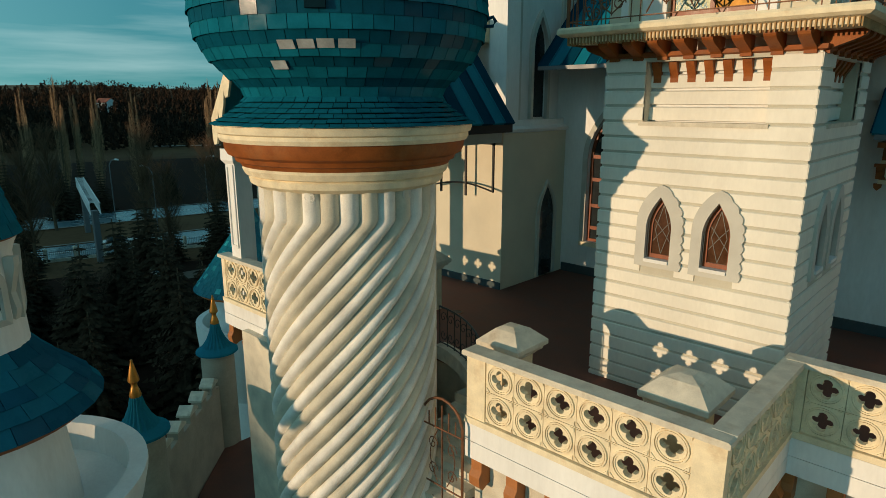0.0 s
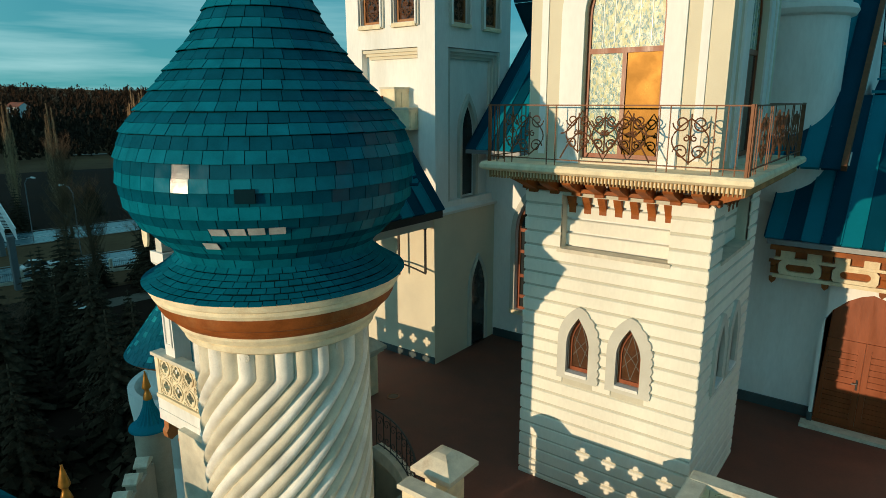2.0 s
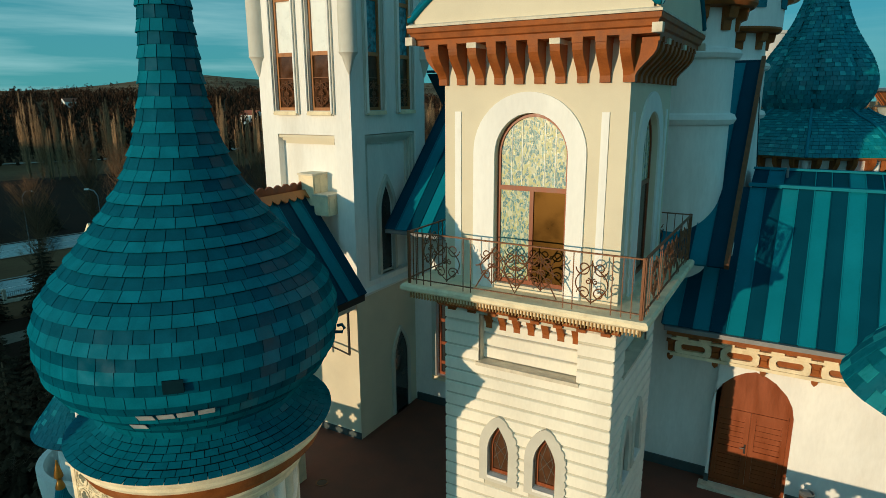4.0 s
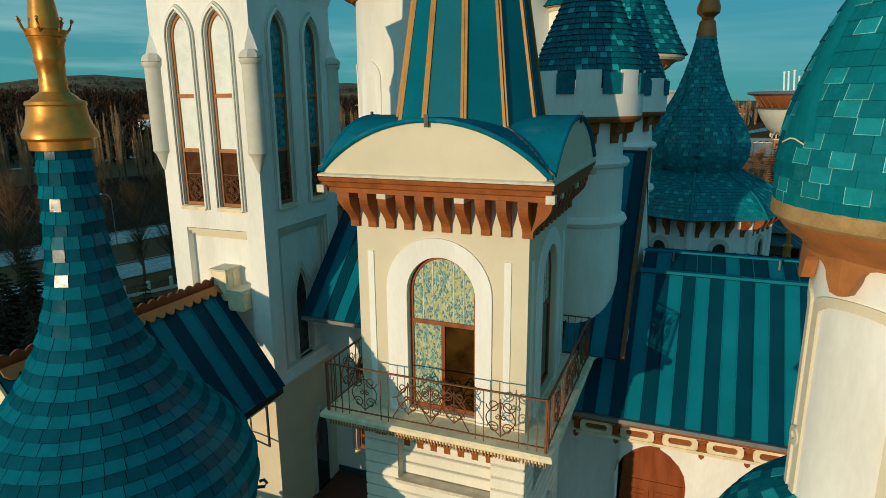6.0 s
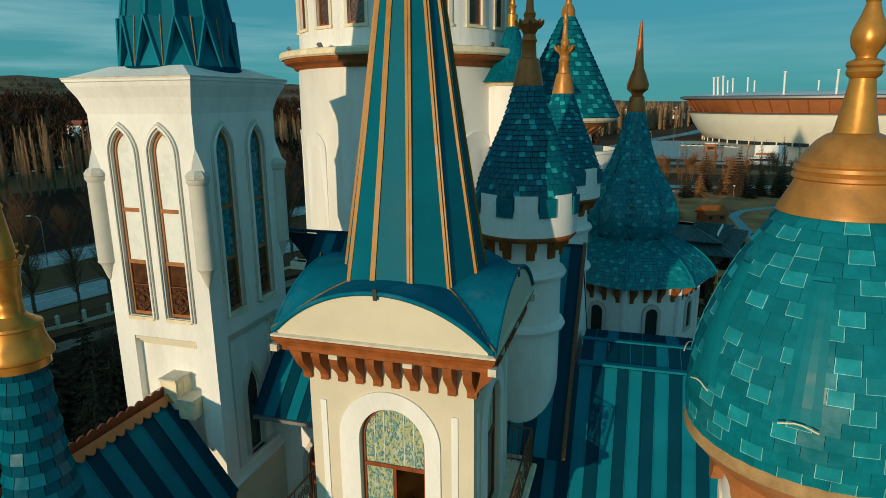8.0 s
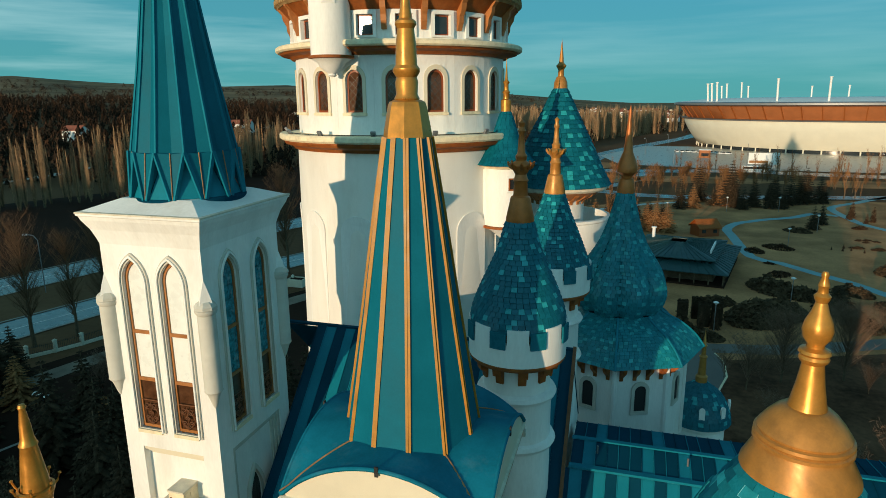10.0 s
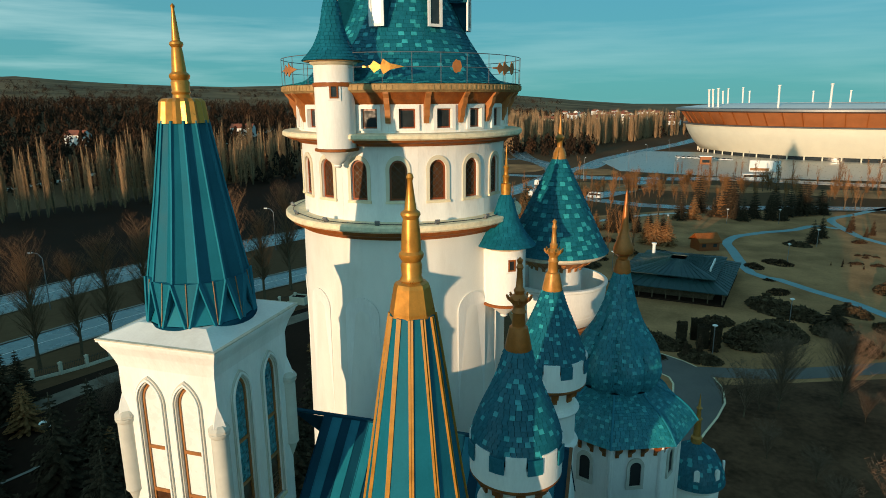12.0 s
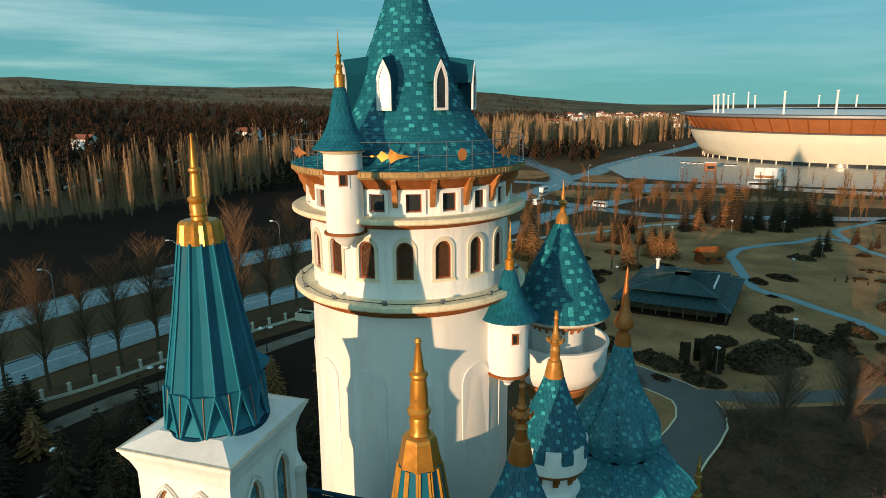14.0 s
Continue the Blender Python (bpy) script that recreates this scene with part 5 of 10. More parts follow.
def gothic_tower():
    t = thing("gothic_tower", (GX, GY, TERRACE), "tall white square tower with paired lancet windows and folded teal spire", "tower")
    part("lower_shaft", box(GX - 1.7, GX + 1.66, 12.87, GY + 1.84, TERRACE, 11.20), M["cream"], t, "white plastered lower shaft")
    part("shaft_core", box(GX - 1.2, GX + 1.2, GY - 1.43, GY + 1.43, 11.2, 22.2), M["plaster"], t)
    for i, at in enumerate(gothic_faces()):
        hw = GH if i % 2 == 0 else GD - 0.30
        nw = 1.0 if i % 2 == 0 else 1.25
        off = 0.60 if i % 2 == 0 else 0.74
        lan = [lancet(a, 0.345, 16.16, 20.45, 21.06, 10) for a in (-off, off)]
        niche = rect(-nw, nw, 12.0 if i % 2 == 0 else 11.5, 15.55)
        part("wall", plate(rect(-hw, hw, 11.2, 21.5), lan + [niche], 0.30, at, back=-0.30), M["plaster"], t, "white plastered wall")
        # niche back, moulding over it
        part("niche_back", plate(rect(-nw, nw, 11.2, 15.55), [pointed(-0.08, 0.34, 11.55, 13.3, 14.2, 10, 0.3)] if i % 2 else [], 0.06, at, back=-0.29), M["plaster"], t)
        for k, (o, b) in enumerate(((0.0, 15.53), (-0.06, 15.45), (-0.12, 15.37))):
            part("niche_moulding", plate(rect(-nw + 0.02 + 0.06 * k, nw - 0.02 - 0.06 * k, b - 0.08, b), [], 0.10, at, back=o - 0.13), M["cream"] if i % 2 == 0 else M["grey_plaster"], t, "stepped moulding")
            if i % 2:
                for sd in (-1, 1):
                    a0 = sd * (nw - 0.02 - 0.09 * k)
                    part("niche_moulding", plate(rect(min(a0, a0 - sd * 0.09), max(a0, a0 - sd * 0.09), 11.34, b - 0.08), [], 0.10, at, back=o - 0.13), M["grey_plaster"], t)
        if i % 2:
            o = pointed(-0.08, 0.44, 11.5, 13.35, 14.38, 10, 0.3)
            door = part("lancet_door", plate(o, [pointed(-0.08, 0.33, 11.5, 13.3, 14.2, 10, 0.3)], 0.10, at, back=-0.225), M["grey_plaster"], t, "grey lancet doorway surround")
            part("pane", plate(pointed(-0.08, 0.34, 11.5, 13.3, 14.2, 10, 0.3), [], 0.01, at, back=-0.285), M["glass_dark"], door)
        for j, a in enumerate((-off, off)):
            win = None
            for k, (grow, out, dep) in enumerate(((0.135, 0.004, 0.055), (0.09, 0.061, 0.045), (0.045, 0.0, 0.05))):
                o = lancet(a, 0.345 + grow, 16.16 - grow * 0.6, 20.45, 21.06 + grow * 1.45, 10)
                m = plate(o, [lancet(a, 0.345 + grow - 0.044, 16.16 - (grow * 0.6 if k else 0.0) + 0.02, 20.45, 21.06 + (grow - 0.044) * 1.45, 10)], dep, at, back=out)
                if win is None:
                    win = part("lancet_window", m, M["grey_plaster"], t, "tall lancet window with moulded weathered surround")
                else:
                    part("moulding", m, M["plaster"] if k == 1 else M["grey_plaster"], win)
            part("window_sill", plate(rect(a - 0.40, a + 0.40, 16.06, 16.16), [], 0.16, at, back=-0.05), M["stone"], win, "projecting sill")
            inner = [lancet(a, 0.275, 19.07, 20.45, 20.95, 10), rect(a - 0.275, a + 0.275, 17.68, 18.97), rect(a - 0.275, a + 0.275, 16.26, 17.58)]
            part("window_frame", plate(lancet(a, 0.344, 16.17, 20.45, 21.055, 10), inner, 0.055, at, back=-0.115), M["golden_wood"], win, "golden-brown wooden frame")
            # front and west panes: the sky's reflection is put in as white
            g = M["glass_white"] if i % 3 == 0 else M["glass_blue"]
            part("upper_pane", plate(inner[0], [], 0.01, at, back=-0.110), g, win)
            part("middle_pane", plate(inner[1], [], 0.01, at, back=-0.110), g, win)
            part("lower_pane", plate(inner[2], [], 0.01, at, back=-0.115), M["glass_brown"], win)
            bm = bmesh.new()
            bar(at(a - 0.27, 17.02, -0.03), at(a + 0.27, 17.02, -0.03), 0.02, 0.02, bm)
            scrollwork(bm, lambda p, q, r, at=at: at(p, q, -0.03), a, 16.62, 0.50, 0.80, 0.014)
            part("window_grille", bm, M["iron"], win, "small scrolled iron window grille")
        # stepped box on the front
        if i == 0:
            for a0, a1, z0, z1, o in ((-0.66, -0.43, 13.42, 13.62, 0.28), (0.0, 0.50, 13.70, 14.50, 0.36), (0.504, 0.98, 13.45, 13.97, 0.36), (-0.42, -0.004, 13.58, 13.97, 0.36)):
                part("stepped_box", plate(rect(a0, a1, z0, z1), [], o + 0.25, at, back=-0.25), M["stone"], t, "stepped cream stone block")
                part("box_coping", plate(rect(a0 - 0.02, a1 + 0.02, z1, z1 + 0.05), [], o + 0.28, at, back=-0.25), M["capstone"], t, "pale weathered coping slab")
                side = framed(at(a1 + 0.002, 0, 0), (0, 1, 0), (1, 0, 0))
                if z1 - z0 > 0.3:
                    part("box_panel", plate(rect(-o + 0.05, -0.05, z0 + 0.06, z1 - 0.05), [rect(-o + 0.09, -0.09, z0 + 0.10, z1 - 0.09)], 0.012, side), M["stone"], t)
        if i == 1:
            o2 = [pointed(0.05, 0.36 + g2, 7.05, 8.75, 9.7 + g2, 10, 0.3) for g2 in (0.12, 0.0)]
            fr = framed((GX + 1.66, GY, 0), (0, 1, 0), (1, 0, 0))
            d2 = part("lancet_door", plate(o2[0], [o2[1]], 0.07, fr, back=0.004), M["grey_plaster"], t, "tall narrow pointed doorway with plaster surround")
            part("door_leaf", plate(o2[1], [], 0.02, fr, back=0.006), M["glass_dark"], d2)
    part("shaft_ledge", oblong_rings([(1.6, 11.15), (1.74, 11.2), (1.76, 11.27), (1.60, 11.34)], GX, GY, GD - GH), M["plaster"], t)
    part("flared_head", oblong_rings([(GH, 21.45), (GH + 0.04, 21.6), (GH + 0.12, 21.85), (GH + 0.26, 22.12), (1.86, 22.22), (1.90, 22.24), (1.90, 22.30), (1.86, 22.33), (1.1, 22.62)], GX, GY, GD - GH), M["plaster"], t, "flared white cap with weathered edge")
    part("rim_flashing", oblong_rings([(1.84, 22.292), (1.915, 22.296), (1.915, 22.335), (1.84, 22.345)], GX, GY, GD - GH), M["capstone"], t, "worn rust-stained edge flashing")
    for sx in (-1, 1):
        for sy in (-1, 1):
            x, y = GX + sx * (GH - 0.01), GY + sy * (GD - 0.01)
            p = part("corner_post", lathe([(0.02, 17.08), (0.06, 17.16), (0.17, 17.50), (0.22, 17.57), (0.245, 17.60), (0.235, 17.64), (0.235, 19.74), (0.26, 19.77), (0.285, 19.82), (0.285, 19.88), (0.24, 19.91)], x, y, 16), M["grey_plaster"], t, "round corner post with pyramid top", smooth=35)
            part("post_cap", lathe([(0.30, 19.90), (0.30, 19.97), (0.24, 20.05), (0.17, 20.10), (0.0, 20.12)], x, y, 8, a0=0.39), M["grey_plaster"], p)
            part("broach", lathe([(0.23, 20.04), (0.15, 20.28), (0.0, 20.66)], x, y, 4), M["plaster"], t, "white pyramid broach on the corner")
    # folded star spire
    N, first = 12, radians(-52.7)
    sp = [(1.33, 23.75), (0.93, 26.0), (0.60, 28.12)]
    bm = bmesh.new()
    rings = []
    for r, z in sp:
        ring = []
        for k in range(2 * N):
            a = math.pi * k / N + first
            q = r * (1.03 if k % 2 == 0 else 0.90)
            ring.append(bm.verts.new((GX + q * math.cos(a), GY + q * math.sin(a), z)))
        rings.append(ring)
    for p, q in zip(rings, rings[1:]):
        for k in range(2 * N):
            bm.faces.new((p[k], p[(k + 1) % (2 * N)], q[(k + 1) % (2 * N)], q[k]))
    bm.faces.new(rings[0][::-1]); bm.faces.new(rings[-1])
    spire = part("spire", bm, M["metal_s"], t, "folded teal sheet-metal spire")
    part("spire_foot", lathe([(1.40, 22.42), (1.53, 22.44), (1.54, 22.56), (1.48, 22.62), (1.30, 22.62)], GX, GY, 40), M["metal_b"], spire, "flat flashing ring")
    part("foot_drum", lathe([(1.0, 22.4), (1.0, 23.76)], GX, GY, 16), M["metal_b"], spire)
    round_at = lambda r, a, z: Vector((GX + r * math.cos(a), GY + r * math.sin(a), z))
    step = math.pi / N
    for k in range(N):
        a = 2 * step * k + first
        top = round_at(1.40, a, 23.82)
        deep = round_at(1.13, a, 23.60)
        for sd in (-1, 1):
            foot, low, up = round_at(1.475, a + sd * step * 0.86, 22.60), round_at(1.49, a + sd * step, 22.60), round_at(1.33, a + sd * step, 23.78)
            inner = round_at(1.18, a + sd * step, 23.80)
            bm = bmesh.new()
            for loop in ((top, foot, low, up), (top, up, inner), (top, deep, foot)):
                vs = [bm.verts.new(p) for p in loop]
                bm.faces.new(vs if sd < 0 else vs[::-1])
            part("skirt_panel", bm, M["metal_s"], spire)
            part("gore_rib", bar(top + (top - round_at(0, a, 23.82)) * 0.01, foot + (foot - round_at(0, a, 22.6)) * 0.012, 0.12, 0.05), M["metal_a"], spire)
        bm = bmesh.new()
        vs = [bm.verts.new(p) for p in (deep, round_at(1.455, a - step * 0.8, 22.60), round_at(1.455, a + step * 0.8, 22.60))]
        bm.faces.new(vs)
        part("gore_panel", bm, M["metal_a"], spire)
        part("valley_seam", rod([round_at(1.50, a + step, 22.62), round_at(1.345, a + step, 23.82)], 0.016, sides=5), M["rim_rust"], spire, "rust-worn seam")
        pts = [round_at(r * 1.02 + 0.015, a, z) for r, z in sp]
        bm = bmesh.new()
        for p, q in zip(pts, pts[1:]):
            bar(p, q, 0.07, 0.05, bm)
        part("fold_rib", bm, M["metal_a"], spire)
    part("gold_skirt", lathe([(0.64, 28.05), (0.57, 28.62), (0.48, 28.70), (0.30, 28.72)], GX, GY, 32, ripple=lambda a, i: 1 + 0.05 * math.cos(16 * a)), M["gold"], t, "pleated gold skirt")
    finial(t, GX, GY, [(0.24, 28.68), (0.22, 28.80), (0.25, 28.86), (0.23, 28.92), (0.245, 29.12), (0.22, 29.18), (0.26, 29.24), (0.27, 29.32), (0.19, 29.40), (0.15, 29.9), (0.13, 30.02), (0.18, 30.10), (0.17, 30.16), (0.11, 30.2), (0.04, 31.0), (0.06, 31.08), (0.0, 31.15)], M["gold"])


gothic_tower()

# ---- great round keep ----
KX, KY = -10.1, 28.2


def curved(cx, cy, r, mid):
    """Maps (along, up, out) onto a round wall about the angle mid (degrees)."""
    return lambda a, b, c=0.0: Vector((cx + (r + c) * math.cos(radians(mid) + a / r), cy + (r + c) * math.sin(radians(mid) + a / r), b))


def fine_rect(a0, a1, b0, b1, n=8):
    return [(a0 + (a1 - a0) * k / n, b0) for k in range(n + 1)] + [(a1 - (a1 - a0) * k / n, b1) for k in range(n + 1)]


def keep():
    t = thing("keep", (KX, KY, GROUND), "round white keep with window galleries and teal tiled bell roof", "tower")
    part("shaft", lathe([(5.1, GROUND), (5.0, 8), (4.92, 12), (4.84, 19), (4.80, 23.2), (4.6, 23.3)], KX, KY, 96), M["keep_plaster"], t, "cream plastered round shaft", smooth=30)
    for k in range(12):
        at = curved(KX, KY, 4.84, -93.5 + 30 * k)
        outer = [(a, b) for a, b in rounded(0, 0.80, 9.0, 19.65, 16, 0.80)]
        part("blind_arch", plate(outer, [], 0.05, at, back=0.0), M["plaster"], t, "raised blind arch panel")
    part("lower_brown_ring", lathe([(4.7, 23.0), (4.95, 23.02), (5.05, 23.15), (5.35, 23.25), (5.42, 23.36), (5.42, 23.42), (4.7, 23.43)], KX, KY, 96), M["brown"], t, "brown moulded ring", smooth=30)
    part("lower_gallery_ledge", lathe([(4.6, 23.42), (5.52, 23.425), (5.60, 23.50), (5.60, 23.66), (5.54, 23.72), (4.6, 23.74)], KX, KY, 96), M["stone"], t, "cream ledge with small floodlights", smooth=30)
    for k in range(14):
        a = radians(-160 + 26 * k)
        c, q = math.cos(a), math.sin(a)
        fl = part("floodlight", box(-0.10, 0.10, -0.05, 0.05, 0.03, 0.20, bevel=0.01), M["grey"], t, "small grey floodlight on the ledge")
        fl.matrix_basis = pose(KX + 5.30 * c, KY + 5.30 * q, 23.735, -35, 0, math.degrees(a) - 90)
        part("floodlight_base", box(KX + 5.30 * c - 0.08, KX + 5.30 * c + 0.08, KY + 5.30 * q - 0.08, KY + 5.30 * q + 0.08, 23.72, 23.77), M["black_iron"], t)
    part("ledge_cable", rod([(KX + (5.22 + 0.05 * math.sin(9 * q)) * math.cos(q), KY + (5.22 + 0.05 * math.sin(9 * q)) * math.sin(q), 23.745) for q in np.linspace(-math.pi, math.pi, 120)], 0.015, sides=4), M["black_iron"], t, "thin black cable along the ledge")
    # arcaded drum
    bays, r = 18, 4.70
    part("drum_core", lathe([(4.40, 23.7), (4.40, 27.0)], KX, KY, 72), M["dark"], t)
    w = 2 * math.pi * r / bays
    for k in range(bays):
        mid = -90 - 3 + 360 / bays * k
        at = curved(KX, KY, r, mid)
        hole = rounded(0, 0.36, 24.62, 25.86, 14, 0.40)
        b = part("drum_bay", plate(fine_rect(-w / 2 + 0.002, w / 2 - 0.002, 23.74, 26.95, 6), [hole], 0.22, at, back=-0.22), M["plaster"], t, "white drum bay")
        sur = part("arched_window", plate(rounded(0, 0.50, 24.60, 25.90, 16, 0.54), [rounded(0, 0.365, 24.625, 25.86, 14, 0.405)], 0.055, at, back=0.004), M["cream"], t, "round-arched leaded window with raised surround")
        part("window_frame", plate(rounded(0, 0.36, 24.62, 25.86, 14, 0.40), [rounded(0, 0.285, 24.70, 25.86, 14, 0.315)], 0.05, at, back=-0.12), M["wood"], sur, "brown wooden frame")
        part("pane", plate(rounded(0, 0.31, 24.68, 25.86, 14, 0.34), [], 0.01, at, back=-0.11), M["glass_brown"], sur)
        bm = bmesh.new()
        for j in range(-2, 3):
            for sgn in (-1, 1):
                z = 25.3 + 0.28 * j
                bar(at(-0.28, z - 0.28 * sgn, -0.095), at(0.28, z + 0.28 * sgn, -0.095), 0.014, 0.01, bm)
        part("leading", bm, M["lead"], sur)
        part("window_sill", plate(rect(-0.52, 0.52, 24.50, 24.60), [], 0.10, at, back=0.0), M["stone"], sur)
    part("upper_brown_ring", lathe([(4.5, 26.80), (4.85, 26.82), (4.95, 26.92), (5.30, 27.00), (5.36, 27.08), (4.5, 27.09)], KX, KY, 96), M["brown"], t, "brown moulded ring", smooth=30)
    part("upper_gallery_ledge", lathe([(4.5, 27.08), (5.46, 27.09), (5.54, 27.15), (5.54, 27.28), (5.48, 27.33), (4.5, 27.34)], KX, KY, 96), M["stone"], t, "cream ledge", smooth=30)
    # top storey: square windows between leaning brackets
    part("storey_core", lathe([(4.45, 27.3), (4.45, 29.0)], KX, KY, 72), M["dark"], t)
    r, bays = 4.78, 20
    w = 2 * math.pi * r / bays
    for k in range(bays):
        mid = -90 + 4 + 360 / bays * k
        at = curved(KX, KY, r, mid)
        part("storey_bay", plate(fine_rect(-w / 2 + 0.002, w / 2 - 0.002, 27.34, 29.0, 6), [rect(-0.32, 0.32, 27.52, 28.28)], 0.2, at, back=-0.2), M["plaster"], t)
        sur = part("square_window", plate(rect(-0.47, 0.47, 27.44, 28.43), [rect(-0.325, 0.325, 27.515, 28.285)], 0.10, at, back=0.004), M["plaster"], t, "square leaded window with white surround")
        part("window_frame", plate(rect(-0.32, 0.32, 27.52, 28.28), [rect(-0.265, 0.265, 27.58, 28.22)], 0.05, at, back=-0.13), M["wood"], sur, "brown wooden frame")
        part("pane", plate(rect(-0.27, 0.27, 27.575, 28.225), [], 0.01, at, back=-0.11), M["glass_dark"], sur)
        at2 = curved(KX, KY, r, mid + 180 / bays)
        part("leaning_bracket", bracket_mesh(at2, 0, 0.20, [(0, 29.0), (0, 27.72), (0.08, 27.72), (0.12, 27.86), (0.20, 28.02), (0.22, 28.25), (0.36, 28.48), (0.40, 28.70), (0.55, 28.86), (0.56, 29.0)]), M["orange"], t, "orange-brown stepped bracket")
    part("frieze", lathe([(4.70, 28.45), (4.82, 28.46), (5.28, 28.92), (4.7, 28.93)], KX, KY, 96), M["brown"], t, "sloping brown boarded frieze", smooth=30)
    part("eave_ring", lathe([(4.6, 28.90), (5.32, 28.91), (5.38, 28.97), (5.45, 29.00), (5.46, 29.20), (5.40, 29.24), (4.6, 29.26)], KX, KY, 96), M["ochre"], t, "weathered ochre eave ring", smooth=30)
    dentil = finish(box(-0.05, 0.05, -0.012, 0.012, 29.02, 29.19), "eave_dentil", M["ochre"])
    for k in range(150):
        piece("eave_dentil", dentil, pose(KX + 5.465 * math.cos(2 * math.pi * k / 150), KY + 5.465 * math.sin(2 * math.pi * k / 150), 0, 0, 0, 90 + 2.4 * k), t)
    roof = smooth_profile([(5.46, 29.24), (4.75, 29.36), (4.35, 29.50), (3.95, 29.95), (3.58, 30.5), (3.1, 31.2), (2.62, 32.1), (2.25, 32.95), (1.92, 33.8), (1.60, 34.6), (1.30, 35.4), (0.93, 36.4), (0.62, 37.4), (0.36, 38.4), (0.2, 39.2)], 6)
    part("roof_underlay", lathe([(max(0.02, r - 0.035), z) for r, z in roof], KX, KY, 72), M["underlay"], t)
    tiled_roof(t, roof, KX, KY, 0.19, 0.26, M["ctile"], M["ctile_far"], near=None, lift=0.02, rng_seed=8, light=0.16)
    finial(t, KX, KY, [(0.24, 39.1), (0.3, 39.3), (0.14, 39.7), (0.2, 40.0), (0.08, 40.3), (0.0, 41.6)], M["gold"])
    # lancet dormers
    for k in range(8):
        mid = -88.5 + 45 * k
        c, s = math.cos(radians(mid)), math.sin(radians(mid))
        at = framed((KX, KY, 0), (-s, c, 0), (c, s, 0))
        r_at = lambda z: float(np.interp(z, [p[1] for p in roof], [p[0] for p in roof]))
        rf = 3.10
        outl = pointed(0, 0.33, 31.55, 32.6, 33.62, 10, 0.30)
        d = part("dormer", plate(outl, [pointed(0, 0.22, 31.66, 32.6, 33.36, 10, 0.30)], 0.08, at, back=rf), M["white_paint"], t, "pointed dormer with white frame")
        # one dormer's bright reflection is painted as a white pane
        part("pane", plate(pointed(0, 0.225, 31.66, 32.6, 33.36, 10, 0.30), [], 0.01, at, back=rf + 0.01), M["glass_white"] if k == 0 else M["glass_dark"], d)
        bm = bmesh.new()
        hood = pointed(0, 0.36, 31.55, 32.6, 33.70, 10, 0.30)[1:-1]
        front = [bm.verts.new(at(a, b, rf + 0.03)) for a, b in hood]
        back = [bm.verts.new(at(a * 0.9, b + (0.55 if b > 33.0 else 0.0) * 0.4, max(0.5, r_at(b) - 0.35))) for a, b in hood]
        for i in range(len(hood) - 1):
            bm.faces.new((front[i], front[i + 1], back[i + 1], back[i]))
        bmesh.ops.solidify(bm, geom=list(bm.faces), thickness=0.03)
        part("hood", bm, M["metal_a"], d, "teal sheet hood", smooth=40)
    # thin rail round the eave, with gilded emblems
    rail = part("eave_railing", rod([(KX + 5.40 * math.cos(q), KY + 5.40 * math.sin(q), 30.38) for q in np.linspace(0, 2 * math.pi, 73)], 0.016, sides=4), M["grey"], t, "thin pale metal eave railing")
    part("middle_rail", rod([(KX + 5.40 * math.cos(q), KY + 5.40 * math.sin(q), 29.85) for q in np.linspace(0, 2 * math.pi, 73)], 0.012, sides=4), M["grey"], rail)
    for k in range(30):
        a = radians(-90 + 12 * k)
        part("post", rod([(KX + 5.40 * math.cos(a), KY + 5.40 * math.sin(a), 29.2), (KX + 5.40 * math.cos(a), KY + 5.40 * math.sin(a), 30.38)], 0.014, sides=4), M["grey"], rail)
    arrow = [(-0.75, 0.03), (-0.45, 0.04), (-0.3, 0.22), (-0.05, 0.06), (0.05, 0.28), (0.30, 0.12), (0.85, 0.0), (0.30, -0.12), (0.05, -0.28), (-0.05, -0.06), (-0.3, -0.22), (-0.45, -0.04), (-0.75, -0.03)]
    for mid, kind in ((-78, 0), (-47, 1), (-20, 0), (-130, 0), (-12, 1)):
        at = curved(KX, KY, 5.42, mid)
        shape = arrow if kind == 0 else [(0.2 * math.cos(q), 0.24 * math.sin(q) + (0.05 if int(q * 2) % 2 else 0)) for q in np.linspace(0, 2 * math.pi, 15)[:-1]]
        part("emblem", plate([(a, 29.85 + b) for a, b in shape], [], 0.03, at), M["gold"] if mid == -78 else M["orange"], rail, "gilded cut-out emblem")
    # corner turrets hung on the keep
    for tx, ty, ez, bz, nz in ((-11.05, 23.05, 30.15, 26.6, 34.7), (-4.89, 26.77, 22.45, 19.6, 26.8)):
        h = thing("hung_turret", (tx, ty, bz), "small white hung turret with teal tiled cone roof", "turret", "hung turrets")
        k = 0.78 if tx < -8 else 0.92
        part("drum", lathe([(0.10, bz - 0.62), (0.18, bz - 0.55), (0.14, bz - 0.5), (0.45, bz - 0.25), (0.55 * k / 0.8, bz - 0.1), (k, bz + 0.06), (k, ez - 0.05)], tx, ty, 28), M["plaster"], h, "white plastered drum", smooth=35)
        part("gold_band", lathe([(k, bz + 0.05), (k + 0.10, bz + 0.07), (k + 0.10, bz + 0.16), (k, bz + 0.18)], tx, ty, 28), M["brown"], h, smooth=30)
        part("eave_moulding", lathe([(k, ez - 0.22), (k + 0.12, ez - 0.16), (k + 0.2, ez - 0.05), (k + 0.32, ez), (k, ez + 0.02)], tx, ty, 28), M["stone"], h, smooth=30)
        part("eave_ring", lathe([(k, ez - 0.10), (k + 0.34, ez - 0.09), (k + 0.37, ez - 0.03), (k, ez - 0.02)], tx, ty, 28), M["ochre"], h, smooth=30)
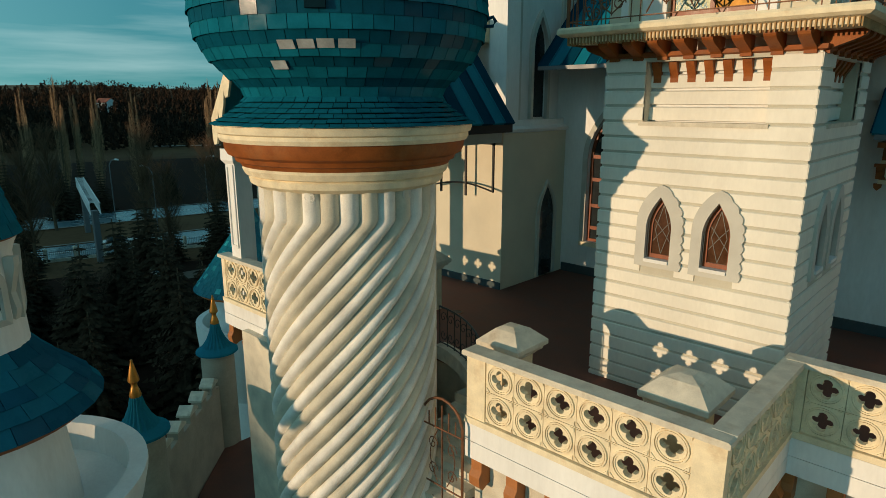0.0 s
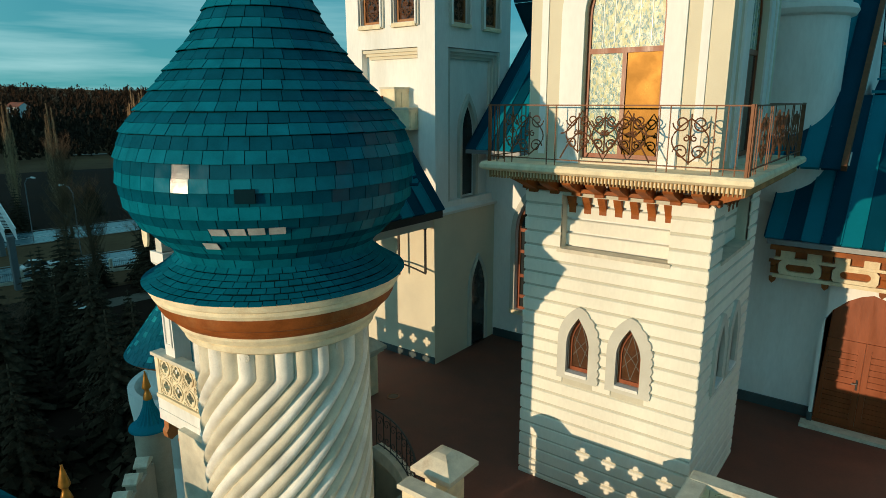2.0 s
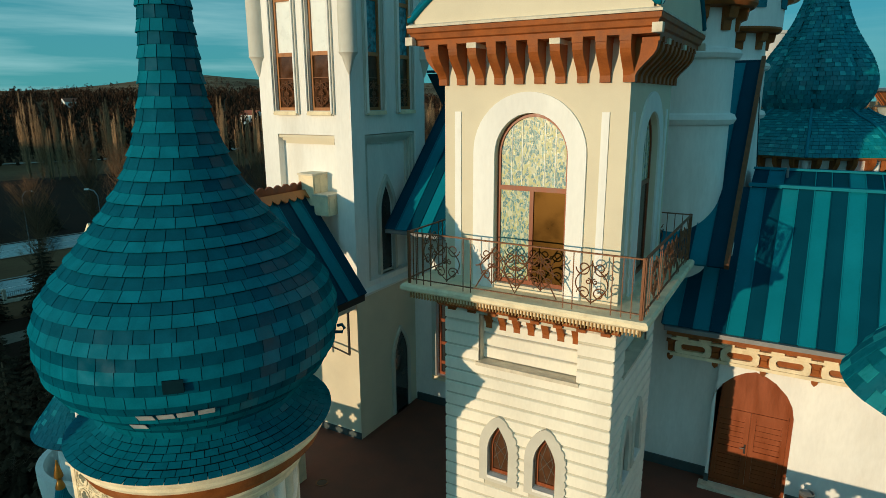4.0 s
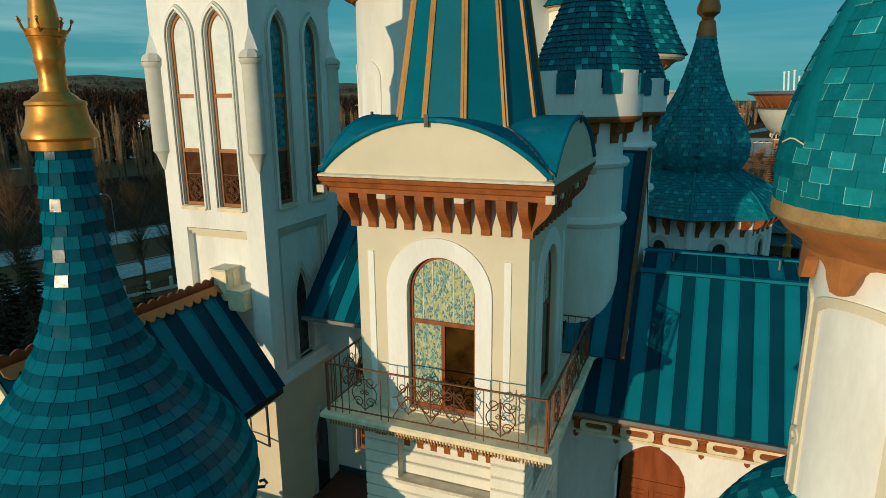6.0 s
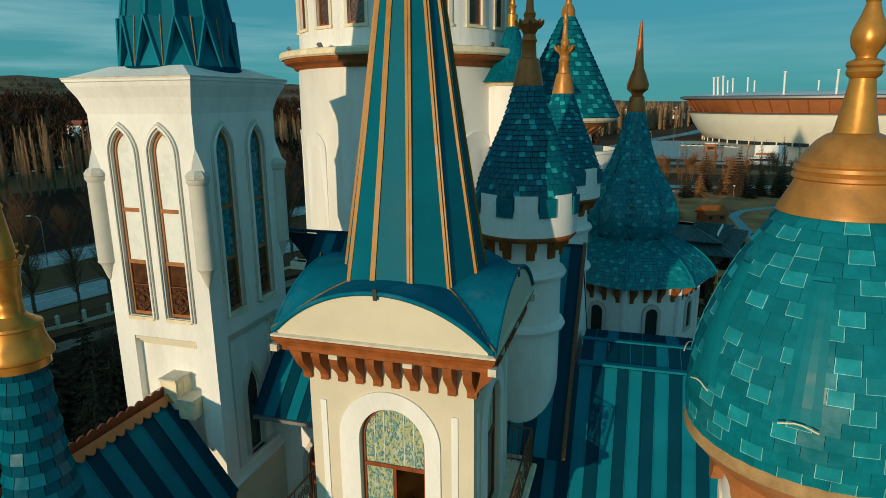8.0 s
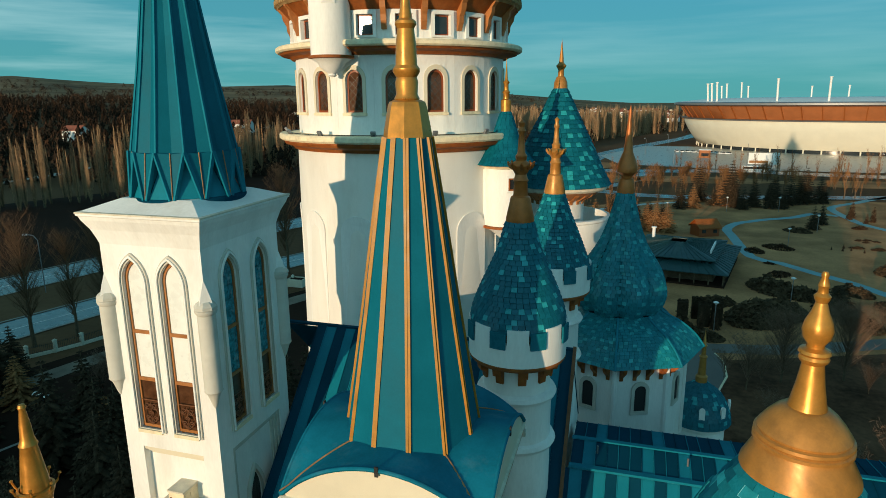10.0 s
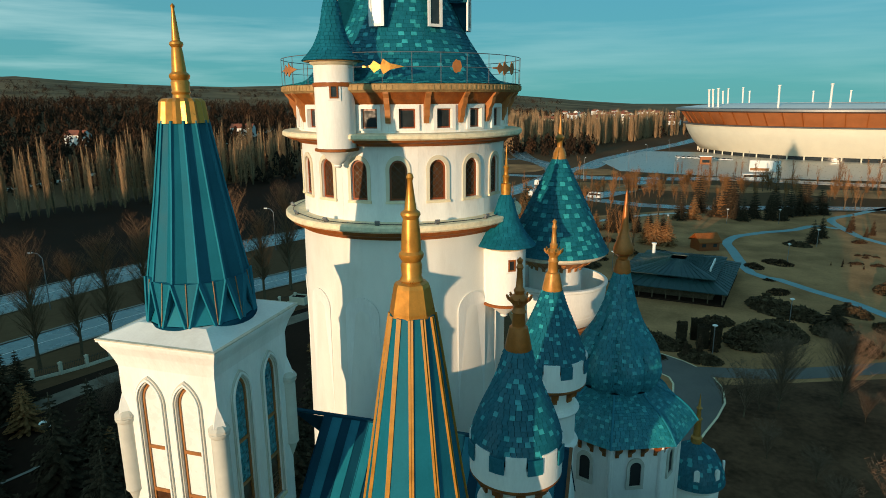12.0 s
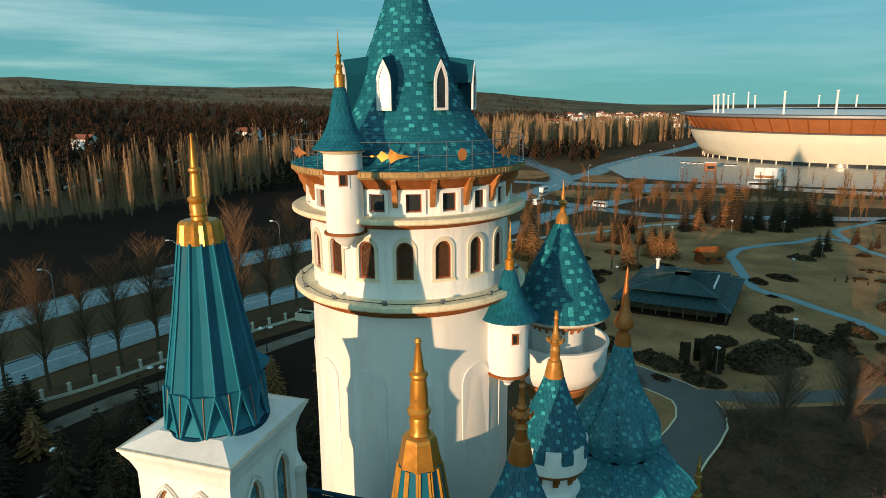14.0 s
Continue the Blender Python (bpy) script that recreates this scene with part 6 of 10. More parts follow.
        if tx < -8:
            part("drum_band", lathe([(k - 0.02, 29.12), (k + 0.06, 29.14), (k + 0.06, 29.28), (k - 0.02, 29.30)], tx, ty, 28), M["brown"], h, smooth=30)
        for mid in (-66 if tx < -8 else -60, 118):
            at = curved(tx, ty, k, mid)
            zc = (bz + ez) / 2 + 0.58
            part("window_surround", plate(rect(-0.25, 0.25, zc - 0.36, zc + 0.36), [rect(-0.155, 0.155, zc - 0.255, zc + 0.255)], 0.035, at), M["plaster"], h, "white raised window surround")
            w = part("slit_window", plate(rect(-0.16, 0.16, zc - 0.26, zc + 0.26), [rect(-0.10, 0.10, zc - 0.2, zc + 0.2)], 0.06, at), M["brown"], h, "small brown-framed window")
            part("pane", plate(rect(-0.105, 0.105, zc - 0.2, zc + 0.2), [], 0.01, at, back=0.003), M["glass_dark"], w)
        top = nz - 2.2
        rp = smooth_profile([(k + 0.43, ez - 0.06), (k * 1.0, ez + 0.45), (k * 0.62, ez + 1.1), (0.34, ez + 1.85), (0.2, top)], 6)
        part("roof_underlay", lathe([(max(0.02, r - 0.035), z) for r, z in rp], tx, ty, 32), M["underlay"], h)
        tiled_roof(h, rp, tx, ty, 0.16, 0.20, M["tile"], M["tile_far"], near=(215, 330), most=70, rng_seed=int(ez))
        finial(h, tx, ty, [(0.21, top - 0.02), (0.22, top + 0.45), (0.13, top + 0.5), (0.12, top + 0.7), (0.17, top + 0.78), (0.10, top + 0.86), (0.09, top + 1.1), (0.14, top + 1.18), (0.06, top + 1.28), (0.0, nz)], M["gold"])
    part("turret_neck", box(-6.35, -5.2, 26.2, 27.6, 19.75, 22.2), M["plaster"], t, "white neck that joins the hung turret")


keep()

# ---- the eastern cluster of turrets ----
def crenel_turret(x, y, rim, tube, z_rim, z_foot, roof_pts, z_gold, z_tip, foot_cone, gilt):
    t = thing("crenellated_turret", (x, y, z_foot), "white round turret with crenellated head and teal tiled cone roof", "turret", "crenellated turrets")
    prof = [(tube * 0.55, z_foot), (tube * 0.86, z_foot + 0.45), (tube, z_foot + 1.0)] if foot_cone else [(tube, z_foot)]
    mid1, mid2 = z_rim - 1.0, z_rim - 2.4
    prof += [(tube, mid2 - 0.24), (tube + 0.10, mid2 - 0.20), (tube + 0.15, mid2 - 0.1), (tube + 0.10, mid2), (tube, mid2 + 0.04), (tube, mid1 - 0.22), (tube + 0.10, mid1 - 0.18), (tube + 0.14, mid1 - 0.09), (tube + 0.09, mid1), (tube - 0.04, mid1 + 0.05), (tube - 0.06, z_rim)]
    part("tube", lathe(prof, x, y, 40), M["plaster"], t, "white plastered tube with two roll mouldings", smooth=35)
    part("corbel_ring", lathe([(tube, z_rim - 0.16), (rim - 0.06, z_rim - 0.14), (rim, z_rim - 0.06), (rim, z_rim), (tube, z_rim + 0.01)], x, y, 40), M["brown"], t, smooth=30)
    for k in range(10):
        at = curved(x, y, tube - 0.06, 36 * k)
        part("corbel", bracket_mesh(at, 0, 0.20, [(0, z_rim - 0.15), (0, z_rim - 0.62), (0.08, z_rim - 0.62), (0.10, z_rim - 0.42), (0.22, z_rim - 0.38), (0.26, z_rim - 0.15)]), M["brown"], t, "stepped brown corbel")
    n = 8
    head = part("parapet", lathe([(rim - 0.14, z_rim), (rim, z_rim), (rim + 0.01, z_rim + 0.62), (rim - 0.14, z_rim + 0.62)], x, y, 48, closed=True), M["plaster"], t, "white crenellated parapet", smooth=30)
    w = 2 * math.pi * rim / n
    for k in range(n):
        at = curved(x, y, rim, 10 + 360 / n * k)
        part("merlon", plate(fine_rect(-w * 0.27, w * 0.27, z_rim + 0.6, z_rim + 1.02, 5), [], 0.14, at, back=-0.13), M["plaster"], head)
    rp = smooth_profile(roof_pts, 6)
    part("roof_underlay", lathe([(max(0.02, r - 0.035), z) for r, z in rp], x, y, 40), M["underlay"], t)
    tiled_roof(t, rp, x, y, 0.135, 0.165, M["turret_tile"], M["ctile_far"], near=(225, 330), most=130, rng_seed=int(x * 10), light=0.13, lift=0.034, lap=1.02, dots=M["dot_tile"])
    # tabs of roof that drop through the crenels
    for k in range(n):
        at = curved(x, y, rim, 10 + 360 / n * (k + 0.5))
        part("roof_tab", plate(fine_rect(-w * 0.20, w * 0.20, z_rim + 0.50, z_rim + 0.95, 4), [], 0.05, at, back=0.012), M["ctile_far"], t, "tiled tab of roof over the crenel")
    finial(t, x, y, [(0.36, z_gold - 0.03), (0.37, z_gold + 0.04), (0.25, z_gold + 0.62), (0.19, z_gold + 0.66), (0.17, z_gold + 1.0), (0.20, z_gold + 1.05), (0.17, z_gold + 1.1), (0.15, z_gold + 1.2), (0.27, z_gold + 1.42), (0.25, z_gold + 1.46), (0.13, z_gold + 1.55), (0.15, z_gold + 1.66), (0.10, z_gold + 1.74), (0.07, z_gold + 2.2), (0.10, z_gold + 2.28), (0.06, z_tip - 0.18), (0.085, z_tip - 0.08), (0.0, z_tip)], gilt, label="turned dull gold finial with a small crown")
    bm = bmesh.new()
    for k in range(8):
        c, q = math.cos(math.pi / 4 * k + 0.2), math.sin(math.pi / 4 * k + 0.2)
        z = z_gold + 1.34
        rod([(x + 0.20 * c, y + 0.20 * q, z), (x + 0.27 * c, y + 0.27 * q, z + 0.05), (x + 0.32 * c, y + 0.32 * q, z + 0.14)], 0.045, bm, 5)
        bmesh.ops.create_icosphere(bm, subdivisions=1, radius=0.035, matrix=Matrix.Translation((x + 0.325 * c, y + 0.325 * q, z + 0.16)))
    part("crown", bm, gilt, t, "flared points of the small crown", smooth=40)
    return t


# first finial takes the shaded copy of the gold, second the lit one
crenel_turret(-2.41, 15.87, 1.30, 0.95, 18.48, 12.0, [(1.27, 19.35), (1.20, 19.75), (1.02, 20.25), (0.60, 21.22), (0.36, 22.04)], 22.04, 24.6, True, M["bronze"])
crenel_turret(-2.22, 22.03, 1.36, 1.02, 18.45, 11.0, [(1.33, 19.25), (1.25, 19.55), (0.90, 20.45), (0.55, 21.3), (0.35, 21.9)], 21.9, 24.5, False, M["old_gold"])


def bell_tower():
    x, y = 0.17, 27.79
    t = thing("bell_roofed_tower", (x, y, GROUND), "white octagonal tower with a swelling teal tiled bell roof", "tower")
    part("shaft", lathe([(3.0, GROUND), (2.95, 10.2), (2.95, 14.6)], x, y, 8, a0=0.0), M["plaster"], t, "white octagonal shaft")
    for k in range(8):
        a = math.pi / 4 * k
        part("corner_strip", lathe([(0.13, 10.3), (0.13, 14.5)], x + 2.93 * math.cos(a), y + 2.93 * math.sin(a), 8), M["plaster"], t)
        mid = math.degrees(a) + 22.5
        c, s = math.cos(radians(mid)), math.sin(radians(mid))
        at = framed((x + 2.73 * c, y + 2.73 * s, 0), (-s, c, 0), (c, s, 0))
        w = part("arched_window", plate(rounded(0, 0.38, 12.2, 13.3, 12), [rounded(0, 0.25, 12.35, 13.25, 12)], 0.08, at), M["grey_plaster"], t, "small round-arched window with grey surround")
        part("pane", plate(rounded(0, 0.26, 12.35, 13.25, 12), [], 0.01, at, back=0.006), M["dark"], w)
        for q in (-0.85, -0.28, 0.28, 0.85):
            part("eave_bracket", bracket_mesh(at, q, 0.15, scroll(13.75, 14.45, 0.05, 0.42)), M["brown"], t)
    part("eave_board", lathe([(2.8, 14.35), (3.25, 14.38), (3.42, 14.46), (3.42, 14.56), (2.8, 14.6)], x, y, 8, a0=0.0), M["orange"], t, "orange-brown eave board")
    low = smooth_profile([(3.55, 14.50), (3.15, 15.05), (2.55, 15.55), (1.95, 15.85), (1.66, 16.05)], 6)
    up = smooth_profile([(1.60, 16.02), (1.86, 16.40), (1.98, 16.85), (1.93, 17.3), (1.70, 17.85), (1.36, 18.4), (1.02, 19.0), (0.72, 19.8), (0.50, 20.6), (0.36, 21.2)], 6)

    def rip_low(a, r, z):
        q = (a / (math.pi / 4)) % 1.0 - 0.5
        return math.cos(math.pi / 8) / math.cos(q * math.pi / 4) * 1.03

    def rip_up(a, r, z):
        q = (a / (math.pi / 4)) % 1.0
        return 0.83 + 0.20 * math.sqrt(math.sin(math.pi * q) + 1e-6)
    for nm, pr, rip in (("lower_roof", low, rip_low), ("bell_roof", up, rip_up)):
        part(nm, lathe([(r - 0.07, z) for r, z in pr], x, y, 96, ripple=lambda a, i, pr=pr, rip=rip: rip(a, *pr[i])), M["underlay"], t)
        # both bell roof tiers take the lightened copy of the turret tile
        tiled_roof(t, pr, x, y, 0.155, 0.20, M["ctile"], M["bell_tiles"], ripple=rip, rng_seed=11, light=0.2, lap=1.05)
    for k in range(8):
        a = math.pi / 4 * k
        part("hip_cap", rod([(x + (r * 1.03 + 0.03) * math.cos(a), y + (r * 1.03 + 0.03) * math.sin(a), z + 0.02) for r, z in low], 0.05, sides=6), M["metal_a"], t)
    # gold finial in the shade-coloured copy of the paint
    finial(t, x, y, [(0.37, 21.15), (0.38, 21.25), (0.29, 21.75), (0.22, 21.80), (0.24, 21.9), (0.42, 22.05), (0.44, 22.25), (0.32, 22.6), (0.2, 22.9), (0.16, 23.3), (0.06, 24.6), (0.0, 24.85)], M["bronze"], label="slender gold spike finial")


bell_tower()


def bowl_turret():
    x, y = -3.3, 33.0
    t = thing("bowl_turret", (x, y, GROUND), "white round turret with a bowl balcony and tall teal cone roof", "turret")
    part("shaft", lathe([(1.4, GROUND), (1.4, 20.8)], x, y, 32), M["plaster"], t, smooth=30)
    part("bowl", lathe([(1.4, 16.72), (1.75, 16.76), (2.15, 16.98), (2.48, 17.4), (2.64, 17.9), (2.72, 19.05), (2.78, 19.1), (2.78, 19.22), (2.60, 19.24), (2.56, 17.6), (1.3, 17.5)], x, y, 48), M["plaster"], t, "white bowl-shaped balcony", smooth=30)
    part("bowl_foot", lathe([(1.2, 15.5), (1.5, 15.62), (1.62, 15.9), (1.72, 16.35), (1.95, 16.68), (1.9, 16.76), (1.3, 16.78)], x, y, 32), M["orange"], t, smooth=30)
    part("soffit", lathe([(1.4, 20.05), (1.6, 20.1), (2.3, 20.58), (1.4, 20.62)], x, y, 48), M["orange"], t, "orange-brown soffit", smooth=30)
    part("eave", lathe([(1.4, 20.55), (2.5, 20.58), (2.62, 20.68), (2.62, 20.80), (1.4, 20.85)], x, y, 48), M["capstone"], t, "pale eave ring", smooth=30)
    for k in range(20):
        at = curved(x, y, 1.4, 18 * k)
        part("eave_bracket", bracket_mesh(at, 0, 0.16, scroll(19.85, 20.5, 0.06, 0.62)), M["orange"], t)
    rp = smooth_profile([(2.72, 20.82), (2.30, 21.6), (1.88, 22.5), (1.14, 24.0), (0.36, 25.6)], 6)
    part("roof_underlay", lathe([(max(0.02, r - 0.035), z) for r, z in rp], x, y, 40), M["underlay"], t)
    tiled_roof(t, rp, x, y, 0.24, 0.30, M["ctile"], M["ctile_far"], rng_seed=14, light=0.13, lift=0.04, lap=1.02, dots=M["dot_tile"])
    finial(t, x, y, [(0.36, 25.55), (0.33, 25.9), (0.22, 26.15), (0.15, 26.2), (0.14, 26.5), (0.26, 26.7), (0.12, 26.85), (0.10, 27.1), (0.0, 28.0)], M["old_gold"])


bowl_turret()


def small_dome():
    x, y = 4.55, 32.95
    t = thing("small_domed_turret", (x, y, GROUND), "small turret with a teal ribbed dome and tall dull gold spike", "turret")
    part("shaft", lathe([(1.35, GROUND), (1.35, 8.2), (1.5, 8.4), (1.5, 8.6)], x, y, 24), M["plaster"], t, smooth=30)
    rp = smooth_profile([(1.62, 8.55), (1.5, 9.2), (1.1, 9.95), (0.55, 10.4), (0.28, 10.6)], 6)
    part("roof_underlay", lathe([(max(0.02, r - 0.035), z) for r, z in rp], x, y, 40), M["underlay"], t)
    tiled_roof(t, rp, x, y, 0.22, 0.28, M["ctile"], M["ctile_far"], rng_seed=15, light=0.13, dots=M["dot_tile"])
    for k in range(8):
        a = math.pi / 4 * k
        at = framed((x + 1.40 * math.cos(a), y + 1.40 * math.sin(a), 0), (-math.sin(a), math.cos(a), 0), (math.cos(a), math.sin(a), 0))
        part("lucarne", plate(rounded(0, 0.14, 9.1, 9.6, 8), [], 0.12, at), M["plaster"], t)
    finial(t, x, y, [(0.28, 10.5), (0.3, 10.9), (0.2, 11.0), (0.16, 11.9), (0.22, 12.0), (0.12, 12.1), (0.10, 12.5), (0.16, 12.6), (0.08, 12.7), (0.0, 13.55)], M["old_gold"], label="tall dull gold spike finial")


small_dome()


# ---- near eastern domed tower ----
def dome_tower():
    x, y = 2.5, 8.22
    t = thing("domed_tower", (x, y, TERRACE), "white round tower with a large checkered teal tiled dome", "tower")
    part("shaft", lathe([(1.0, TERRACE), (0.97, 17.2)], x, y, 48), M["plaster"], t, "white plastered shaft", smooth=30)
    for k in range(5):
        at = curved(x, y, 0.97, 72 * k + 10)
        part("arch_moulding", plate(rounded(0, 0.56, 14.0, 16.58, 14, 0.20), [rounded(0, 0.45, 14.0, 16.50, 14, 0.17)], 0.035, at), M["cream"], t, "raised plaster arch moulding")
        if k % 2 == 0:
            disc = [(0.12 * math.cos(q), 14.9 + 0.12 * math.sin(q)) for q in np.linspace(0, 2 * math.pi, 17)[:-1]]
            hole = [(0.05 * math.cos(q), 14.9 + 0.05 * math.sin(q)) for q in np.linspace(0, 2 * math.pi, 11)[:-1]]
            at2 = curved(x, y, 0.97, 72 * k + 46)
            part("roundel", plate(disc, [hole], 0.05, at2), M["cream"], t)
    # brown scalloped corbel table
    n = 9
    for k in range(n):
        at = curved(x, y, 0.99, 360 / n * k)
        w = 2 * math.pi * 0.99 / n
        arch = [(-w / 2, 17.35), (-w / 2, 16.84), (-w * 0.38, 16.86), (-w * 0.30, 16.98)] + [(w * 0.28 * math.cos(q), 17.02 + 0.17 * math.sin(q)) for q in np.linspace(math.pi, 0, 10)] + [(w * 0.30, 16.98), (w * 0.38, 16.86), (w / 2, 16.84), (w / 2, 17.35)]
        part("corbel_arch", plate(arch, [], 0.14, at), M["orange"], t, "orange-brown scalloped corbel")
    part("corbel_ring", lathe([(0.98, 17.15), (1.10, 17.18), (1.16, 17.3), (1.34, 17.42), (1.44, 17.56), (1.0, 17.58)], x, y, 60), M["orange"], t, "orange-brown swelling corbel ring", smooth=30)
    part("rim_ring", lathe([(1.0, 17.55), (1.46, 17.56), (1.50, 17.60), (1.50, 17.74), (1.47, 17.78), (1.0, 17.8)], x, y, 60), M["ochre"], t, "weathered ochre-brown rim", smooth=30)
    rp = smooth_profile([(1.47, 17.72), (1.50, 18.0), (1.49, 18.3), (1.44, 18.7), (1.33, 19.1), (1.14, 19.6), (0.93, 20.02), (0.66, 20.46)], 8)
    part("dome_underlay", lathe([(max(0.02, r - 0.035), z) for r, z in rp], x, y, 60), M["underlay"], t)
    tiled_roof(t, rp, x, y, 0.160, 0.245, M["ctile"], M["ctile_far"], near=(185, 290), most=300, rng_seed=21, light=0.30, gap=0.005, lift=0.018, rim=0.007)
    # sunk shell-like scoops with worn edges
    for mid, lean in ((204, -9), (249, 0), (294, 4), (339, 0), (159, -6)):
        zs = np.linspace(18.45, 19.86, 9)
        bm = bmesh.new()
        rows = []
        for i, z in enumerate(zs):
            r = float(np.interp(z, [p[1] for p in rp], [p[0] for p in rp]))
            w = 0.19 * (1 - 0.45 * i / 8)
            m = radians(mid + lean * i / 8)
            rows.append([bm.verts.new((x + (r + q) * math.cos(m + u * w / r), y + (r + q) * math.sin(m + u * w / r), z)) for u, q in ((-1, -0.02), (-1, 0.030), (-0.5, 0.042), (0, 0.046), (0.5, 0.042), (1, 0.030), (1, -0.02))])
        for p, q in zip(rows, rows[1:]):
            for k in range(7):
                bm.faces.new((p[k], p[(k + 1) % 7], q[(k + 1) % 7], q[k]))
        bm.faces.new(rows[0][::-1])
        bm.faces.new(rows[-1])
        part("dome_scoop", bm, M["scoop"], t, "smooth teal sheet scoop")
        r = 1.585
        part("scoop_edge", rod([(x + r * math.cos(radians(mid) + u), y + r * math.sin(radians(mid) + u), 18.44 + 0.03 * math.cos(u * 20)) for u in np.linspace(-0.12, 0.12, 6)], 0.009, sides=5), M["stone"], t)
    part("gold_cap", lathe([(0.62, 20.42), (0.70, 20.45), (0.69, 20.50), (0.56, 20.76), (0.545, 20.82), (0.58, 20.84), (0.58, 20.88), (0.555, 20.90), (0.575, 20.93), (0.57, 20.97), (0.53, 20.99), (0.54, 21.02), (0.46, 21.14), (0.36, 21.26), (0.28, 21.32), (0.23, 21.34)], x, y, 48), M["old_gold"], t, "stepped worn gold cap", smooth=30)
    finial(t, x, y, [(0.23, 21.32), (0.205, 21.42), (0.16, 21.66), (0.125, 21.92), (0.16, 21.95), (0.175, 21.99), (0.16, 22.03), (0.185, 22.06), (0.17, 22.10), (0.10, 22.13), (0.10, 22.17), (0.155, 22.25), (0.175, 22.35), (0.155, 22.45), (0.10, 22.58), (0.065, 22.70), (0.085, 22.74), (0.095, 22.78), (0.06, 22.82), (0.055, 22.88), (0.065, 22.91), (0.035, 23.0), (0.045, 23.04), (0.03, 23.08), (0.0, 23.09)], M["gold"], seg=28)
    low = smooth_profile([(1.75, 13.35), (1.5, 13.74), (1.2, 14.05), (0.99, 14.2)], 6)
    part("skirt_underlay", lathe([(max(0.02, r - 0.035), z) for r, z in low], x, y, 48), M["underlay"], t)
    tiled_roof(t, low, x, y, 0.17, 0.24, M["ctile"], M["ctile_far"], near=None, rng_seed=22, light=0.3)


dome_tower()

# ---- terrace fittings ----
def hall_door():
    t = thing("hall_door", (-0.3, 15.5, TERRACE), "varnished red-brown wooden double door in a pointed arch", "door")
    inner = tudor(-0.30, 0.80, 7.10, 9.15, 10.08)
    part("door_frame", plate(HALL_DOOR, [inner], 0.10, EAST, back=-0.22), M["wood"], t, "brown door frame")
    part("transom_panel", plate(tudor(-0.30, 0.795, 9.08, 9.16, 10.07), [], 0.03, EAST, back=-0.20), M["wood"], t, "boarded arch panel")
    for s in (-1, 1):
        c = -0.30 + s * 0.40
        leaf = part("door_leaf", plate(rect(c - 0.397, c + 0.397, 7.10, 9.076), [rect(c - 0.28, c + 0.28, 7.25, 7.95), rect(c - 0.28, c + 0.28, 8.08, 8.92)], 0.05, EAST, back=-0.20), M["wood"], t)
        for b0, b1 in ((7.25, 7.95), (8.08, 8.92)):
            n = 6
            for k in range(n):
                z0 = b0 + (b1 - b0) * k / n
                part("louvre_board", plate(rect(c - 0.278, c + 0.278, z0 + 0.004, z0 + (b1 - b0) / n - 0.004), [], 0.022, EAST, back=-0.195), M["wood"], leaf)
        if s < 0:
            part("handle_plate", plate(rect(-0.385, -0.345, 7.98, 8.22), [], 0.012, EAST, back=-0.148), M["black_iron"], leaf, "dark handle plate")
            part("door_lever", rod([EAST(-0.365, 8.14, -0.14), EAST(-0.365, 8.14, -0.09), EAST(-0.47, 8.13, -0.09)], 0.012), M["grey"], leaf, "metal lever handle")
    part("threshold", box(-1.3, 0.7, 15.15, 15.44, 7.004, 7.09), M["capstone"], t, "pale stone threshold step")


hall_door()


def ash_bin(x, y):
    t = thing("ash_bin", (x, y, TERRACE), "small brown cylindrical litter bin with a steel ash bowl", "litter bin")
    part("body", lathe([(0.145, 7.0), (0.15, 7.02), (0.15, 7.62), (0.135, 7.63)], x, y, 24), M["iron"], t, "brown painted metal body", smooth=40)
    part("base_ring", lathe([(0.155, 7.002), (0.16, 7.01), (0.16, 7.05), (0.15, 7.06)], x, y, 24), M["black_iron"], t, smooth=40)
    part("ash_bowl", lathe([(0.13, 7.60), (0.155, 7.64), (0.16, 7.69), (0.13, 7.70), (0.11, 7.66), (0.03, 7.645)], x, y, 24), M["grey"], t, "steel ash bowl", smooth=40)
    # no hole is cut; the slot's shade is a dark plate
    part("slot", plate(rect(-0.07, 0.07, 7.46, 7.55), [], 0.006, framed((x, y - 0.147, 0), (1, 0, 0), (0, -1, 0))), M["dark"], t, "dark plate in place of the unlit opening")


ash_bin(1.02, 15.05)


def red_window():
    t = thing("red_lattice_door", (-8.55, 15.9, TERRACE + 1), "tall pointed red-brown shuttered window over a stone sill", "window")
    part("window_frame", plate(RED_DOOR, [pointed(-8.55, 0.54, 8.08, 10.4, 11.6, 10, 0.28)], 0.08, CENTRE, back=-0.20), M["wood"], t)
    part("shutter", plate(pointed(-8.55, 0.545, 8.08, 10.4, 11.6, 10, 0.28), [], 0.02, CENTRE, back=-0.19), M["glass_dark"], t)
    for z in (8.35, 9.0, 9.75, 10.4):
        part("crossbar", plate(rect(-9.09, -8.01, z, z + 0.10), [], 0.05, CENTRE, back=-0.18), M["wood"], t)
    part("mullion", plate(rect(-8.59, -8.51, 8.08, 11.4), [], 0.05, CENTRE, back=-0.178), M["wood"], t)
    part("window_sill", plate(rect(-9.3, -7.8, 7.88, 8.0), [], 0.12, CENTRE, back=0.0), M["stone"], t)
    o = plate(pointed(-8.55, 0.78, 8.0, 10.4, 11.98, 10, 0.28), [pointed(-8.55, 0.625, 8.005, 10.4, 11.755, 10, 0.28)], 0.05, CENTRE, back=0.003)
    part("surround", o, M["grey_plaster"], t, "plain plaster surround")


red_window()


